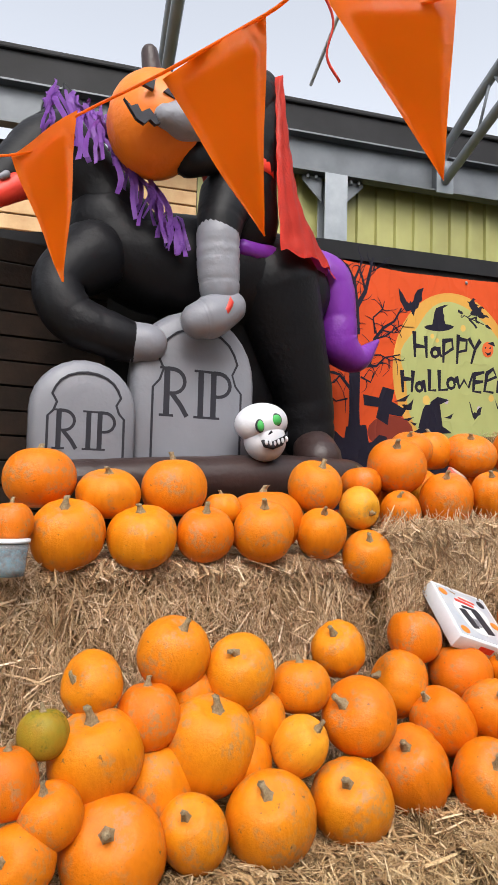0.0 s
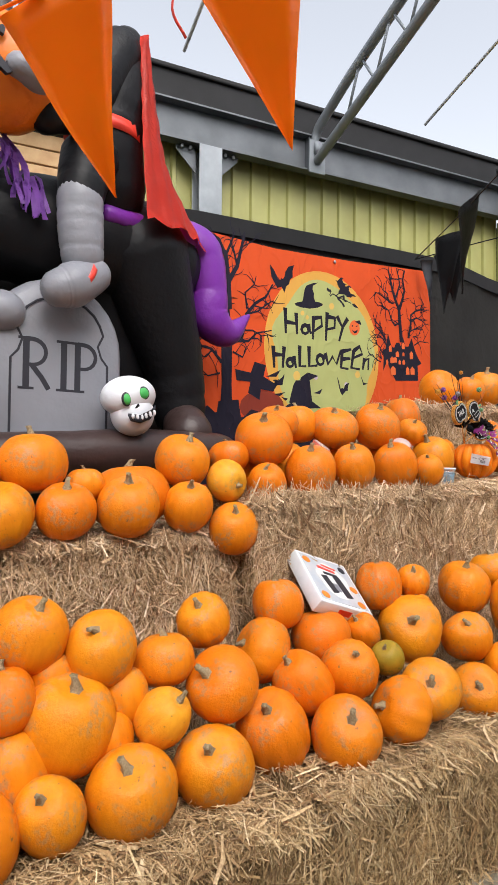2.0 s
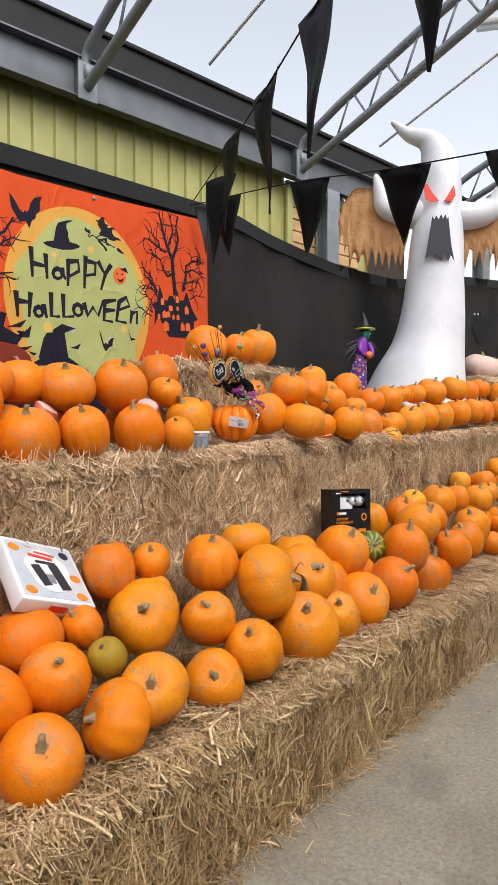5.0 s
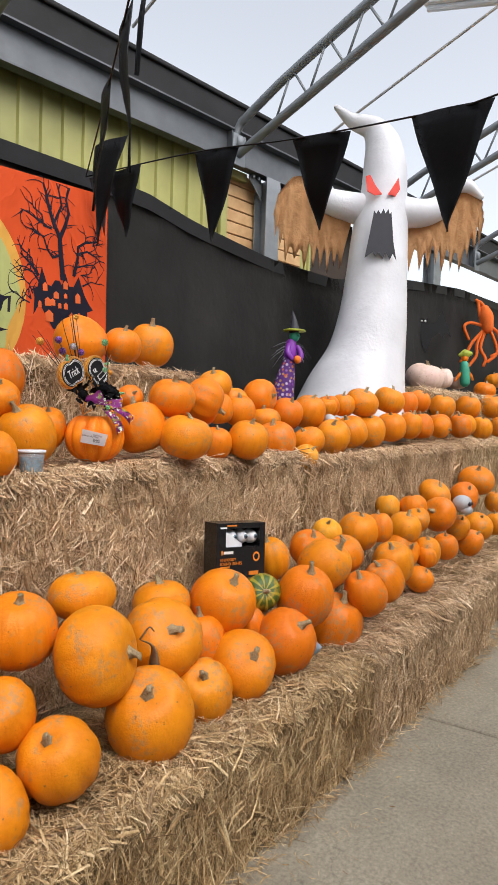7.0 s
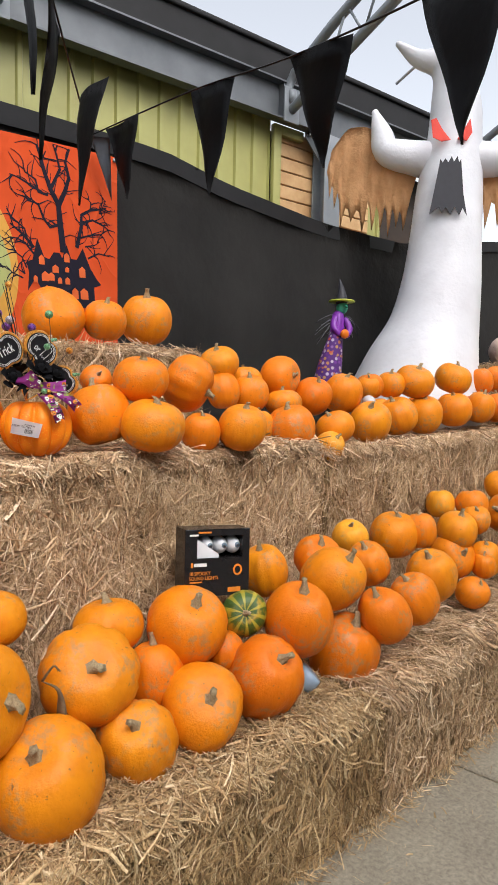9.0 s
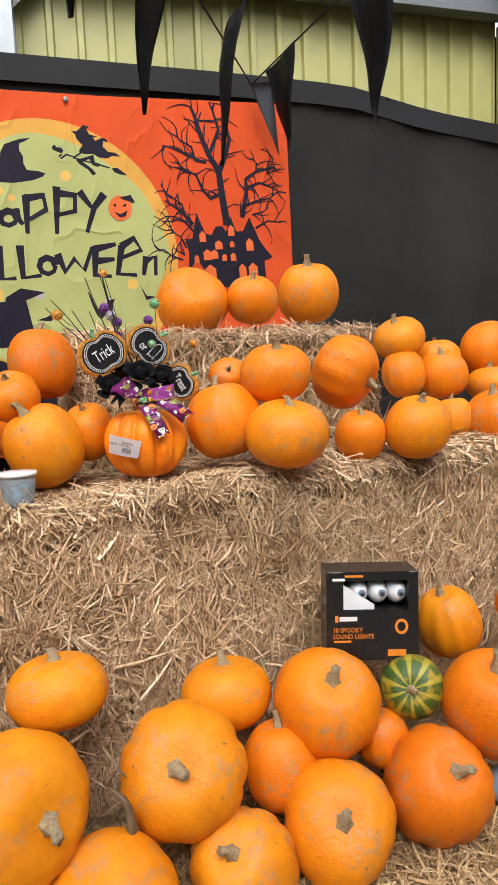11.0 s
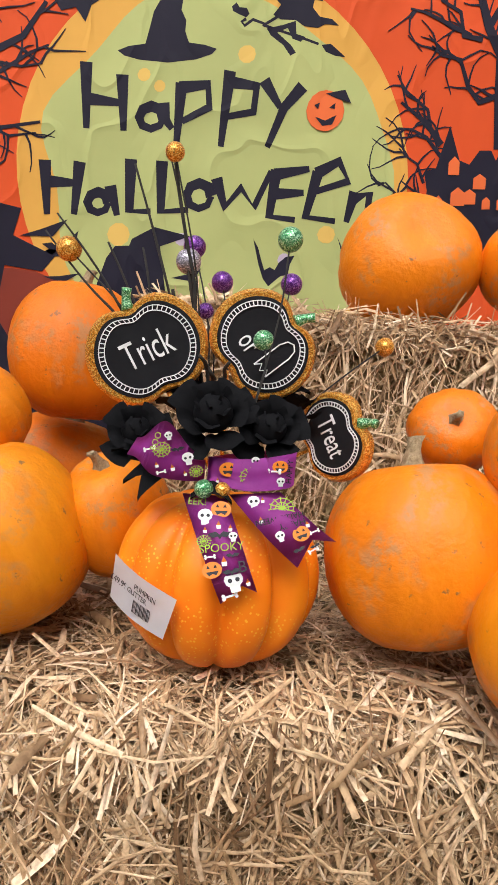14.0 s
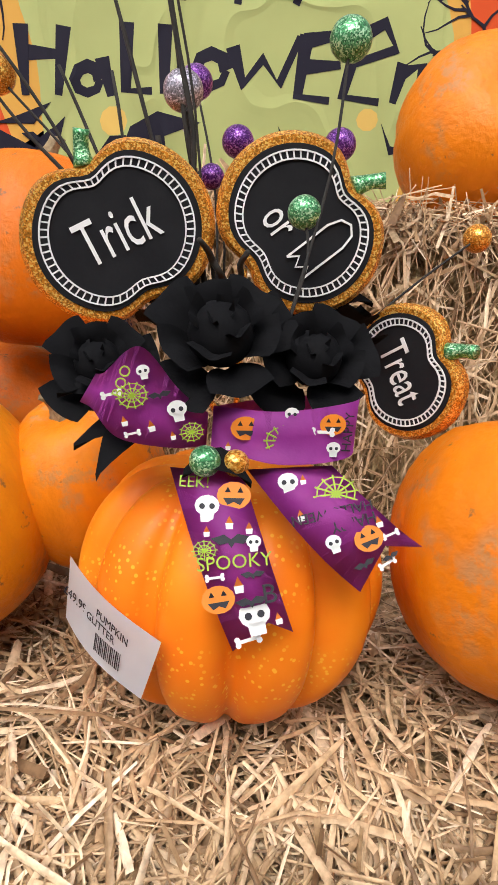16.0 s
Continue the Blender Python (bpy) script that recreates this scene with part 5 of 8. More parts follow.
# printed pumpkins
printed('printed_window', [[(3.722, 2.373), (3.716, 2.394), (3.703, 2.411), (3.685, 2.420), (3.664, 2.422), (3.643, 2.415), (3.626, 2.401), (3.615, 2.382), (3.611, 2.360), (3.616, 2.339), (3.629, 2.322), (3.648, 2.312), (3.669, 2.310), (3.690, 2.317), (3.707, 2.331), (3.719, 2.351)]], key='glow', lift=0.0022)
printed('printed_figure', [[(3.633, 2.377), (3.648, 2.385), (3.644, 2.368)]], key='ink', lift=0.0044)
printed('printed_figure', [[(3.677, 2.376), (3.694, 2.390), (3.693, 2.374)]], key='ink', lift=0.0044)
printed('printed_figure', [[(3.638, 2.346), (3.668, 2.339), (3.700, 2.358), (3.690, 2.331), (3.662, 2.324)]], key='ink', lift=0.0044)
printed('printed_figure', [[(3.664, 2.412), (3.708, 2.426), (3.719, 2.429), (3.739, 2.396), (3.698, 2.403)]], key='ink', lift=0.0044)
printed('printed_pumpkin', [[(2.989, 1.741), (2.976, 1.782), (2.934, 1.816), (2.872, 1.836), (2.799, 1.840), (2.728, 1.828), (2.669, 1.802), (2.629, 1.766), (2.615, 1.726), (2.627, 1.687), (2.664, 1.654), (2.722, 1.633), (2.792, 1.626), (2.865, 1.636), (2.929, 1.661), (2.973, 1.698)]], key='rust', lift=-0.0004)
# pale blots on the moon
printed('printed_blot', [[(3.298, 1.969), (3.294, 1.979), (3.284, 1.985), (3.273, 1.984), (3.263, 1.977), (3.260, 1.965), (3.264, 1.955), (3.273, 1.949), (3.285, 1.950), (3.294, 1.957)]], key='lilac', lift=-0.0004)
printed('printed_blot', [[(3.453, 2.491), (3.448, 2.505), (3.435, 2.512), (3.419, 2.509), (3.407, 2.499), (3.403, 2.484), (3.408, 2.471), (3.421, 2.464), (3.436, 2.466), (3.449, 2.476)]], key='amber', lift=-0.0004)
printed('printed_blot', [[(3.164, 2.400), (3.161, 2.410), (3.151, 2.415), (3.140, 2.413), (3.132, 2.406), (3.128, 2.395), (3.132, 2.385), (3.141, 2.380), (3.152, 2.381), (3.161, 2.389)]], key='amber', lift=-0.0004)
printed('printed_blot', [[(3.606, 1.940), (3.601, 1.951), (3.591, 1.958), (3.579, 1.957), (3.569, 1.949), (3.566, 1.937), (3.570, 1.926), (3.580, 1.920), (3.593, 1.921), (3.602, 1.929)]], key='lilac', lift=-0.0004)
printed('printed_blot', [[(3.732, 2.026), (3.727, 2.041), (3.712, 2.049), (3.696, 2.048), (3.683, 2.037), (3.678, 2.022), (3.684, 2.007), (3.698, 1.999), (3.715, 2.000), (3.728, 2.011)]], key='amber', lift=-0.0004)
printed('printed_blot', [[(3.131, 1.965), (3.124, 1.984), (3.108, 1.994), (3.088, 1.992), (3.073, 1.979), (3.067, 1.960), (3.073, 1.941), (3.089, 1.930), (3.109, 1.932), (3.125, 1.945)]], key='amber', lift=-0.0004)
printed('printed_blot', [[(3.207, 2.375), (3.204, 2.384), (3.195, 2.389), (3.185, 2.388), (3.178, 2.381), (3.175, 2.371), (3.178, 2.363), (3.186, 2.358), (3.196, 2.359), (3.204, 2.366)]], key='amber', lift=-0.0004)

for x, z in ((2.35, 2.76), (4.55, 2.93), (3.45, 2.81)):
    bm = bmesh.new()
    bmesh.ops.create_cone(bm, cap_ends=True, segments=14, radius1=0.012, radius2=0.012, depth=0.004, matrix=pose(x, 3.49, z, 90))
    part("eyelet", bm, GALVANISED, banner)


# ---- black inflatable horse and rider ----
horse = thing("inflatable_horse_and_rider", "black inflatable horse with a pumpkin-headed rider in a red cape", "inflatable decoration")


def limb(name, pts, radii, material, parent, label="", segs=24, flat=1.0, tight=()):
    """An inflated limb with rounded ends; tight: places along it (0 to 1) where a seam draws it in."""
    line = curve_points([(*p, r) for p, r in zip(pts, radii)], 10)
    for k, q in enumerate(line):
        t = k / (len(line) - 1)
        q[3] *= 1 - sum(0.035 * math.exp(-((t - c) / 0.018) ** 2) for c in tight)
    bm = bmesh.new()
    tube(bm, [q[:3] for q in line], [q[3] for q in line], segs, 1, flat=flat, round_caps=True)
    return part(name, bm, material, parent, label)


limb("horse_body", [(1.849, 3.28, 2.426), (1.606, 3.28, 2.463), (1.286, 3.28, 2.452), (1.006, 3.28, 2.472), (0.877, 3.28, 2.598)], [0.262, 0.283, 0.271, 0.233, 0.188], BLACK_NYLON, horse, tight=(0.3, 0.62))
neck = limb("horse_neck", [(0.985, 3.28, 2.500), (0.875, 3.28, 2.690), (0.720, 3.28, 2.895), (0.610, 3.28, 2.960)], [0.215, 0.165, 0.138, 0.115], BLACK_NYLON, horse, tight=(0.45,))
head = limb("horse_head", [(0.640, 3.27, 2.955), (0.545, 3.25, 2.880), (0.440, 3.22, 2.730), (0.350, 3.20, 2.610)], [0.118, 0.118, 0.100, 0.078], BLACK_NYLON, horse, tight=(0.5,))
limb("ear", [(0.672, 3.22, 3.04), (0.660, 3.22, 3.13), (0.640, 3.22, 3.185)], [0.050, 0.036, 0.006], BLACK_NYLON, head)
limb("ear", [(0.600, 3.32, 3.04), (0.590, 3.32, 3.12), (0.575, 3.32, 3.16)], [0.045, 0.032, 0.006], BLACK_NYLON, head)
limb("red_muzzle", [(0.455, 3.16, 2.640), (0.385, 3.14, 2.580)], [0.060, 0.050], RED_NYLON, head, "red bridle band on the muzzle")
limb("nostril", [(0.402, 3.10, 2.655), (0.385, 3.10, 2.640)], [0.016, 0.014], GREY_NYLON, head, segs=12)
leg = limb("foreleg", [(0.798, 3.20, 2.408), (0.638, 3.12, 2.242), (0.684, 3.08, 2.091), (0.838, 3.05, 2.027), (0.927, 3.05, 2.006)], [0.165, 0.117, 0.112, 0.103, 0.095], BLACK_NYLON, horse, tight=(0.3, 0.52, 0.7))
limb("hoof", [(0.945, 3.05, 2.005), (1.017, 3.03, 2.005)], [0.092, 0.086], GREY_NYLON, leg, "grey cloth hoof", tight=(0.1,))
leg = limb("hind_leg", [(1.735, 3.20, 2.420), (1.845, 3.20, 2.140), (1.945, 3.20, 1.870), (1.985, 3.20, 1.643)], [0.258, 0.203, 0.160, 0.142], BLACK_NYLON, horse, tight=(0.45, 0.72, 0.9))
limb("hoof", [(1.962, 3.10, 1.561), (1.955, 3.05, 1.516)], [0.117, 0.121], BROWN_NYLON, leg, "dark brown hoof")
limb("hind_leg", [(1.560, 3.42, 2.293), (1.690, 3.42, 1.998), (1.800, 3.42, 1.692)], [0.240, 0.187, 0.151], BLACK_NYLON, horse, tight=(0.5, 0.8))
limb("tail", [(1.991, 3.25, 2.574), (2.111, 3.22, 2.517), (2.158, 3.20, 2.328), (2.173, 3.20, 2.171), (2.299, 3.20, 2.106), (2.442, 3.20, 2.220)], [0.125, 0.128, 0.108, 0.110, 0.077, 0.013], PURPLE_NYLON, horse, "curled purple tail", tight=(0.25, 0.42, 0.55, 0.7))
limb("saddle_cloth", [(1.471, 3.02, 2.522), (1.728, 3.06, 2.526), (1.961, 3.12, 2.532)], [0.045, 0.052, 0.066], PURPLE_NYLON, horse, "purple saddle cloth edge", segs=14)
torso = limb("rider_torso", [(1.518, 3.12, 2.678), (1.486, 3.08, 2.883), (1.520, 3.05, 3.134), (1.560, 3.05, 3.349)], [0.180, 0.173, 0.150, 0.098], BLACK_NYLON, horse, tight=(0.5,))
bm = bmesh.new()
tube(bm, [(1.470, 3.08, 2.874), (1.474, 3.08, 2.931)], [0.182, 0.181], 28, 2)
part("belt", bm, RED_NYLON, torso, "red belt")
limb("thigh", [(1.370, 3.00, 2.737), (1.320, 2.95, 2.615), (1.300, 2.93, 2.513)], [0.132, 0.112, 0.098], BLACK_NYLON, torso, tight=(0.6,))
shin = limb("boot_leg", [(1.298, 2.93, 2.520), (1.304, 2.93, 2.382), (1.314, 2.93, 2.266)], [0.100, 0.099, 0.092], GREY_NYLON, horse, "grey wrinkled boot", tight=(0.2, 0.4, 0.62, 0.85))
limb("boot_foot", [(1.358, 2.92, 2.192), (1.258, 2.90, 2.129), (1.204, 2.90, 2.106)], [0.080, 0.096, 0.082], GREY_NYLON, shin, tight=(0.8,))
bm = bmesh.new()
tube(bm, [(1.303, 2.908, 2.150), (1.283, 2.905, 2.162)], [0.096, 0.096], 24, 2)
part("stirrup_band", bm, RED_NYLON, shin, "red stirrup band")
limb("arm", [(1.501, 3.00, 3.281), (1.320, 2.95, 2.953), (1.134, 2.90, 2.815)], [0.110, 0.095, 0.075], BLACK_NYLON, torso, tight=(0.5,))
limb("glove", [(1.145, 2.80, 2.935), (1.035, 2.76, 2.900), (0.965, 2.74, 2.885)], [0.068, 0.078, 0.050], GREY_NYLON, torso, "grey glove", tight=(0.15,))
bm = bmesh.new()
ball(bm, (0.985, 2.95, 2.956), (0.207, 0.216, 0.229), 0, 40, 26)
for v in bm.verts:
    a = math.atan2(v.co.y - 2.95, v.co.x - 0.985)
    k = 1 - 0.035 * (1 - abs(math.cos(4.5 * a + 0.6))) ** 2
    v.co.x, v.co.y = 0.985 + (v.co.x - 0.985) * k, 2.95 + (v.co.y - 2.95) * k
jack = part("pumpkin_head", bm, ORANGE_NYLON, horse, "orange inflated pumpkin head with a carved grin")
limb("stalk", [(0.970, 2.95, 3.165), (0.952, 2.95, 3.275)], [0.046, 0.038], BROWN_NYLON, jack)
for name, shape in (("printed_mouth", [(0.785, 2.905), (0.815, 2.880), (0.840, 2.895), (0.858, 2.868), (0.890, 2.892), (0.912, 2.872), (0.935, 2.905), (0.975, 2.935), (0.972, 2.890), (0.948, 2.850), (0.918, 2.832), (0.893, 2.848), (0.872, 2.822), (0.838, 2.836)]),
                    ("printed_eye", [(0.862, 2.985), (0.912, 3.020), (0.905, 2.975)]), ("printed_eye", [(0.948, 2.982), (0.978, 3.018), (0.998, 2.966)])):
    bm = bmesh.new()
    sheet(bm, shape, 0.02, Matrix.Translation((0, 2.728, 0)))
    part(name, bm, BLACK_PRINT, jack, smooth=False)
base_tube = limb("base_tube", [(0.547, 2.98, 1.387), (0.812, 2.95, 1.393), (1.181, 2.93, 1.406), (1.608, 2.93, 1.416), (2.032, 2.98, 1.425), (2.211, 3.10, 1.421)], [0.077, 0.089, 0.099, 0.112, 0.103, 0.091], BROWN_NYLON, horse, "dark brown inflated base tube", tight=(0.2, 0.45, 0.7))
# cape: one pleated sheet from the shoulders to the horse's back
near_edge = curve_points([(1.575, 2.93, 3.36), (1.575, 2.90, 3.08), (1.575, 2.88, 2.83), (1.600, 2.88, 2.49)], 8)
far_edge = curve_points([(1.660, 3.06, 3.38), (1.755, 3.10, 3.02), (1.865, 3.12, 2.76), (2.075, 3.10, 2.50)], 8)
bm = bmesh.new()
rows = []
for k, (a, b) in enumerate(zip(near_edge, far_edge)):
    t = k / (len(near_edge) - 1)
    row = []
    for q in range(15):
        u = q / 14
        p = Vector(a) * (1 - u) + Vector(b) * u
        p.y += -0.07 * math.sin(math.pi * u) + (0.003 + 0.006 * t) * math.sin(q * 1.9 + t * 4) + 0.005 * math.sin(k * 1.7 + q * 0.9)
        p.z += 0.015 * t * math.sin(q * 1.3)
        row.append(bm.verts.new(p))
    rows.append(row)
for a, b in zip(rows, rows[1:]):
    for q in range(14):
        bm.faces.new((a[q], a[q + 1], b[q + 1], b[q]))
bmesh.ops.solidify(bm, geom=bm.faces[:], thickness=0.003)
part("cape", bm, RED_NYLON, horse, "crumpled red cape")
# ribbons of the mane, tied along the neck
rng = random.Random(5)
MANE_RIBBON = plain("purple_mane_ribbon", (0.31, 0.11, 0.52), 0.45)
MANE = curve_points([(0.655, 3.12, 3.06), (0.745, 3.08, 3.00), (0.850, 3.05, 2.86), (0.985, 3.02, 2.68), (1.110, 3.00, 2.555)], 8)
for k in range(66):
    o = MANE[rng.randrange(len(MANE))] if k > 10 else np.array([0.585 + rng.uniform(-0.06, 0.03), 3.12, 3.03 + rng.uniform(-0.05, 0.05)])
    x, y, z = o[0] + rng.uniform(-0.045, 0.06), o[1] - 0.03 * rng.random(), o[2] + rng.uniform(-0.03, 0.05)
    L, w, ph, dx = rng.uniform(0.09, 0.24), rng.uniform(0.008, 0.014), rng.uniform(0, 6), rng.uniform(-0.03, 0.09)
    bm = bmesh.new()
    pairs = []
    for q in range(7):
        t = q / 6
        tw = 0.9 * math.sin(ph + 2.4 * t)
        cx, cy, cz = x + dx * t + 0.012 * math.sin(ph + 5 * t), y - 0.03 * math.sin(math.pi * t), z - L * t
        pairs.append((bm.verts.new((cx - w * math.cos(tw), cy - w * math.sin(tw), cz)), bm.verts.new((cx + w * math.cos(tw), cy + w * math.sin(tw), cz + 0.004))))
    for a, b in zip(pairs, pairs[1:]):
        bm.faces.new((a[0], a[1], b[1], b[0]))
    bmesh.ops.solidify(bm, geom=bm.faces[:], thickness=0.0012)
    part("mane_ribbon", bm, MANE_RIBBON, neck)

# ---- white inflatable ghost ----
ghost = thing("inflatable_ghost", "tall white inflatable ghost with red eyes and tan sleeve rags", "inflatable decoration")
GE, GN, GO = Vector((0.51, -0.86, 0)), Vector((-0.86, -0.51, 0)), Vector((7.4, 2.65, 0))      # across it, out of its face, its middle


def gp(u, z, n=0.0):
    return GO + GE * u + GN * n + Vector((0, 0, z))


limb("ghost_body", [(7.189, 2.822, 1.516), (7.227, 2.782, 1.798), (7.285, 2.717, 2.157), (7.325, 2.682, 2.516), (7.352, 2.670, 2.927), (7.377, 2.662, 3.338), (7.402, 2.649, 3.698), (7.415, 2.653, 4.007), (7.400, 2.690, 4.238), (7.353, 2.780, 4.378), (7.257, 2.938, 4.442), (7.175, 3.079, 4.567)],
     [0.576, 0.494, 0.381, 0.329, 0.293, 0.268, 0.226, 0.206, 0.165, 0.113, 0.072, 0.026], WHITE_NYLON, ghost, segs=36)
limb("ghost_arm", [gp(-0.12, 3.57), gp(-0.38, 3.62), gp(-0.55, 3.68), gp(-0.60, 3.82), gp(-0.66, 4.00)], [0.16, 0.135, 0.115, 0.090, 0.030], WHITE_NYLON, ghost, tight=(0.55,))
limb("ghost_arm", [gp(0.12, 3.57), gp(0.40, 3.57), gp(0.57, 3.65), gp(0.66, 3.82), gp(0.80, 3.84), gp(0.94, 3.74)], [0.16, 0.130, 0.110, 0.085, 0.065, 0.030], WHITE_NYLON, ghost, tight=(0.5,))
for name, mat, pts in (("eye", RED_NYLON, [(7.067, 2.700, 3.806), (7.088, 2.667, 3.821), (7.110, 2.624, 3.732), (7.143, 2.564, 3.643), (7.107, 2.623, 3.634), (7.071, 2.681, 3.669)]),
                       ("eye", RED_NYLON, [(7.228, 2.442, 3.803), (7.234, 2.424, 3.695), (7.211, 2.456, 3.632), (7.172, 2.519, 3.647), (7.199, 2.482, 3.720)])):
    bm = bmesh.new()
    slab(bm, pts, 0)
    part(name, bm, mat, ghost, "slanted red eye", smooth=False)
bm = bmesh.new()
slab(bm, [(7.032, 2.591, 3.465), (7.041, 2.574, 3.436), (7.052, 2.558, 3.470), (7.064, 2.538, 3.435), (7.079, 2.518, 3.484), (7.087, 2.501, 3.440), (7.102, 2.481, 3.483), (7.108, 2.468, 3.435), (7.116, 2.456, 3.459), (7.121, 2.427, 3.182), (7.132, 2.397, 3.017), (7.116, 2.426, 3.076), (7.101, 2.446, 3.018), (7.083, 2.480, 3.086), (7.065, 2.503, 3.024), (7.047, 2.537, 3.082), (7.030, 2.561, 3.039), (7.019, 2.582, 3.087), (6.978, 2.643, 3.030), (7.004, 2.617, 3.233)], 0)
part("mouth", bm, BLACK_PRINT, ghost, "black jagged mouth", smooth=False)
TAN_RAG = paint("tan_rag", (0.72, 0.43, 0.21), (0.62, 0.35, 0.16), 0.8, 9, bumps=0.6, dist=0.03, bscale=14)


def rag(upper, lower, seed):
    """A torn sleeve hanging between two lines of (across, height), its lower edge in points."""
    rng = random.Random(seed)
    top, low = curve_points(upper, 10), curve_points(lower, 10)
    n = len(top)
    bm = bmesh.new()
    cols = []
    tooth = 0.0
    for i in range(n):
        tooth = rng.uniform(-0.20, -0.08) if i % 4 == 2 else (rng.uniform(0.0, 0.10) if i % 4 == 0 else tooth * 0.4)
        col = []
        for q in range(9):
            t = q / 8
            u = top[i][0] * (1 - t) + low[i][0] * t
            z = top[i][1] * (1 - t) + (low[i][1] + tooth) * t
            col.append(bm.verts.new(gp(u, z, -0.03 + 0.016 * math.sin(i * 0.9 + 2 * t) * (0.3 + t) + 0.014 * math.sin(q * 1.4 + i * 0.35))))
        cols.append(col)
    for a, b in zip(cols, cols[1:]):
        for q in range(8):
            bm.faces.new((a[q], a[q + 1], b[q + 1], b[q]))
    bmesh.ops.solidify(bm, geom=bm.faces[:], thickness=0.004)
    part("sleeve_rag", bm, TAN_RAG, ghost, "torn tan sleeve rag")


rag([(-1.02, 3.72), (-0.86, 3.90), (-0.66, 3.86), (-0.52, 3.60), (-0.28, 3.52)], [(-1.06, 3.50), (-0.93, 3.24), (-0.70, 3.16), (-0.52, 3.14), (-0.36, 3.12)], 3)
rag([(0.25, 3.48), (0.48, 3.50), (0.66, 3.66), (0.80, 3.87), (0.97, 3.70)], [(0.24, 3.20), (0.46, 3.18), (0.64, 3.18), (0.84, 3.24), (0.99, 3.50)], 4)

# ---- witch doll on the bales ----
bm = bmesh.new()
tube(bm, [(6.085, 2.975, 1.600), (6.110, 2.955, 1.800), (6.135, 2.935, 1.980), (6.150, 2.925, 2.060)], [0.108, 0.088, 0.056, 0.040], 18, 3, mat=0, round_caps=True)
tube(bm, [(6.150, 2.930, 2.040), (6.155, 2.928, 2.150)], [0.056, 0.046], 14, 2, mat=5, round_caps=True)
tube(bm, [(6.120, 2.930, 2.130), (6.095, 2.925, 2.070), (6.110, 2.890, 2.020)], [0.026, 0.026, 0.020], 10, 3, mat=5, round_caps=True)
tube(bm, [(6.185, 2.880, 2.125), (6.190, 2.850, 2.060), (6.160, 2.845, 2.010)], [0.024, 0.026, 0.020], 10, 3, mat=5, round_caps=True)
ball(bm, (6.130, 2.850, 2.015), (0.036, 0.030, 0.034), 4, 14, 10)
ball(bm, (6.168, 2.905, 2.215), (0.042, 0.044, 0.052), 1, 16, 12)
tube(bm, [(6.150, 2.860, 2.218), (6.138, 2.838, 2.208)], [0.012, 0.004], 8, 2, mat=1, round_caps=True)
tube(bm, [(6.168, 2.910, 2.255), (6.168, 2.910, 2.266)], [0.098, 0.092], 18, 1, mat=2)
tube(bm, [(6.168, 2.910, 2.262), (6.167, 2.914, 2.340), (6.160, 2.927, 2.420)], [0.046, 0.026, 0.005], 12, 3, mat=3, round_caps=True)
rng = random.Random(12)
for k in range(44):
    s_ = rng.choice((-1, 1))
    a = Vector((6.153, 2.926, rng.uniform(2.06, 2.16)))
    d = Vector((0.045 * s_, -0.076 * s_, 0)) * rng.uniform(0.4, 2.0)
    tube(bm, [a, a + d * 0.5 + Vector((0, -0.02, 0.01)), a + d + Vector((0, 0, rng.uniform(-0.13, -0.02)))], [0.005, 0.004, 0.002], 4, 2, mat=6 if k % 4 == 0 else 3)
WITCH = bm

bm = bmesh.new()
tube(bm, [(11.315, 2.442, 2.999), (11.309, 2.464, 3.160), (11.300, 2.486, 3.264)], [0.088, 0.104, 0.072], 12, 3, mat=0, round_caps=True)
tube(bm, [(11.282, 2.496, 3.024), (11.185, 2.653, 3.066), (11.132, 2.734, 3.003), (11.163, 2.671, 2.825)], [0.024, 0.024, 0.024, 0.024], 8, 3, mat=0, round_caps=True)
tube(bm, [(11.288, 2.482, 2.967), (11.195, 2.616, 2.784), (11.136, 2.695, 2.585), (11.098, 2.748, 2.489)], [0.024, 0.024, 0.024, 0.024], 8, 3, mat=0, round_caps=True)
tube(bm, [(11.296, 2.468, 2.943), (11.256, 2.513, 2.703), (11.292, 2.443, 2.542), (11.275, 2.462, 2.438)], [0.024, 0.024, 0.024, 0.024], 8, 3, mat=0, round_caps=True)
tube(bm, [(11.331, 2.414, 2.983), (11.374, 2.330, 2.781), (11.381, 2.307, 2.620), (11.312, 2.408, 2.501)], [0.024, 0.024, 0.024, 0.024], 8, 3, mat=0, round_caps=True)
tube(bm, [(11.341, 2.401, 3.022), (11.405, 2.291, 2.901), (11.395, 2.288, 2.660), (11.341, 2.368, 2.581)], [0.024, 0.024, 0.024, 0.024], 8, 3, mat=0, round_caps=True)
tube(bm, [(11.275, 2.511, 3.064), (11.256, 2.553, 3.225), (11.252, 2.569, 3.345), (11.245, 2.583, 3.386)], [0.024, 0.024, 0.024, 0.024], 8, 3, mat=0, round_caps=True)
tube(bm, [(11.279, 2.496, 2.967), (11.228, 2.561, 2.744), (11.221, 2.559, 2.583), (11.159, 2.645, 2.424)], [0.024, 0.024, 0.024, 0.024], 8, 3, mat=0, round_caps=True)
tube(bm, [(11.301, 2.486, 3.288), (11.270, 2.542, 3.369), (11.245, 2.583, 3.386), (11.237, 2.597, 3.402)], [0.024, 0.024, 0.024, 0.024], 8, 3, mat=0, round_caps=True)
SPIDER = bm

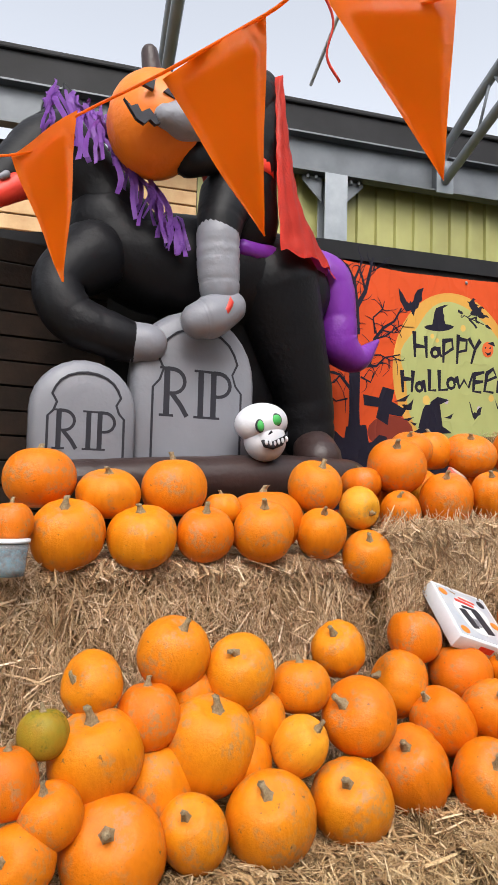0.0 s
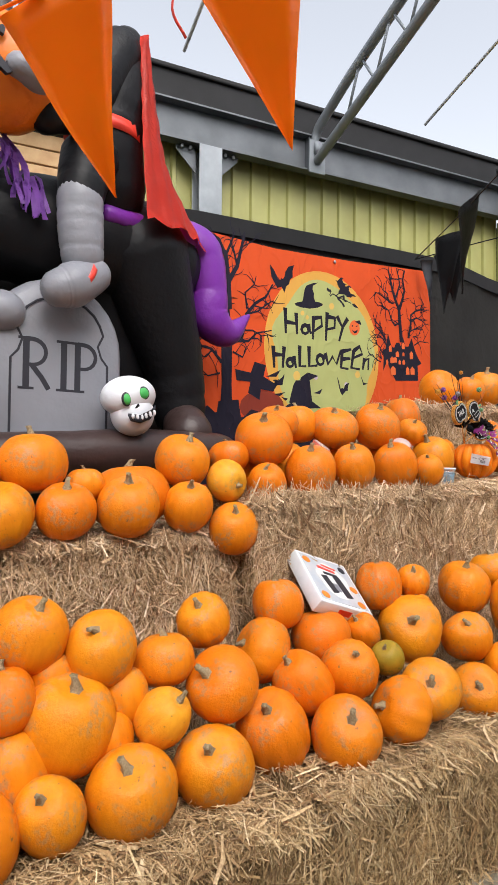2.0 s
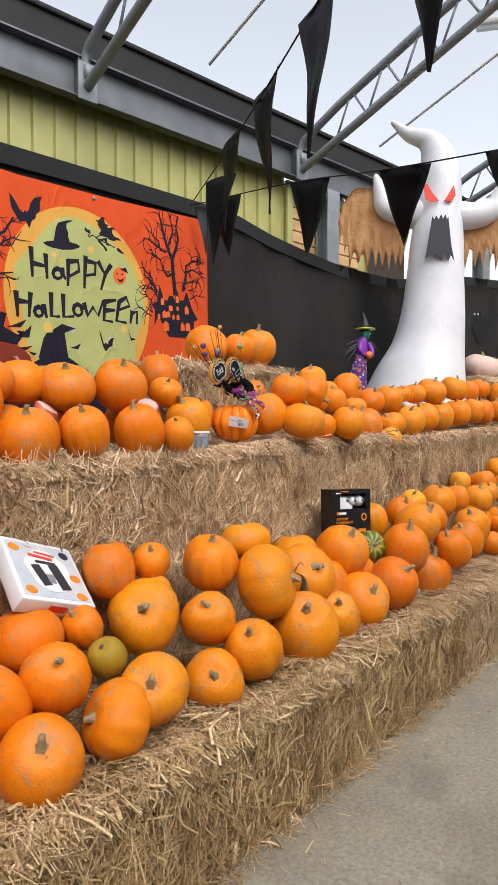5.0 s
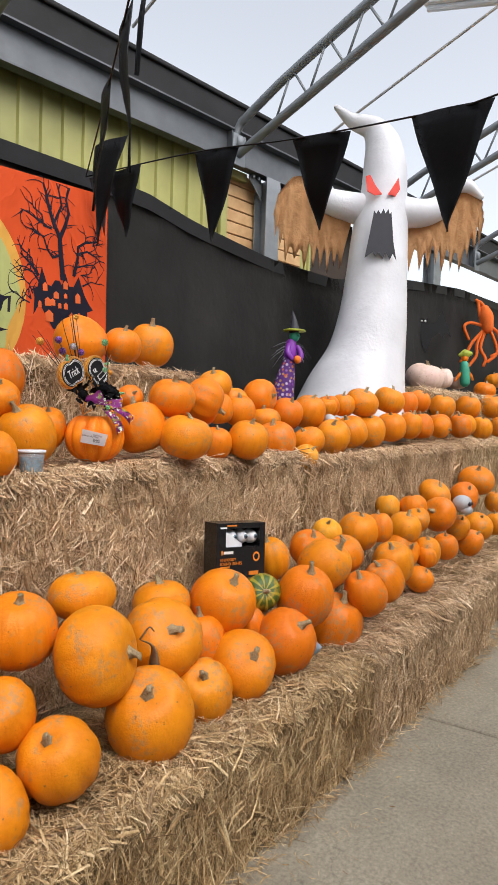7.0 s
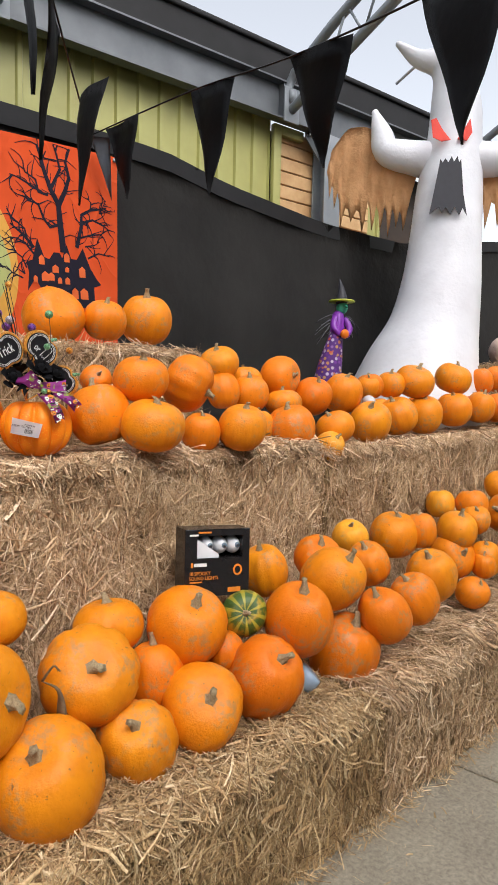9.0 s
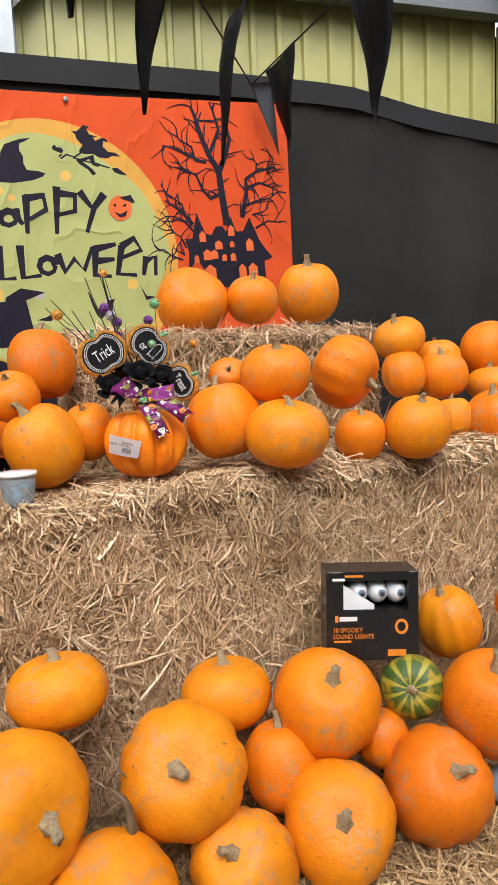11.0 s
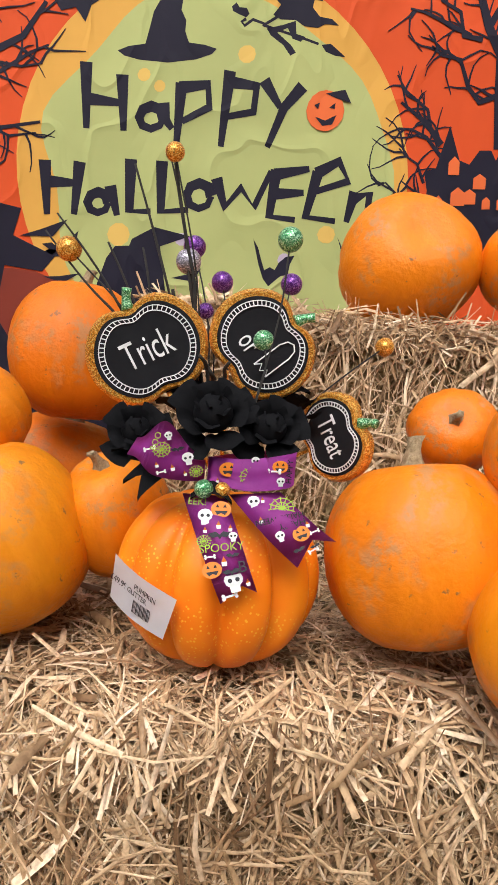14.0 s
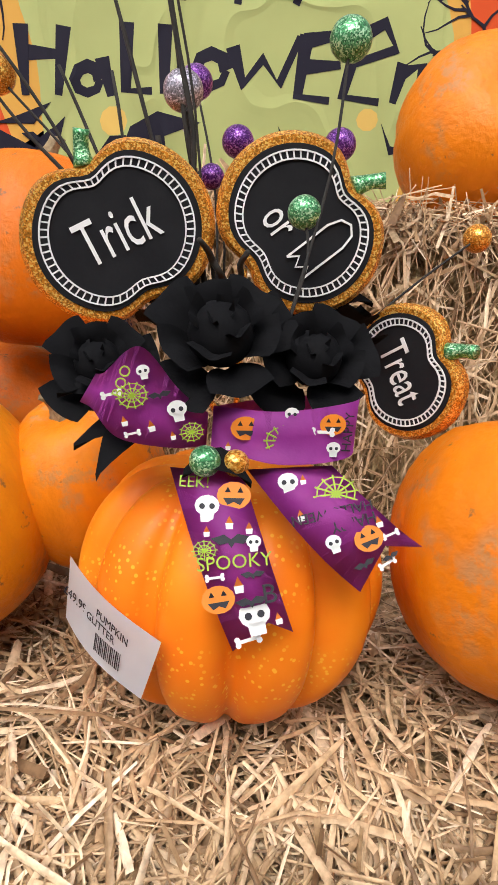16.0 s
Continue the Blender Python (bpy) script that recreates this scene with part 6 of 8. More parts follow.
bm = bmesh.new()
tube(bm, [(10.387, 2.508, 2.130), (10.388, 2.516, 2.263), (10.388, 2.524, 2.366)], [0.067, 0.067, 0.059], 10, 2, mat=1, round_caps=True)
tube(bm, [(10.392, 2.525, 2.455), (10.394, 2.525, 2.499)], [0.052, 0.044], 10, 2, mat=0, round_caps=True)
tube(bm, [(10.362, 2.575, 2.500), (10.394, 2.525, 2.514), (10.434, 2.463, 2.521)], [0.030, 0.067, 0.030], 10, 2, mat=2, round_caps=True)
tube(bm, [(10.385, 2.523, 2.293), (10.339, 2.590, 2.205), (10.317, 2.621, 2.146)], [0.030, 0.022, 0.015], 8, 2, mat=0, round_caps=True)
tube(bm, [(10.393, 2.510, 2.292), (10.430, 2.447, 2.233), (10.443, 2.421, 2.166)], [0.030, 0.022, 0.015], 8, 2, mat=0, round_caps=True)
SCARECROW = bm

bm = bmesh.new()
slab(bm, [(9.734, 3.141, 3.135), (9.788, 3.035, 2.869), (9.825, 2.974, 2.861), (9.836, 2.963, 2.940), (9.850, 2.938, 2.918), (9.870, 2.908, 2.939), (9.875, 2.895, 2.860), (9.925, 2.816, 2.888), (9.977, 2.746, 3.044), (10.032, 2.632, 2.700), (9.996, 2.693, 2.758), (9.970, 2.729, 2.686), (9.947, 2.772, 2.759), (9.894, 2.850, 2.674), (9.848, 2.908, 2.474), (9.829, 2.946, 2.582), (9.818, 2.972, 2.689), (9.766, 3.057, 2.719), (9.741, 3.107, 2.849), (9.703, 3.168, 2.835)], 0)
for k in (-1, 1):
    ball(bm, (9.828 + 0.012 * k, 2.945 - 0.02 * k, 2.90), 0.014, 1, 10, 8)
BAT = bm

PURPLE_CLOTH, nt, p = nodes_of("purple_patterned_cloth")
tc, v = nt.nodes.new("ShaderNodeTexCoord"), nt.nodes.new("ShaderNodeTexVoronoi")
v.inputs["Scale"].default_value = 34
nt.links.new(tc.outputs["Object"], v.inputs["Vector"])
sep = nt.nodes.new("ShaderNodeSeparateColor")
nt.links.new(v.outputs["Color"], sep.inputs[0])
motifs = ramp(nt, [(0.0, (0.10, 0.015, 0.20)), (0.4, (0.14, 0.03, 0.26)), (0.45, (0.45, 0.36, 0.50)), (0.68, (0.40, 0.33, 0.42)), (0.72, (0.45, 0.06, 0.03)), (0.9, (0.40, 0.22, 0.08))], sep.outputs[0])
nt.links.new(mix(nt, ramp(nt, [(0.35, (0, 0, 0)), (0.5, (1, 1, 1))], v.outputs["Distance"]), motifs, (0.07, 0.012, 0.15)), p.inputs["Base Color"])
p.inputs["Roughness"].default_value = 0.75
LIME_CLOTH, GREEN_FACE = plain("lime_cloth", (0.36, 0.42, 0.04)), plain("green_face", (0.04, 0.34, 0.22))
tagged(finish("witch_doll", WITCH, [PURPLE_CLOTH, GREEN_FACE, LIME_CLOTH, BLACK_PRINT, ORANGE_NYLON, PURPLE_NYLON, GREY_NYLON]), "small witch doll in a purple patterned dress and lime hat", "doll")
tagged(finish("hanging_spider", SPIDER, [plain("orange_fur", (0.75, 0.14, 0.015), 0.9)]), "furry orange toy spider hanging on the black cloth", "toy spider")
tagged(finish("scarecrow_doll", SCARECROW, [ORANGE_NYLON, GREEN_FACE, LIME_CLOTH]), "small scarecrow doll in green and orange rags", "doll")
tagged(finish("hanging_bat", BAT, [BLACK_NYLON, WHITE_PRINT], smooth=False), "flat black felt bat pinned to the cloth", "bat decoration")


def gravestone(x0, x1, z0, z1, y, size, z_word, label):
    """An inflated headstone: rounded top with shoulders, bulging faces, printed outline and letters."""
    ob = thing("inflatable_gravestone", label, "inflatable gravestone", "inflatable gravestones")
    cx, hw, hh = (x0 + x1) / 2, (x1 - x0) / 2, z1 - z0
    out = [(-hw, 0.0), (-hw, hh * 0.55)] + [(-hw * math.cos(a), hh * 0.62 + hh * 0.38 * math.sin(a)) for a in (math.pi * i / 14 for i in range(15))] + [(hw, hh * 0.55), (hw, 0.0)]
    bm = bmesh.new()
    rings = []
    for s, d in ((1.0, 0.0), (1.0, -0.035), (0.97, -0.085), (0.90, -0.104), (0.6, -0.110), (0.25, -0.112)):
        rings.append([bm.verts.new((cx + x * s, y + 0.06 + d, z0 + hh * 0.45 + (z - hh * 0.45) * s)) for x, z in out])
    n = len(out)
    for a, b in zip(rings, rings[1:]):
        for i in range(n):
            bm.faces.new((a[i], a[(i + 1) % n], b[(i + 1) % n], b[i]))
    bm.faces.new(rings[0][::-1])
    bm.faces.new(rings[-1])
    part("body", bm, GREY_NYLON, ob)
    k = hw * 0.72
    line = [(-k, 0.02), (-k, hh * 0.56), (-k * 0.86, hh * 0.60), (-k * 0.78, hh * 0.66), (-k * 0.9, hh * 0.72)] + [(-k * 0.86 * math.cos(a), hh * 0.72 + hh * 0.17 * math.sin(a)) for a in (math.pi * i / 10 for i in range(1, 10))] + [(k * 0.9, hh * 0.72), (k * 0.78, hh * 0.66), (k * 0.86, hh * 0.60), (k, hh * 0.56), (k, 0.02)]
    bm = bmesh.new()
    stroke(bm, [(cx + x, z0 + z) for x, z in line], 0.010, Matrix.Translation((0, y - 0.050, 0)), 0, 0.012, 1.0)
    part("printed_outline", bm, BLACK_PRINT, ob, smooth=False)
    H = size * 0.70
    for ch, dx, w in (("r", -0.56 * H, 0.42 * H), ("i", 0.05 * H, 0.0), ("p", 0.46 * H, 0.42 * H)):
        bm = bmesh.new()
        at = Matrix.Translation((cx + dx, y - 0.0520, z_word - H / 2))
        stem = 0.0 if ch == "i" else -w * 0.30
        stroke(bm, [(stem, 0), (stem, H)], 0.125 * H, at, 0, 0.006, 1.0)
        for z in (0.025 * H, 0.975 * H):
            stroke(bm, [(stem - 0.15 * H, z), (stem + (0.15 if ch == "i" or z < H / 2 else 0.1) * H, z)], 0.05 * H, at, 0, 0.006, 1.0)
        if ch != "i":
            bowl = [(stem, 0.965 * H)] + [(stem + 0.12 * H + w * 0.62 * math.cos(a), 0.72 * H + 0.245 * H * math.sin(a)) for a in (math.pi * (0.5 - k / 10) for k in range(11))] + [(stem, 0.475 * H)]
            stroke(bm, bowl, 0.085 * H, at, 0, 0.006, 0.8)
        if ch == "r":
            stroke(bm, [(stem + 0.10 * H, 0.48 * H), (stem + 0.30 * H, 0.24 * H), (stem + 0.44 * H, 0.02 * H)], 0.10 * H, at, 0, 0.006, 1.0)
        part("letter", bm, BLACK_PRINT, ob, smooth=False)
    return ob


gravestone(0.526, 0.964, 1.33, 1.90, 3.02, 0.235, 1.596, "small grey inflatable gravestone printed RIP")
gravestone(0.955, 1.562, 1.33, 2.19, 3.06, 0.32, 1.794, "large grey inflatable gravestone printed RIP")

# white skull in front
bm = bmesh.new()
ball(bm, (1.515, 2.86, 1.668), (0.128, 0.10, 0.092), 0, 28, 20)
ball(bm, (1.520, 2.852, 1.588), (0.098, 0.094, 0.098), 0, 24, 16)
for dx, dz in ((-0.052, 0.0), (0.032, 0.018)):
    ball(bm, (1.51 + dx, 2.772, 1.655 + dz), (0.031 if dx > 0 else 0.022, 0.012, 0.031), 1, 18, 10)
    ball(bm, (1.51 + dx, 2.768, 1.655 + dz), (0.025 if dx > 0 else 0.017, 0.014, 0.025), 2, 18, 10)
slab(bm, [(1.488, 2.764, 1.612), (1.508, 2.764, 1.632), (1.520, 2.764, 1.612)], 1, 0.012)
slab(bm, [(1.452, 2.765, 1.588), (1.500, 2.755, 1.575), (1.560, 2.757, 1.592), (1.592, 2.772, 1.612), (1.590, 2.772, 1.592), (1.555, 2.757, 1.558), (1.500, 2.755, 1.545), (1.462, 2.765, 1.560)], 1, 0.010)
for k in range(6):
    ball(bm, (1.470 + k * 0.021, 2.752, 1.572 + 0.004 * abs(k - 2)), (0.008, 0.006, 0.013), 0, 8, 6)
bmesh.ops.rotate(bm, verts=bm.verts, cent=(1.515, 2.86, 1.63), matrix=Matrix.Rotation(radians(-9), 3, 'Y'))
tagged(finish("inflatable_skull", bm, [WHITE_NYLON, BLACK_PRINT, plain("green_eye", (0.06, 0.46, 0.10))]), "white inflatable skull with green eyes and a toothy grin", "inflatable decoration")


# ---- bunting ----
def pennant(parent, a, b, tip, material, curl=0.0, seed=0):
    """A hanging triangle with a few soft creases."""
    a, b, tip = Vector(a), Vector(b), Vector(tip)
    n = (b - a).cross(tip - a).normalized()
    bm = bmesh.new()
    rows = []
    for j in range(9):
        t = j / 8
        row = []
        for i in range(7):
            s = i / 6
            p = (a * (1 - s) + b * s) * (1 - t) + tip * t
            row.append(bm.verts.new(p + n * (0.010 * math.sin(s * 5 + seed + t * 3) * (1 - t * 0.4) + curl * t * t + 0.006 * math.sin(seed * 3 + t * 9))))
        rows.append(row)
    for r, q in zip(rows, rows[1:]):
        for i in range(6):
            bm.faces.new((r[i], r[i + 1], q[i + 1], q[i]))
    bmesh.ops.solidify(bm, geom=bm.faces[:], thickness=0.0008)
    return part("pennant", bm, material, parent)


def cord(parent, pts, r, material):
    bm = bmesh.new()
    tube(bm, pts, [r] * len(pts), 6, 6)
    return part("cord", bm, material, parent)


ORANGE_PVC = paint("orange_plastic_film", (1.0, 0.27, 0.006), (0.98, 0.24, 0.006), 0.38, 6, bumps=0.25, dist=0.006, bscale=14)
BLACK_PVC = paint("black_plastic_film", (0.006, 0.006, 0.007), (0.009, 0.009, 0.010), 0.45, 6, bumps=0.35, dist=0.008, bscale=14, spec=0.22)
GREY_PVC = plain("grey_blue_plastic_film", (0.12, 0.14, 0.17), 0.45)
pv = ORANGE_PVC.node_tree          # thin film lets daylight through
tl = pv.nodes.new("ShaderNodeBsdfTranslucent")
tl.inputs["Color"].default_value = (1.0, 0.30, 0.006, 1)
mx = pv.nodes.new("ShaderNodeMixShader")
mx.inputs[0].default_value = 0.5
pv.links.new(pv.nodes["Principled BSDF"].outputs[0], mx.inputs[1])
pv.links.new(tl.outputs[0], mx.inputs[2])
pv.links.new(mx.outputs[0], pv.nodes["Material Output"].inputs[0])
bunting = thing("bunting", "bright orange plastic pennants on a tape", "bunting", "strings of bunting")
cord(bunting, [(-0.7, 3.3, 2.5), (0.33, 2.318, 2.363), (0.487, 2.115, 2.43), (0.584, 1.682, 2.335), (0.734, 1.464, 2.387), (0.786, 1.32, 2.38), (0.985, 1.174, 2.331), (1.6, 0.3, 2.5)], 0.004, ORANGE_PVC)
pennant(bunting, (0.33, 2.318, 2.363), (0.487, 2.115, 2.445), (0.491, 2.30, 2.0), ORANGE_PVC, 0.02, 1)
pennant(bunting, (0.584, 1.682, 2.323), (0.734, 1.464, 2.387), (0.835, 1.65, 1.992), ORANGE_PVC, 0.03, 2)
pennant(bunting, (0.786, 1.32, 2.348), (0.985, 1.174, 2.331), (1.096, 1.323, 2.068), ORANGE_PVC, -0.03, 3)
bm = bmesh.new()
tube(bm, [(0.77, 1.32, 2.37), (0.80, 1.31, 2.30), (0.80, 1.33, 2.24), (0.825, 1.32, 2.19)], [0.003] * 4, 6, 5, flat=0.3)
part("loose_tape", bm, RED_NYLON, bunting)
bunting = thing("bunting", "black plastic pennants on a cord slung over the yard", "bunting", "strings of bunting")
cord(bunting, [(4.38, 3.5, 3.02), (4.30, 2.573, 2.965), (4.22, 1.917, 2.872), (4.04, 1.261, 2.759), (3.885, 0.907, 2.69), (3.4, 0.0, 2.62), (2.6, -1.6, 2.8)], 0.004, BLACK_PVC)
for i, (a, b, tip) in enumerate((((4.355, 3.31, 3.0), (4.33, 2.98, 2.985), (4.348, 3.123, 2.587)), ((4.297, 2.573, 2.965), (4.28, 2.26, 2.93), (4.335, 2.45, 2.467)),
                                 ((4.219, 1.917, 2.872), (4.15, 1.576, 2.815), (4.27, 1.78, 2.43)), ((4.04, 1.261, 2.759), (3.885, 0.907, 2.69), (3.952, 1.059, 2.242)), ((3.74, 0.62, 2.66), (3.55, 0.28, 2.63), (3.66, 0.44, 2.2)))):
    pennant(bunting, a, b, tip, BLACK_PVC, 0.01 * (-1) ** i, i)
bunting = thing("bunting", "black plastic pennants on a steeply slung cord", "bunting", "strings of bunting")
A0, A1 = Vector((4.38, 3.5, 3.02)), Vector((2.5, 1.22, 2.86))
cord(bunting, [A0, A0.lerp(A1, 0.5) + Vector((0, 0, -0.03)), A1, A0.lerp(A1, 1.6) + Vector((0, 0, 0.12))], 0.004, BLACK_PVC)
for i, s in enumerate((0.26, 0.46, 0.675, 0.90, 1.13)):
    a, b = A0.lerp(A1, s - 0.065), A0.lerp(A1, s + 0.065)
    if i == 0:
        b = a + (b - a) * 0.55 + Vector((0.6, -0.8, 0)) * 0.15
    pennant(bunting, a, b, A0.lerp(A1, s + 0.01) + Vector((0.03 * (-1) ** i, 0.02, -0.57)), BLACK_PVC, 0.02 * (-1) ** i, i + 9)
pennant(bunting, (4.33, 3.42, 2.98), (4.42, 3.36, 2.99), (4.47, 3.40, 2.66), GREY_PVC, 0.04, 4)


# ---- glitter pumpkin arrangement on the upper step ----
def glitter(name, c, spark, scale=900.0, metal=0.55):
    m, nt, p = nodes_of(name)
    tc = nt.nodes.new("ShaderNodeTexCoord")
    v = nt.nodes.new("ShaderNodeTexVoronoi")
    v.inputs["Scale"].default_value = scale
    nt.links.new(tc.outputs["Object"], v.inputs["Vector"])
    sep = nt.nodes.new("ShaderNodeSeparateColor")
    nt.links.new(v.outputs["Color"], sep.inputs[0])
    nt.links.new(ramp(nt, [(0.0, tuple(k * 0.35 for k in c)), (0.6, c), (0.9, spark)], sep.outputs[0]), p.inputs["Base Color"])
    p.inputs["Metallic"].default_value, p.inputs["Roughness"].default_value = metal, 0.32
    bump(nt, p, sep.outputs[1], 0.9, 0.002)
    return m


GLITTER_ORANGE = glitter("orange_glitter", (0.86, 0.31, 0.025), (1.0, 0.68, 0.18))
GLITTER_GREEN = glitter("green_glitter", (0.10, 0.42, 0.16), (0.6, 0.9, 0.6))
GLITTER_PURPLE = glitter("purple_glitter", (0.14, 0.02, 0.26), (0.45, 0.2, 0.6))
GLITTER_SILVER = glitter("silver_glitter", (0.42, 0.38, 0.45), (0.9, 0.85, 0.95))
BLACKBOARD = paint("black_board", (0.007, 0.007, 0.009), (0.011, 0.011, 0.013), 0.75, 30, bumps=0.1, spec=0.2)
BLACK_PETAL = paint("black_fabric_petal", (0.004, 0.004, 0.005), (0.007, 0.007, 0.008), 0.8, 60, bumps=0.25, dist=0.002, bscale=300, spec=0.1)
TWIG = paint("black_twig", (0.012, 0.011, 0.010), (0.03, 0.025, 0.02), 0.8, 80, bumps=0.5, dist=0.002)
RIBBON = paint("purple_ribbon", (0.36, 0.032, 0.33), (0.42, 0.048, 0.38), 0.6, 50, bumps=0.12, dist=0.001, bscale=500)
INK_BLACK, INK_WHITE = BLACK_PRINT, WHITE_PRINT
INK_ORANGE, INK_LIME = plain("orange_print", (0.80, 0.24, 0.02)), plain("lime_print", (0.38, 0.50, 0.05))
CARD = paint("white_card", (0.74, 0.76, 0.80), (0.68, 0.70, 0.74), 0.5, 20, bumps=0.08)


def foam_skin():
    m, nt, p = nodes_of("painted_foam")
    tc = nt.nodes.new("ShaderNodeTexCoord")
    v = nt.nodes.new("ShaderNodeTexVoronoi")
    v.inputs["Scale"].default_value = 190
    nt.links.new(tc.outputs["Object"], v.inputs["Vector"])
    base = ramp(nt, [(0.3, (0.86, 0.165, 0.004)), (0.7, (0.92, 0.28, 0.012))], noise_of(nt, 12, 3))
    fleck = ramp(nt, [(0.20, (0.9, 0.9, 0.9)), (0.30, (0, 0, 0))], v.outputs["Distance"])
    where = ramp(nt, [(0.42, (0, 0, 0)), (0.55, (0.9, 0.9, 0.9))], noise_of(nt, 20, 2))
    nt.links.new(mix(nt, mix(nt, 1.0, fleck, where, 'MULTIPLY'), base, (0.95, 0.48, 0.05)), p.inputs["Base Color"])
    p.inputs["Roughness"].default_value = 0.42
    p.inputs["Specular IOR Level"].default_value = 0.25
    bump(nt, p, noise_of(nt, 90, 3), 0.12, 0.002)
    return m


deco = thing("pumpkin_arrangement", "orange foam pumpkin centrepiece with black roses, glitter signs and ribbon", "table decoration")
DC = Vector((3.352, 2.305, 1.405))
bm = bmesh.new()
U, V, LOBES = 132, 30, 11
rings = []
for j in range(1, V):
    th = math.pi * j / V
    ring = []
    for i in range(U):
        a = 2 * math.pi * i / U
        rib = abs(math.cos(a * LOBES / 2 + 0.95))
        s = math.sin(th)
        r = 0.121 * s ** 0.8 * (1 - 0.19 * (1 - rib) ** 1.7)
        z = 0.103 * math.cos(th) - 0.022 * math.exp(-(th / 0.4) ** 2)
        ring.append(bm.verts.new(DC + Vector((r * math.cos(a), r * math.sin(a), z))))
    rings.append(ring)
for a, b in zip(rings, rings[1:]):
    for i in range(U):
        bm.faces.new((a[i], b[i], b[(i + 1) % U], a[(i + 1) % U]))
bm.faces.new(rings[0])
bm.faces.new(rings[-1])
part("foam_pumpkin", bm, foam_skin(), deco, "glossy ribbed orange foam pumpkin")


def sign(c, w, turn, facing, words, size, shift=(0, 0)):
    """A three-lobed glitter sign on a board, with a chalk border and a word."""
    f = frame_at(c, (facing[1] * -1, facing[0], 0), (0, 0, 1)) @ Matrix.Rotation(radians(turn), 4, 'Z')    # x along the board, y up it, z towards the viewer

    def lobe(a, k):
        d = 1 - 0.22 * math.exp(-((math.degrees(a) - 90) / 19) ** 2) - 0.19 * math.exp(-((math.degrees(a) - 270) / 20) ** 2)
        return (k * w * 1.09 * d * math.cos(a), k * w * 0.98 * d * math.sin(a))
    angles = [2 * math.pi * i / 60 for i in range(60)]

    def plate(z0, z1, k0, k1):
        bm = bmesh.new()
        lo = [bm.verts.new(f @ Vector((*lobe(a, k0), z0))) for a in angles]
        mi = [bm.verts.new(f @ Vector((*lobe(a, k0 * 1.0), z0 + (z1 - z0) * 0.6))) for a in angles]
        hi = [bm.verts.new(f @ Vector((*lobe(a, k1), z1))) for a in angles]
        for p, q in ((lo, mi), (mi, hi)):
            for i in range(60):
                bm.faces.new((p[i], p[(i + 1) % 60], q[(i + 1) % 60], q[i]))
        bm.faces.new(hi)
        bm.faces.new(lo[::-1])
        return bm
    rim = part("glitter_sign", plate(-0.012, 0.004, 0.5, 0.47), GLITTER_ORANGE, deco, "orange glitter sign with a chalkboard face", smooth=False)
    part("board", plate(0.0, 0.0052, 0.43, 0.425), BLACKBOARD, rim, smooth=False)
    for k in (0.39, 0.345):
        bm = bmesh.new()
        pts = [lobe(a, k) for a in angles] + [lobe(0, k)]
        stroke(bm, [(x, y) for x, y in pts], 0.0011, f @ Matrix(((1, 0, 0, 0), (0, 0, 1, 0), (0, -1, 0, 0.0066), (0, 0, 0, 1))), 0, 0.0008, 1.0)
        part("chalk_line", bm, INK_WHITE, rim, smooth=False)
    for i in range(0, 60):
        bm = bmesh.new()
        a, b = Vector((*lobe(angles[i], 0.350), 0.0060)), Vector((*lobe(angles[i], 0.386), 0.0060))
        t = (b - a).cross(Vector((0, 0, 1))).normalized() * 0.0006
        slab(bm, [f @ (a - t), f @ (b - t), f @ (b + t), f @ (a + t)], 0, 0.0004)
        part("chalk_tick", bm, INK_WHITE, rim, smooth=False)
    lettering("chalk_word", words, size, f @ pose(shift[0], shift[1], 0.0062), INK_WHITE, rim, 0.0005, width=0.62)
    bm = bmesh.new()
    top = Vector((*lobe(math.pi / 2, 0.5), -0.004))
    tube(bm, [f @ top, f @ (top + Vector((0.004, 0.012, 0))), f @ (top + Vector((0.010, 0.022, 0.002)))], [0.008, 0.0055, 0.006], 10, 3)
    part("glitter_stalk", bm, GLITTER_GREEN, rim)
    bm = bmesh.new()
    tube(bm, [f @ Vector((0, -w * 0.42, -0.006)), DC + Vector((0, 0.07, 0.09))], [0.003, 0.003], 6, 2)
    part("pick", bm, GLITTER_ORANGE, rim)
    return f


sign((3.251, 2.333, 1.661), 0.134, 30, (0.05, -1.0), "Trick", 0.046)
f = sign((3.386, 2.333, 1.678), 0.126, -50, (-0.05, -1.0), "or", 0.036, (-0.012, -0.012))
bm = bmesh.new()
stroke(bm, [(0.012, -0.022), (0.011, 0.016), (0.014, 0.026), (0.021, 0.030), (0.028, 0.026), (0.031, 0.016), (0.032, -0.020), (0.027, -0.013), (0.022, -0.021), (0.017, -0.014), (0.012, -0.022)], 0.0016, f @ Matrix(((1, 0, 0, 0), (0, 0, 1, 0), (0, -1, 0, 0.0066), (0, 0, 0, 1))), 0, 0.0008, 1.0)
part("chalk_ghost", bm, INK_WHITE, deco, smooth=False)
sign((3.490, 2.358, 1.570), 0.108, -58, (-0.74, -0.66), "Treat", 0.038)


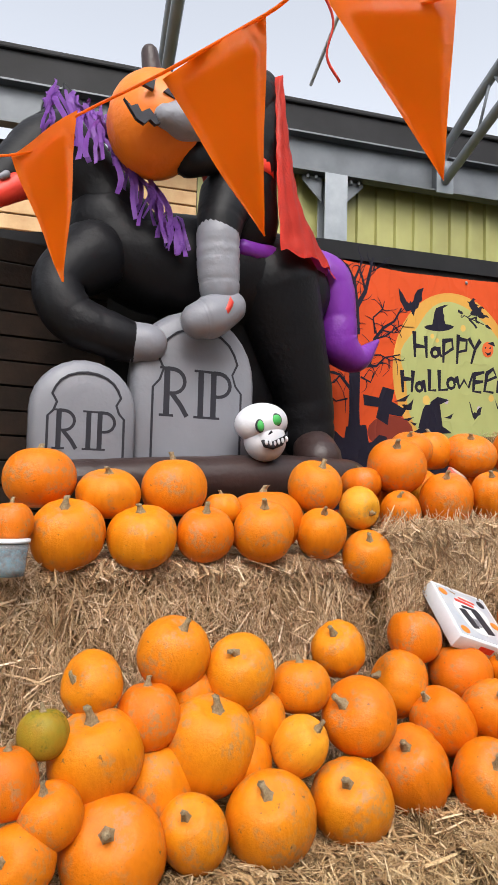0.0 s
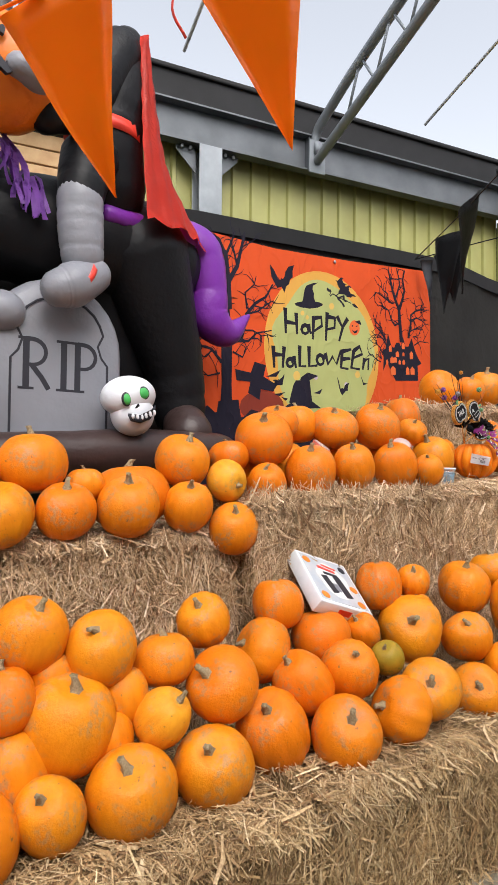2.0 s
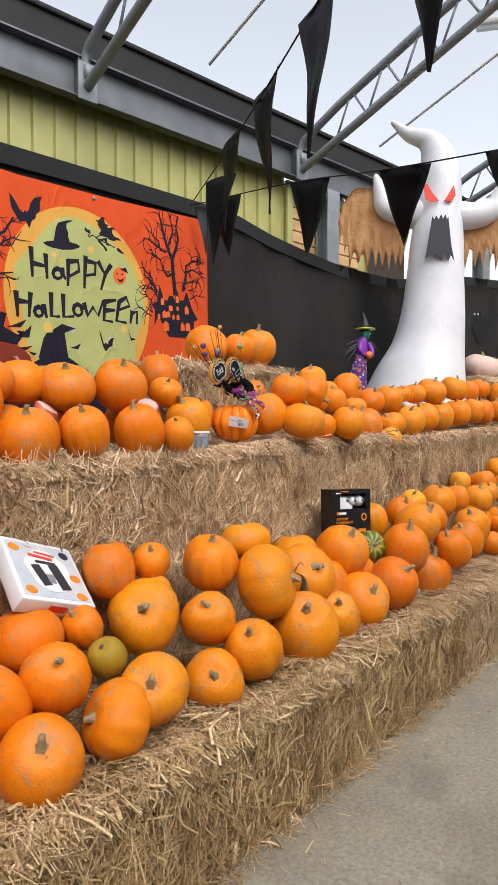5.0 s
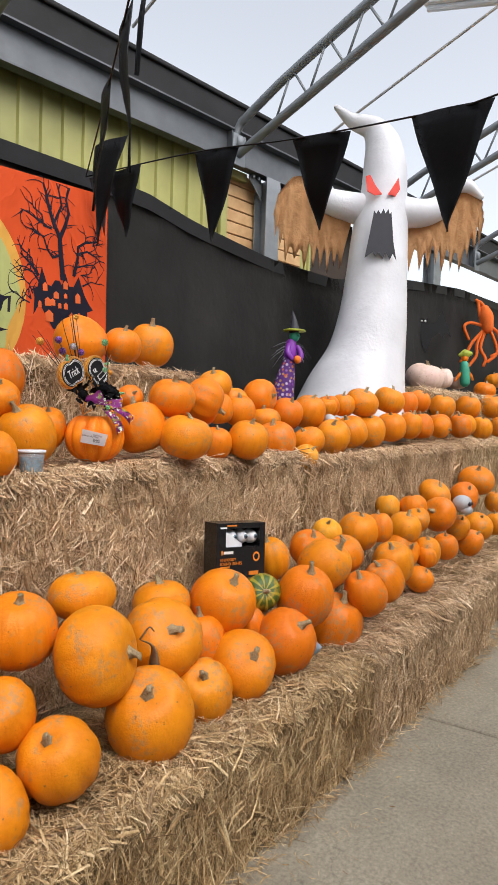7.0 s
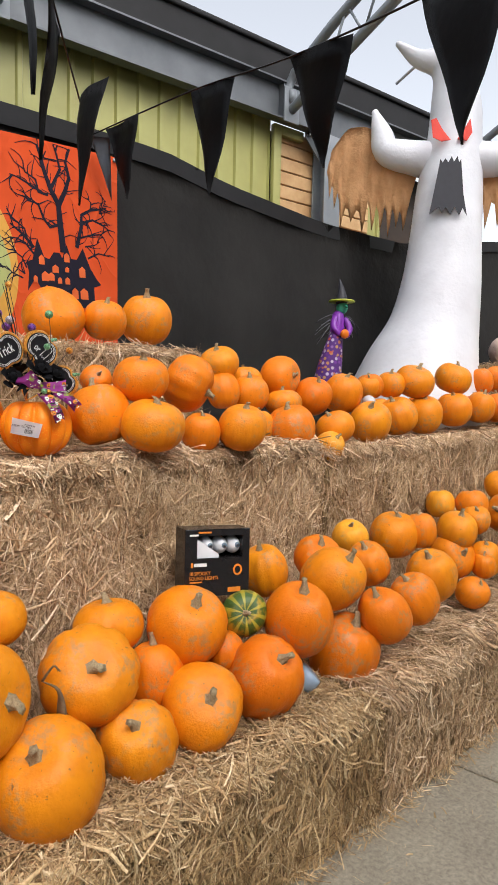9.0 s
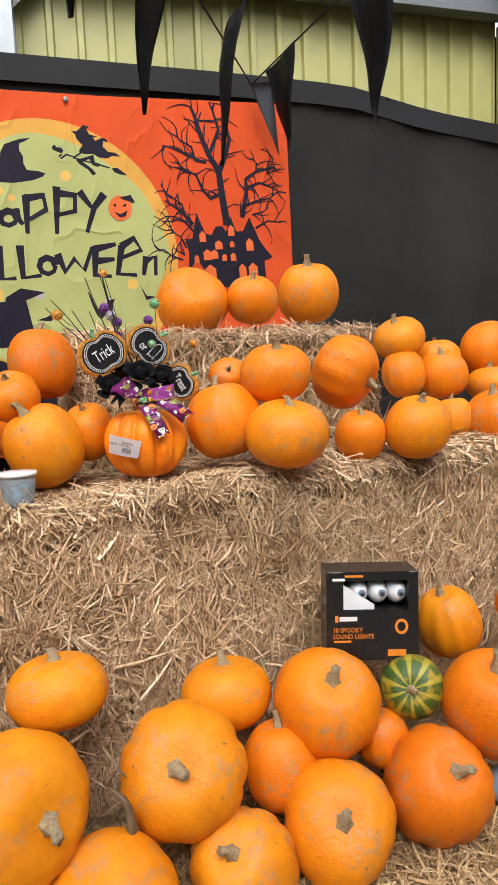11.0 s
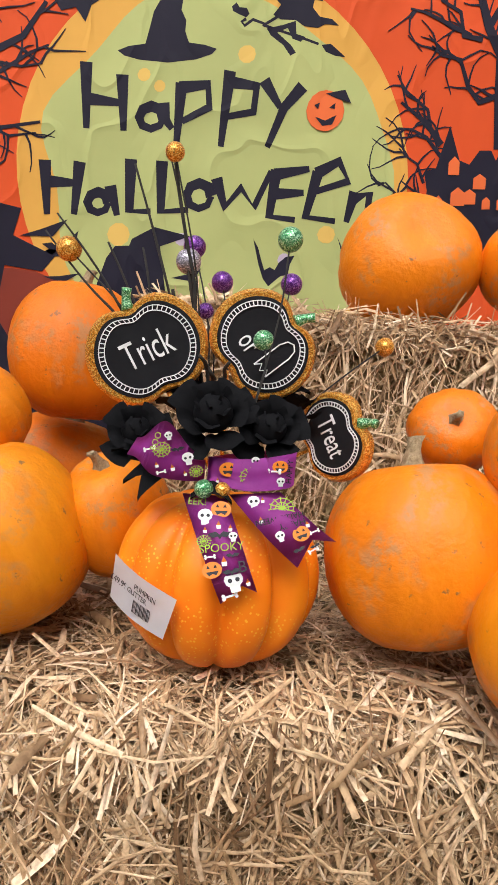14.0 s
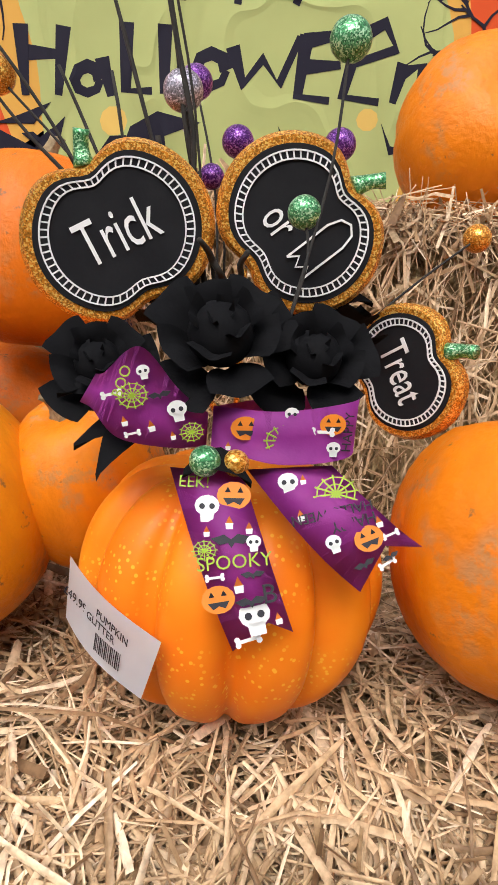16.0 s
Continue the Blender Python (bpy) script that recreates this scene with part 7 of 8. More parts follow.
def rose(c, r, facing, seed):
    """A fabric rose: petals wound round a bud."""
    rng = random.Random(seed)
    f = frame_at(c, (1, 0, 0), facing)
    bm = bmesh.new()
    ball(bm, f @ Vector((0, r * 0.08, 0)), r * 0.5, 0, 12, 8)
    for k in range(15):
        t = k / 14
        a0 = k * 2.4 + rng.uniform(-0.2, 0.2)
        rr, lean, hgt = r * (0.16 + 0.66 * t), -0.1 + 1.15 * t ** 1.3, r * (0.95 - 0.30 * t)
        span = 1.5 - 0.35 * t
        rows = []
        for j in range(6):
            v = j / 5
            row = []
            for i in range(8):
                s = i / 7 - 0.5
                a = a0 + s * span * (1 - 0.25 * (2 * v - 1) ** 2)
                rad = rr * (0.5 + 0.5 * v) + hgt * math.sin(lean) * v ** 1.6 * 0.7
                y = hgt * (math.cos(lean) * v + 0.05 * math.sin(9 * s + k)) - r * 0.25 - 0.12 * r * t
                if j == 5:
                    rad += r * 0.07
                    y -= r * 0.05 + r * 0.05 * math.cos(s * 6.28)
                row.append(bm.verts.new(f @ Vector((rad * math.cos(a), y, rad * math.sin(a)))))
            rows.append(row)
        for p, q in zip(rows, rows[1:]):
            for i in range(7):
                bm.faces.new((p[i], p[i + 1], q[i + 1], q[i]))
    return part("black_rose", bm, BLACK_PETAL, deco, "black fabric rose")


rose((3.327, 2.240, 1.600), 0.043, (0.05, -0.75, 0.65), 1)
rose((3.390, 2.252, 1.588), 0.038, (0.35, -0.75, 0.5), 2)
rose((3.247, 2.275, 1.572), 0.034, (-0.7, -0.6, 0.4), 3)
rose((3.31, 2.36, 1.60), 0.042, (-0.2, 0.3, 0.9), 4)
rose((3.42, 2.35, 1.60), 0.040, (0.5, 0.3, 0.8), 5)
for k, (a, b, w) in enumerate((((3.305, 2.25, 1.535), (3.238, 2.232, 1.522), 0.013), ((3.29, 2.25, 1.54), (3.222, 2.26, 1.550), 0.013), ((3.308, 2.206, 1.516), (3.350, 2.199, 1.514), 0.010),
                               ((3.40, 2.335, 1.605), (3.452, 2.345, 1.622), 0.011), ((3.39, 2.335, 1.60), (3.455, 2.35, 1.608), 0.010), ((3.28, 2.24, 1.53), (3.255, 2.215, 1.508), 0.012))):
    bm = bmesh.new()
    a, b = Vector(a), Vector(b)
    side = (b - a).cross(Vector((0, -0.6, 0.8))).normalized()
    row = []
    for j in range(7):
        t = j / 6
        p = a.lerp(b, t) + Vector((0, 0, 0.012 * math.sin(math.pi * t)))
        h = w * math.sin(math.pi * min(0.97, t * 0.9 + 0.1)) * 0.9
        row.append((bm.verts.new(p - side * h + Vector((0, 0, 0.004))), bm.verts.new(p), bm.verts.new(p + side * h + Vector((0, 0, 0.004)))))
    for p, q in zip(row, row[1:]):
        for i in range(2):
            bm.faces.new((p[i], p[i + 1], q[i + 1], q[i]))
    part("black_leaf", bm, BLACK_PETAL, deco, "black fabric leaf")


def strip(name, left, right, label=""):
    """A band of ribbon between two edge lines."""
    bm = bmesh.new()
    a, b = curve_points(left, 8), curve_points(right, 8)
    va, vm, vb = ([bm.verts.new(p) for p in line] for line in (a, [(np.array(p) + np.array(q)) / 2 for p, q in zip(a, b)], b))
    for i in range(len(a) - 1):
        bm.faces.new((va[i], vm[i], vm[i + 1], va[i + 1]))
        bm.faces.new((vm[i], vb[i], vb[i + 1], vm[i + 1]))
    bmesh.ops.solidify(bm, geom=bm.faces[:], thickness=0.0006)
    return part(name, bm, RIBBON, deco, label)


def tail(top_l, top_r, low_l, low_r, notch, out):
    """A hanging ribbon end with a swallow-tail, lying over the pumpkin."""
    tl, tr, ll, lr, nt_ = (Vector(p) for p in (top_l, top_r, low_l, low_r, notch))
    bm = bmesh.new()
    n = 10
    rows = []
    for j in range(n + 1):
        t = j / n
        bulge = Vector((0, out * math.sin(math.pi * t) , 0))
        l, r, m = tl.lerp(ll, t) + bulge, tr.lerp(lr, t) + bulge, tl.lerp(tr, 0.5).lerp(nt_, t) + bulge
        rows.append([bm.verts.new(p) for p in (l, m, r)])
    for a, b in zip(rows, rows[1:]):
        for i in range(2):
            bm.faces.new((a[i], a[i + 1], b[i + 1], b[i]))
    bmesh.ops.solidify(bm, geom=bm.faces[:], thickness=0.0006)
    ob = part("ribbon_tail", bm, RIBBON, deco, "purple printed ribbon end cut to a swallow-tail")

    def at(s, t):
        bulge = Vector((0, out * math.sin(math.pi * t), 0))
        o = tl.lerp(ll, t).lerp(tr.lerp(lr, t), s) + bulge
        x = (tr.lerp(lr, t) - tl.lerp(ll, t)).normalized()
        y = ((tl.lerp(ll, t - 0.05) + tr.lerp(lr, t - 0.05)) - (tl.lerp(ll, t + 0.05) + tr.lerp(lr, t + 0.05))).normalized()
        d = frame_at(o, x, y)
        return d @ Matrix.Translation((0, 0, 0.0036))
    return ob, at


def motif(parent, m, kind, s):
    """A small printed picture: skull, pumpkin, bone, web, corn or bat."""
    def blob(pts, material, z=0.0, name=kind):
        bm = bmesh.new()
        slab(bm, [m @ Vector((x * s, y * s, z)) for x, y in pts], 0, 0.0003)
        part(name, bm, material, parent, smooth=False)

    def disc(cx, cy, rx, ry, n=12):
        return [(cx + rx * math.cos(2 * math.pi * i / n), cy + ry * math.sin(2 * math.pi * i / n)) for i in range(n)]
    if kind == "printed_skull":
        blob(disc(0, 0.15, 0.5, 0.42) , INK_WHITE)
        blob([(-0.25, -0.5), (0.25, -0.5), (0.28, -0.1), (-0.28, -0.1)], INK_WHITE)
        blob(disc(-0.2, 0.12, 0.12, 0.12, 8), INK_BLACK, 0.0006)
        blob(disc(0.2, 0.12, 0.12, 0.12, 8), INK_BLACK, 0.0006)
    elif kind == "printed_pumpkin":
        blob(disc(0, 0, 0.55, 0.45, 14), INK_ORANGE)
        blob([(-0.3, 0.1), (-0.1, 0.1), (-0.2, 0.28)], INK_BLACK, 0.0006)
        blob([(0.1, 0.1), (0.3, 0.1), (0.2, 0.28)], INK_BLACK, 0.0006)
        blob([(-0.35, -0.08), (0.35, -0.08), (0.2, -0.3), (0, -0.2), (-0.2, -0.3)], INK_BLACK, 0.0006)
    elif kind == "printed_bone":
        blob([(-0.5, -0.08), (0.5, -0.08), (0.5, 0.08), (-0.5, 0.08)], INK_WHITE)
        for x, y in ((-0.5, 0.12), (-0.5, -0.12), (0.5, 0.12), (0.5, -0.12)):
            blob(disc(x, y, 0.14, 0.14, 8), INK_WHITE, 0.0003)
    elif kind == "printed_corn":
        blob([(-0.2, -0.35), (0.2, -0.35), (0.24, 0.0), (-0.24, 0.0)], INK_WHITE)
        blob([(-0.22, 0.0), (0.22, 0.0), (0.0, 0.45)], INK_ORANGE, 0.0003)
    elif kind == "printed_bat":
        blob([(-0.6, 0.1), (-0.2, 0.2), (0, 0.05), (0.2, 0.2), (0.6, 0.1), (0.35, -0.1), (0.1, -0.05), (0, -0.2), (-0.1, -0.05), (-0.35, -0.1)], INK_BLACK)
    elif kind == "printed_web":
        for k in range(6):
            a = math.pi * k / 6
            c, d = math.cos(a) * 0.55, math.sin(a) * 0.45
            e, g = -math.sin(a) * 0.02, math.cos(a) * 0.02
            blob([(-c - e, -d - g), (c - e, d - g), (c + e, d + g), (-c + e, -d + g)], INK_LIME)
        for r in (0.25, 0.45):
            for k in range(12):
                a, b = 2 * math.pi * k / 12, 2 * math.pi * (k + 1) / 12
                blob([(math.cos(a) * r, math.sin(a) * r * 0.85), (math.cos(b) * r, math.sin(b) * r * 0.85), (math.cos(b) * (r + 0.035), math.sin(b) * (r + 0.035) * 0.85), (math.cos(a) * (r + 0.035), math.sin(a) * (r + 0.035) * 0.85)], INK_LIME)


ob, at = tail((3.300, 2.215, 1.520), (3.345, 2.212, 1.520), (3.344, 2.170, 1.420), (3.380, 2.172, 1.433), (3.364, 2.170, 1.440), -0.018)
for kind, s, t, k in (("printed_skull", 0.35, 0.20, 0.015), ("printed_pumpkin", 0.78, 0.13, 0.019), ("printed_corn", 0.6, 0.27, 0.010), ("printed_bat", 0.55, 0.36, 0.02), ("printed_pumpkin", 0.10, 0.66, 0.018),
                      ("printed_corn", 0.45, 0.60, 0.012), ("printed_skull", 0.52, 0.82, 0.019), ("printed_bat", 0.55, 0.71, 0.016), ("printed_bone", 0.3, 0.95, 0.013), ("printed_corn", 0.85, 0.86, 0.009), ("printed_web", 0.14, 0.40, 0.014), ("printed_corn", 0.85, 0.30, 0.009), ("printed_skull", 0.85, 0.38, 0.009), ("printed_bone", 0.16, 0.54, 0.009), ("printed_corn", 0.25, 0.31, 0.008), ("printed_bat", 0.7, 0.55, 0.012)):
    motif(ob, at(s, t), kind, k)
lettering("printed_word", "SPOOKY", 0.0115, at(0.5, 0.47), INK_LIME, ob, 0.0002)
lettering("printed_word", "EEK!", 0.010, at(0.28, 0.07), INK_LIME, ob, 0.0002)
lettering("printed_word", "B", 0.016, at(0.84, 0.68), INK_BLACK, ob, 0.0002)
ob, at = tail((3.348, 2.212, 1.522), (3.402, 2.214, 1.527), (3.420, 2.178, 1.458), (3.462, 2.195, 1.482), (3.434, 2.185, 1.486), -0.022)
for kind, s, t, k in (("printed_skull", 0.30, 0.12, 0.013), ("printed_web", 0.72, 0.22, 0.026), ("printed_pumpkin", 0.60, 0.60, 0.017), ("printed_bone", 0.84, 0.64, 0.009), ("printed_corn", 0.15, 0.32, 0.009), ("printed_bat", 0.60, 0.86, 0.010), ("printed_bat", 0.3, 0.8, 0.012), ("printed_corn", 0.86, 0.50, 0.009), ("printed_skull", 0.22, 0.55, 0.010), ("printed_bone", 0.5, 0.9, 0.010), ("printed_corn", 0.5, 0.10, 0.008)):
    motif(ob, at(s, t), kind, k)
lettering("printed_word", "HAPPY", 0.0095, at(0.62, 0.44) @ pose(0, 0, 0, 0, 0, 180), INK_BLACK, ob, 0.0002)
lettering("printed_word", "HALLOWEEN", 0.0085, at(0.5, 0.34) @ pose(0, 0, 0, 0, 0, 180), INK_BLACK, ob, 0.0002)
# bow loops
loop = strip("ribbon_loop", [(3.325, 2.228, 1.558), (3.365, 2.208, 1.561), (3.408, 2.214, 1.568), (3.416, 2.24, 1.568), (3.37, 2.26, 1.560), (3.33, 2.245, 1.555)],
             [(3.325, 2.226, 1.532), (3.365, 2.206, 1.528), (3.408, 2.212, 1.532), (3.416, 2.24, 1.534), (3.37, 2.26, 1.535), (3.33, 2.245, 1.538)], "purple printed ribbon loop")
for kind, x, z, k in (("printed_pumpkin", 3.345, 1.548, 0.017), ("printed_web", 3.368, 1.543, 0.022), ("printed_bone", 3.392, 1.550, 0.012), ("printed_pumpkin", 3.398, 1.555, 0.015), ("printed_skull", 3.372, 1.559, 0.009), ("printed_corn", 3.357, 1.536, 0.008), ("printed_bat", 3.383, 1.536, 0.013), ("printed_corn", 3.335, 1.536, 0.007), ("printed_skull", 3.400, 1.539, 0.009)):
    motif(loop, frame_at((x, 2.2075 if x > 3.36 else 2.2135, z), (1, -0.02, 0.05), (0, 0, 1)) , kind, k)
lettering("printed_word", "HAPPY", 0.0085, frame_at((3.409, 2.2105, 1.550), (0, 0, 1), (-1, 0, 0)), INK_BLACK, loop, 0.0002)
loop = strip("ribbon_loop", [(3.322, 2.228, 1.553), (3.303, 2.212, 1.570), (3.279, 2.212, 1.594), (3.258, 2.222, 1.576), (3.252, 2.25, 1.568), (3.30, 2.25, 1.550)],
             [(3.322, 2.226, 1.532), (3.300, 2.206, 1.535), (3.268, 2.208, 1.539), (3.251, 2.220, 1.553), (3.242, 2.25, 1.550), (3.30, 2.25, 1.538)], "purple printed ribbon loop")
for kind, x, z, k in (("printed_web", 3.276, 1.566, 0.018), ("printed_skull", 3.303, 1.558, 0.012), ("printed_corn", 3.288, 1.548, 0.009), ("printed_bone", 3.264, 1.566, 0.010), ("printed_web", 3.312, 1.546, 0.014), ("printed_bat", 3.292, 1.567, 0.012), ("printed_corn", 3.272, 1.550, 0.008), ("printed_skull", 3.282, 1.580, 0.008), ("printed_corn", 3.301, 1.543, 0.007), ("printed_bone", 3.277, 1.543, 0.008)):
    motif(loop, frame_at((x, 2.2045, z), (1, -0.05, 0.3), (0, 0, 1)), kind, k)
lettering("printed_word", "BOO", 0.009, frame_at((3.270, 2.2035, 1.574), (0.3, 0, 1), (-1, 0, 0)), INK_LIME, loop, 0.0002)
# glitter balls on wires
for c, r, mat, foot in (((3.405, 2.315, 1.799), 0.0145, GLITTER_GREEN, (3.37, 2.26, 1.60)), ((3.300, 2.476, 1.803), 0.0155, GLITTER_PURPLE, (3.33, 2.37, 1.58)), ((3.292, 2.376, 1.771), 0.0155, GLITTER_SILVER, (3.31, 2.35, 1.58)),
                        ((3.343, 2.500, 1.762), 0.0155, GLITTER_PURPLE, (3.35, 2.38, 1.58)), ((3.442, 2.495, 1.768), 0.0155, GLITTER_PURPLE, (3.38, 2.38, 1.58)), ((3.145, 2.404, 1.775), 0.0155, GLITTER_ORANGE, (3.29, 2.34, 1.60)),
                        ((3.380, 2.285, 1.683), 0.0115, GLITTER_GREEN, (3.37, 2.26, 1.60)), ((3.575, 2.45, 1.690), 0.0135, GLITTER_ORANGE, (3.42, 2.35, 1.58)), ((3.268, 2.34, 1.885), 0.011, GLITTER_ORANGE, (3.32, 2.36, 1.60)),
                        ((3.318, 2.40, 1.715), 0.0105, GLITTER_PURPLE, (3.33, 2.37, 1.58)), ((3.321, 2.205, 1.528), 0.0098, GLITTER_GREEN, None), ((3.340, 2.208, 1.527), 0.0085, GLITTER_ORANGE, None)):
    bm = bmesh.new()
    ball(bm, c, r, 0, 22, 14)
    b = part("glitter_ball", bm, mat, deco, "glitter-covered ball")
    if foot:
        bm = bmesh.new()
        m_ = tuple((p + q) / 2 + d for p, q, d in zip(c, foot, (0.008, 0.0, 0.01)))
        tube(bm, [foot, m_, c], [0.0011] * 3, 5, 4)
        part("wire", bm, TWIG, b)
rng = random.Random(8)
for foot, tip, r in (((3.33, 2.36, 1.58), (3.265, 2.36, 1.90), 0.0042), ((3.32, 2.36, 1.58), (3.222, 2.37, 1.875), 0.003), ((3.31, 2.36, 1.59), (3.13, 2.40, 1.815), 0.0028), ((3.30, 2.36, 1.60), (3.115, 2.41, 1.795), 0.003), ((3.30, 2.36, 1.6), (3.190, 2.42, 1.790), 0.003),
                     ((3.32, 2.36, 1.60), (3.292, 2.375, 1.76), 0.004), ((3.28, 2.35, 1.62), (3.235, 2.40, 1.785), 0.0028), ((3.34, 2.34, 1.62), (3.31, 2.29, 1.66), 0.0045), ((3.33, 2.36, 1.60), (3.345, 2.30, 1.655), 0.005), ((3.31, 2.36, 1.64), (3.275, 2.36, 1.735), 0.0055), ((3.33, 2.36, 1.60), (3.262, 2.37, 1.89), 0.0026)):
    bm = bmesh.new()
    n = 6
    pts = [Vector(foot).lerp(Vector(tip), k / n) + Vector((rng.uniform(-1, 1), rng.uniform(-1, 1), 0)) * 0.004 * (0 < k < n) for k in range(n + 1)]
    tube(bm, pts, [r * 0.7 * (1.1 - 0.5 * k / n) * rng.uniform(0.8, 1.15) for k in range(n + 1)], 7, 3)
    part("twig", bm, TWIG, deco, "bent black twig")
# price tag
tagcard = bmesh.new()
P00, P10, P11, P01 = Vector((3.232, 2.258, 1.388)), Vector((3.291, 2.189, 1.373)), Vector((3.302, 2.182, 1.419)), Vector((3.236, 2.252, 1.440))
rows = []
for j in range(7):
    row = []
    for i in range(9):
        p = P00.lerp(P10, i / 8).lerp(P01.lerp(P11, i / 8), j / 6)
        d = Vector((p.x - DC.x, p.y - DC.y, 0)).normalized()
        row.append(tagcard.verts.new(p + d * (0.003 + 0.006 * math.sin(math.pi * i / 8))))
    rows.append(row)
for a, b in zip(rows, rows[1:]):
    for i in range(8):
        tagcard.faces.new((a[i], a[i + 1], b[i + 1], b[i]))
bmesh.ops.solidify(tagcard, geom=tagcard.faces[:], thickness=0.0005)
tag_ob = part("price_tag", tagcard, CARD, deco, "white paper price tag with a barcode", smooth=False)
tx, ty = (P10 - P00).normalized(), (P01 - P00).normalized()
out = Vector((-0.75, -0.66, 0))


def on_tag(s, t):
    p = P00.lerp(P10, s).lerp(P01.lerp(P11, s), t)
    return frame_at(p + Vector((p.x - DC.x, p.y - DC.y, 0)).normalized() * (0.0045 + 0.006 * math.sin(math.pi * s)), P10 - P00 + (P11 - P01), P01 - P00)


lettering("tag_text", "£49.99", 0.0105, on_tag(0.18, 0.55), INK_BLACK, tag_ob, 0.0001)
lettering("tag_text", "PUMPKIN", 0.0085, on_tag(0.62, 0.72), INK_BLACK, tag_ob, 0.0001)
lettering("tag_text", "GLITTER", 0.0085, on_tag(0.52, 0.58), INK_BLACK, tag_ob, 0.0001)
for i in range(15):
    bm = bmesh.new()
    m_ = on_tag(0.50 + i * 0.018, 0.32)
    box(bm, (-0.0004, -0.007, 0), (0.0002 + 0.0005 * (i % 3 == 0), 0.007, 0.0003))
    bmesh.ops.transform(bm, matrix=m_, verts=bm.verts)
    part("barcode_bar", bm, INK_BLACK, tag_ob, smooth=False)


# ---- boxes and small goods among the pumpkins ----
gift = thing("gift_box", "white picture-printed cardboard box lying tilted on the pumpkins", "box", m=frame_at((2.065, 2.13, 0.905), (0.945, -0.05, -0.32), (0.231, 0.796, 0.557)))
GW, GH, GD = 0.145, 0.150, 0.062
bm = bmesh.new()
box(bm, (-GW, -GH * 0.95, -GD), (GW, GH * 0.95, 0), 0.004)
part("carton", bm, CARD, gift)
bm = bmesh.new()
box(bm, (-GW * 0.9, -GH * 0.84, 0), (GW * 0.9, GH * 0.84, 0.0015))
part("picture_panel", bm, paint("grey_blue_print", (0.45, 0.50, 0.58), (0.60, 0.60, 0.62), 0.35, 14, bumps=0), gift, smooth=False)
bm = bmesh.new()
sheet(bm, [(0.085 * math.cos(a) * (1 + 0.06 * math.sin(5 * a)), 0.1 * math.sin(a)) for a in (2 * math.pi * i / 32 for i in range(32))], 0.001, Matrix(((1, 0, 0, 0), (0, 0, 1, 0), (0, -1, 0, 0.003), (0, 0, 0, 1))))
part("white_blaze", bm, INK_WHITE, gift, smooth=False)
for x0, y0, x1, y1, mat, turn in ((-0.055, -0.075, -0.02, 0.02, INK_BLACK, 14), (0.015, -0.085, 0.055, 0.03, INK_BLACK, 10), (-0.018, -0.06, 0.012, -0.02, GREY_NYLON, 0), (-0.06, 0.055, 0.035, 0.068, RED_NYLON, -6), (-0.03, 0.075, 0.05, 0.084, RED_NYLON, -6), (-0.04, 0.03, 0.04, 0.042, INK_BLACK, 0)):
    bm = bmesh.new()
    box(bm, (x0, y0, 0.003), (x1, y1, 0.0052))
    bmesh.ops.rotate(bm, verts=bm.verts, cent=((x0 + x1) / 2, (y0 + y1) / 2, 0), matrix=Matrix.Rotation(radians(turn), 3, 'Z'))
    part("printed_bar", bm, mat, gift, smooth=False)
for x, y in ((-0.105, 0.095), (-0.1, -0.1), (0.105, -0.02), (0.1, -0.105)):
    bm = bmesh.new()
    ball(bm, (x, y, 0.002), (0.022, 0.019, 0.002), 0, 16, 8)
    part("printed_pumpkin", bm, INK_ORANGE, gift)
bm = bmesh.new()
ball(bm, (0.098, 0.092, 0.002), (0.02, 0.02, 0.002), 0, 16, 8)
part("printed_roundel", bm, INK_BLACK, gift)
bm = bmesh.new()
box(bm, (-0.03, -GH * 0.95 - 0.001, -0.045), (0.04, -GH * 0.95 + 0.002, -0.018), 0.0)
part("printed_badge", bm, RED_NYLON, gift, smooth=False)

BLACK_CARD = paint("black_gloss_card", (0.012, 0.012, 0.013), (0.018, 0.015, 0.015), 0.25, 10, bumps=0.05)
X = Vector((0.902, -0.43, -0.03))
light_box = thing("string_light_box", "black glossy carton of eyeball string lights with a clear window", "box", m=frame_at((3.700, 1.915, 0.806), X, (0.0, 0.08, 1.0)) @ Matrix.Diagonal((0.83, 0.97, 1.35, 1.0)))
BW, BH, BD = 0.302, 0.25, 0.085
bm = bmesh.new()
box(bm, (0, 0, -BD), (0.056, BH, 0), 0.002)
box(bm, (0.268, 0, -BD), (BW, BH, 0), 0.002)
box(bm, (0.055, 0, -BD), (0.269, 0.140, -0.0003))
box(bm, (0.055, 0.225, -BD), (0.269, BH, -0.0003))
box(bm, (0.055, 0.139, -BD), (0.269, 0.226, -BD + 0.004))
part("carton", bm, BLACK_CARD, light_box, smooth=False)
bm = bmesh.new()
slab(bm, [(0.057, 0.142, -0.006), (0.158, 0.142, -0.006), (0.158, 0.156, -0.006), (0.057, 0.212, -0.006)], 0, 0.001)
part("window_insert", bm, CARD, light_box, smooth=False)
for i, x in enumerate((0.112, 0.178, 0.240)):
    bm = bmesh.new()
    ball(bm, (x, 0.184, -0.040), 0.034, 0, 22, 16)
    e = part("eyeball", bm, CARD, light_box)
    bm = bmesh.new()
    ball(bm, (x + 0.006, 0.186, -0.0085), (0.013, 0.011, 0.005), 0, 18, 10)
    part("iris", bm, plain("blue_grey_iris", (0.12, 0.18, 0.24)), e)
    bm = bmesh.new()
    ball(bm, (x + 0.006, 0.186, -0.0045), (0.006, 0.005, 0.003), 0, 14, 8)
    part("pupil", bm, INK_BLACK, e)
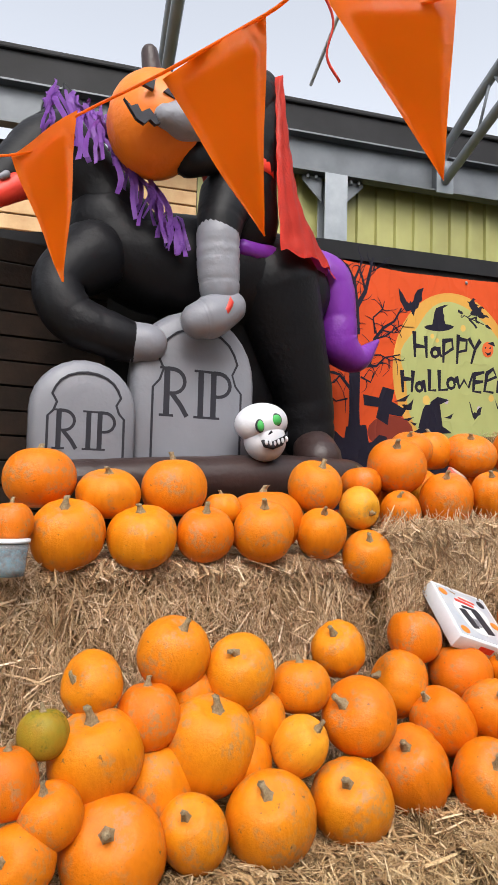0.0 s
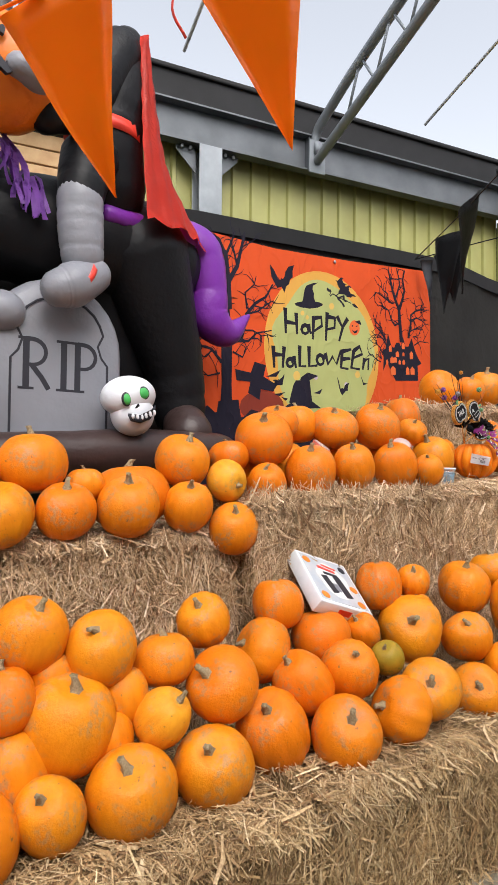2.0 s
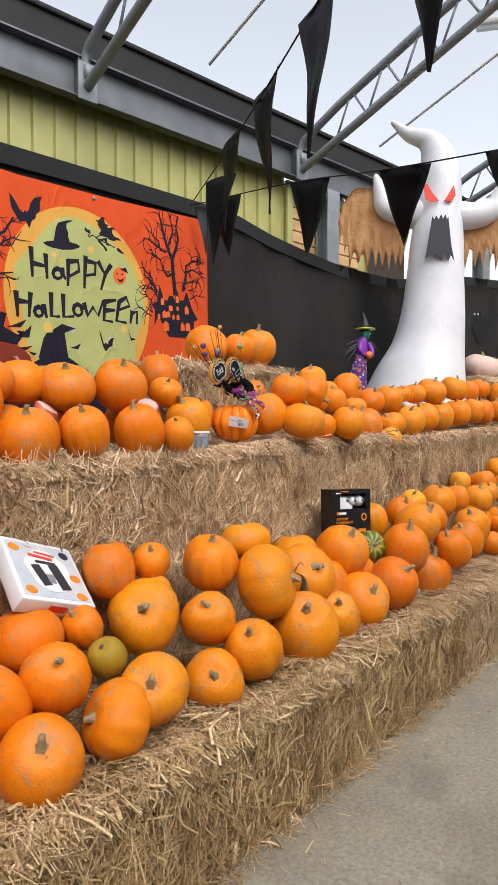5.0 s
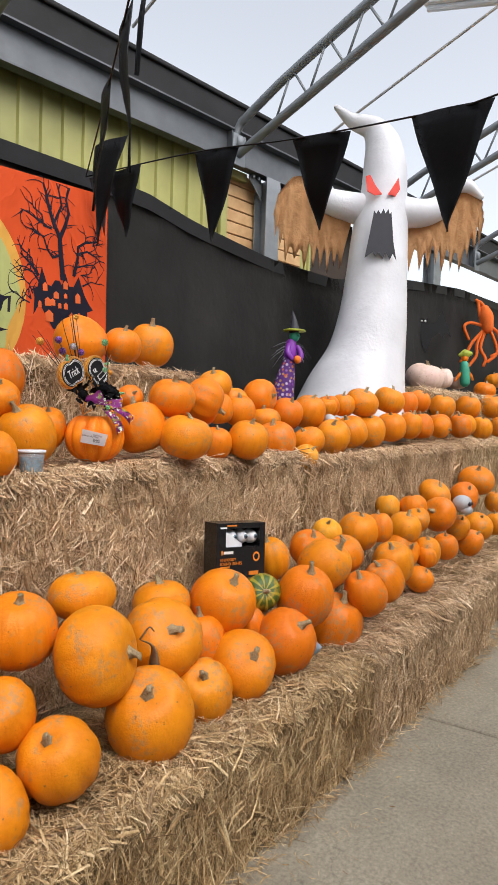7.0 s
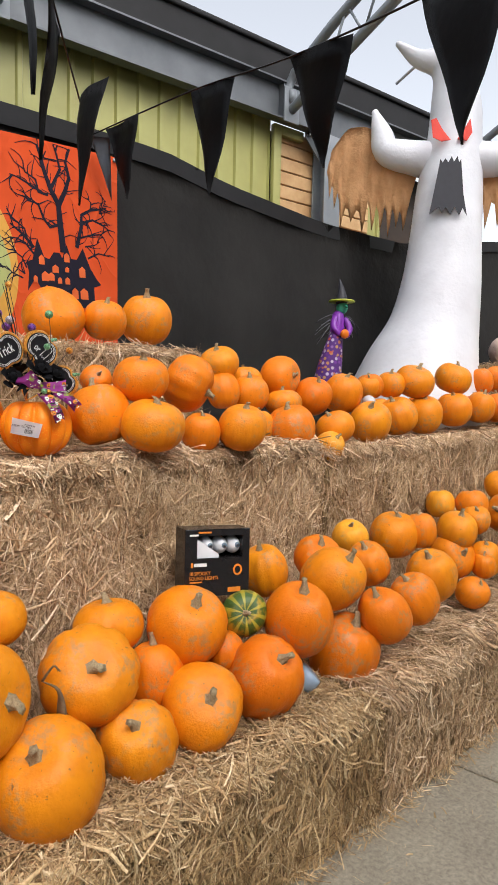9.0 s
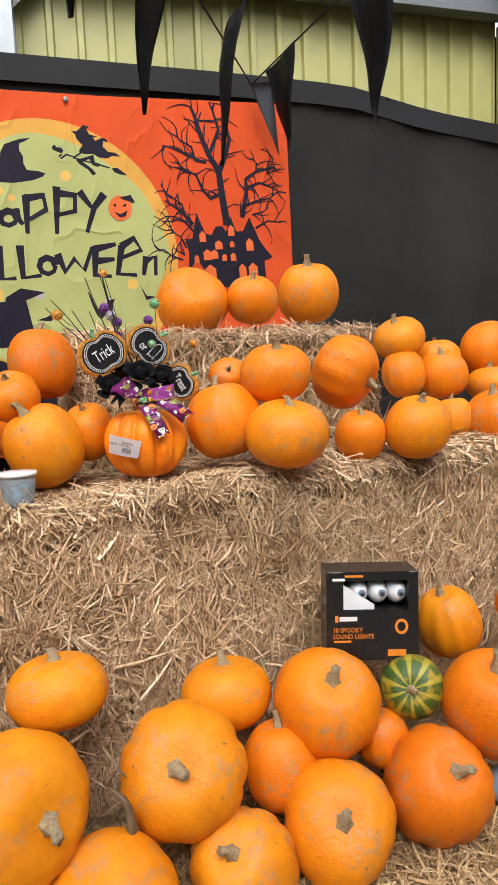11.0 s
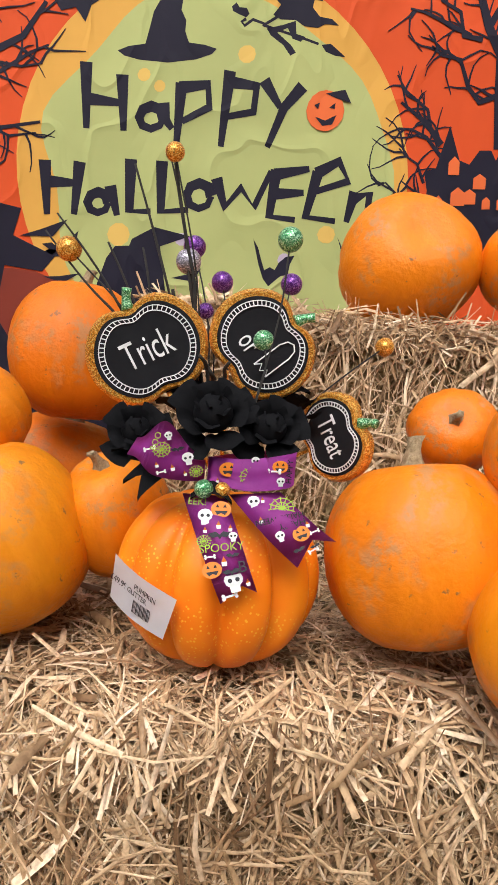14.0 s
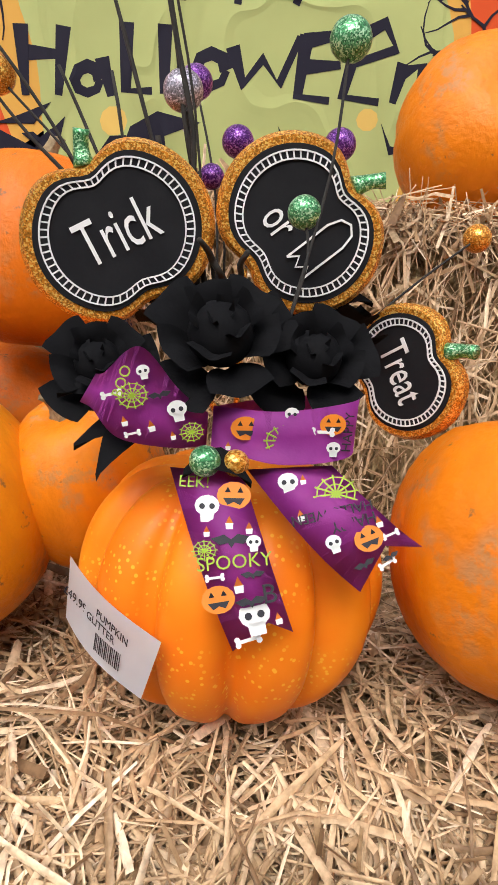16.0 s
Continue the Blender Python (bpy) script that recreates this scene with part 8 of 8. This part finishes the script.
for x0, y0, x1, y1, mat in ((0.042, 0.112, 0.100, 0.124, INK_WHITE), (0.028, 0.109, 0.038, 0.127, INK_ORANGE), (0.024, 0.052, 0.080, 0.057, INK_ORANGE), (0.2, 0.012, 0.26, 0.03, INK_ORANGE), (0.06, 0.235, 0.12, 0.241, INK_ORANGE), (0.02, 0.225, 0.06, 0.232, INK_WHITE)):
    bm = bmesh.new()
    box(bm, (x0, y0, 0.0), (x1, y1, 0.0012), 0.0)
    part("printed_bar", bm, mat, light_box, smooth=False)
lettering("printed_words", "10 SPOOKY", 0.019, pose(0.020, 0.086, 0.001), INK_ORANGE, light_box, 0.0004, 'LEFT')
lettering("printed_words", "SOUND LIGHTS", 0.019, pose(0.020, 0.068, 0.001), INK_ORANGE, light_box, 0.0004, 'LEFT')
bm = bmesh.new()
bmesh.ops.create_circle(bm, segments=24, radius=0.022, matrix=pose(0.245, 0.095, 0.001))
ring_v = bm.verts[:]
inner = [bm.verts.new(Vector((0.245, 0.095, 0.001)) + (v.co - Vector((0.245, 0.095, 0.001))) * 0.62) for v in ring_v]
for i in range(24):
    bm.faces.new((ring_v[i], ring_v[(i + 1) % 24], inner[(i + 1) % 24], inner[i]))
part("printed_ring", bm, INK_ORANGE, light_box, smooth=False)

CLEAR = bpy.data.materials.new("clear_plastic")
CLEAR.use_nodes = True
cp = CLEAR.node_tree.nodes["Principled BSDF"]
cp.inputs["Base Color"].default_value, cp.inputs["Roughness"].default_value = (0.85, 0.9, 0.95, 1), 0.15
cp.inputs["Transmission Weight"].default_value, cp.inputs["IOR"].default_value = 0.75, 1.2


def tub(c, r, h, tilt=(0, 0, 0), label="clear plastic tub of blue sweets with a white lid"):
    """A tapered tub with a lid and its filling."""
    ob = thing("sweet_tub", label, "tub", "tubs of sweets", m=pose(*c, *tilt))
    bm = bmesh.new()
    tube(bm, [(0, 0, 0), (0, 0, h * 0.5), (0, 0, h)], [r * 0.82, r * 0.9, r], 28, 2)
    part("cup", bm, CLEAR, ob)
    bm = bmesh.new()
    tube(bm, [(0, 0, 0.003), (0, 0, h * 0.45), (0, 0, h * 0.8)], [r * 0.78, r * 0.84, r * 0.90], 20, 2)
    part("filling", bm, paint("blue_and_dark_sweets", (0.08, 0.30, 0.42), (0.02, 0.05, 0.08), 0.3, 60, bumps=0.6, dist=0.004), ob)
    bm = bmesh.new()
    tube(bm, [(0, 0, h), (0, 0, h + 0.009)], [r * 1.06, r * 1.06], 28, 1)
    part("lid", bm, CARD, ob)
    return ob


tub((2.985, 2.238, 1.272), 0.046, 0.082)
tub((0.392, 2.375, 1.105), 0.056, 0.10, label="clear plastic tub of sweets with a pale lid")
for c, tilt in (((2.30, 2.44, 1.462), (35, 10, 20)), ((2.728, 2.315, 1.478), (40, -15, -10))):
    ob = thing("treat_pot", "small round red-rimmed pot lying on the pumpkins", "pot", "treat pots", m=pose(*c, *tilt))
    bm = bmesh.new()
    tube(bm, [(0, 0, -0.03), (0, 0, 0)], [0.042, 0.05], 26, 1)
    part("pot", bm, plain("salmon_plastic", (0.62, 0.12, 0.07), 0.3), ob)
    bm = bmesh.new()
    tube(bm, [(0, 0, 0.001), (0, 0, 0.005)], [0.043, 0.043], 26, 1)
    part("film_lid", bm, plain("pale_print", (0.70, 0.52, 0.48), 0.3), ob)
bm = bmesh.new()
tube(bm, [(5.36, 2.16, 1.505), (5.405, 2.20, 1.52), (5.45, 2.235, 1.525)], [0.03, 0.04, 0.034], 18, 4, round_caps=True)
tagged(finish("silver_jar", bm, plain("silver_foil", (0.55, 0.57, 0.60), 0.25)), "small silver foil tub lying on the pumpkins", "tub")
bm = bmesh.new()
tube(bm, [(4.05, 1.645, 0.47), (4.06, 1.63, 0.49), (4.075, 1.615, 0.51)], [0.045, 0.05, 0.045], 20, 2)
tagged(finish("blue_tub", bm, plain("pale_blue_plastic", (0.32, 0.44, 0.58), 0.35)), "pale blue plastic tub wedged between pumpkins", "tub")
bm = bmesh.new()
ball(bm, (6.25, 1.50, 0.945), (0.075, 0.07, 0.062), 0, 22, 16)
ball(bm, (6.235, 1.465, 0.90), (0.045, 0.045, 0.035), 0, 16, 12)
for dx in (-0.03, 0.025):
    ball(bm, (6.225 + dx, 1.435, 0.95), (0.017, 0.012, 0.016), 1, 12, 8)
tagged(finish("toy_skull", bm, [plain("grey_plastic", (0.42, 0.43, 0.46)), INK_BLACK]), "small grey plastic toy skull among the pumpkins", "toy skull")
# dry vine hanging from a stalk
VX, VY, VZ = 3.086, 1.737, 0.685
bm = bmesh.new()
tube(bm, [(VX - 0.03, VY + 0.03, VZ + 0.075), (VX, VY, VZ + 0.05), (VX + 0.01, VY, VZ - 0.02), (VX, VY + 0.01, VZ - 0.07)], [0.004, 0.012, 0.030, 0.008], 8, 4, flat=0.4)
tube(bm, [(VX - 0.03, VY + 0.03, VZ + 0.075), (VX - 0.01, VY + 0.01, VZ + 0.115), (VX + 0.005, VY, VZ + 0.10)], [0.004, 0.003, 0.002], 6, 4)
tagged(finish("dry_vine", bm, paint("withered_leaf", (0.17, 0.11, 0.06), (0.09, 0.055, 0.03), 0.8, 40, bumps=0.6, dist=0.006, bscale=60)), "withered brown vine and leaf on a pumpkin stalk", "vine")
# strip light under the roof
lamp = thing("strip_light", "long white strip light fixed under the roof", "strip light", m=WALL @ Matrix.Translation((4.2, -2.6, 5.05)) @ pose(0, 0, 0, 0, -18, 90))
bm = bmesh.new()
box(bm, (-0.75, -0.06, 0), (0.75, 0.06, 0.05), 0.01)
part("casing", bm, WHITE_PAINT, lamp)
bm = bmesh.new()
tube(bm, [(-0.7, 0, -0.02), (0.7, 0, -0.02)], [0.03, 0.03], 12, 1)
part("diffuser", bm, CARD, lamp)
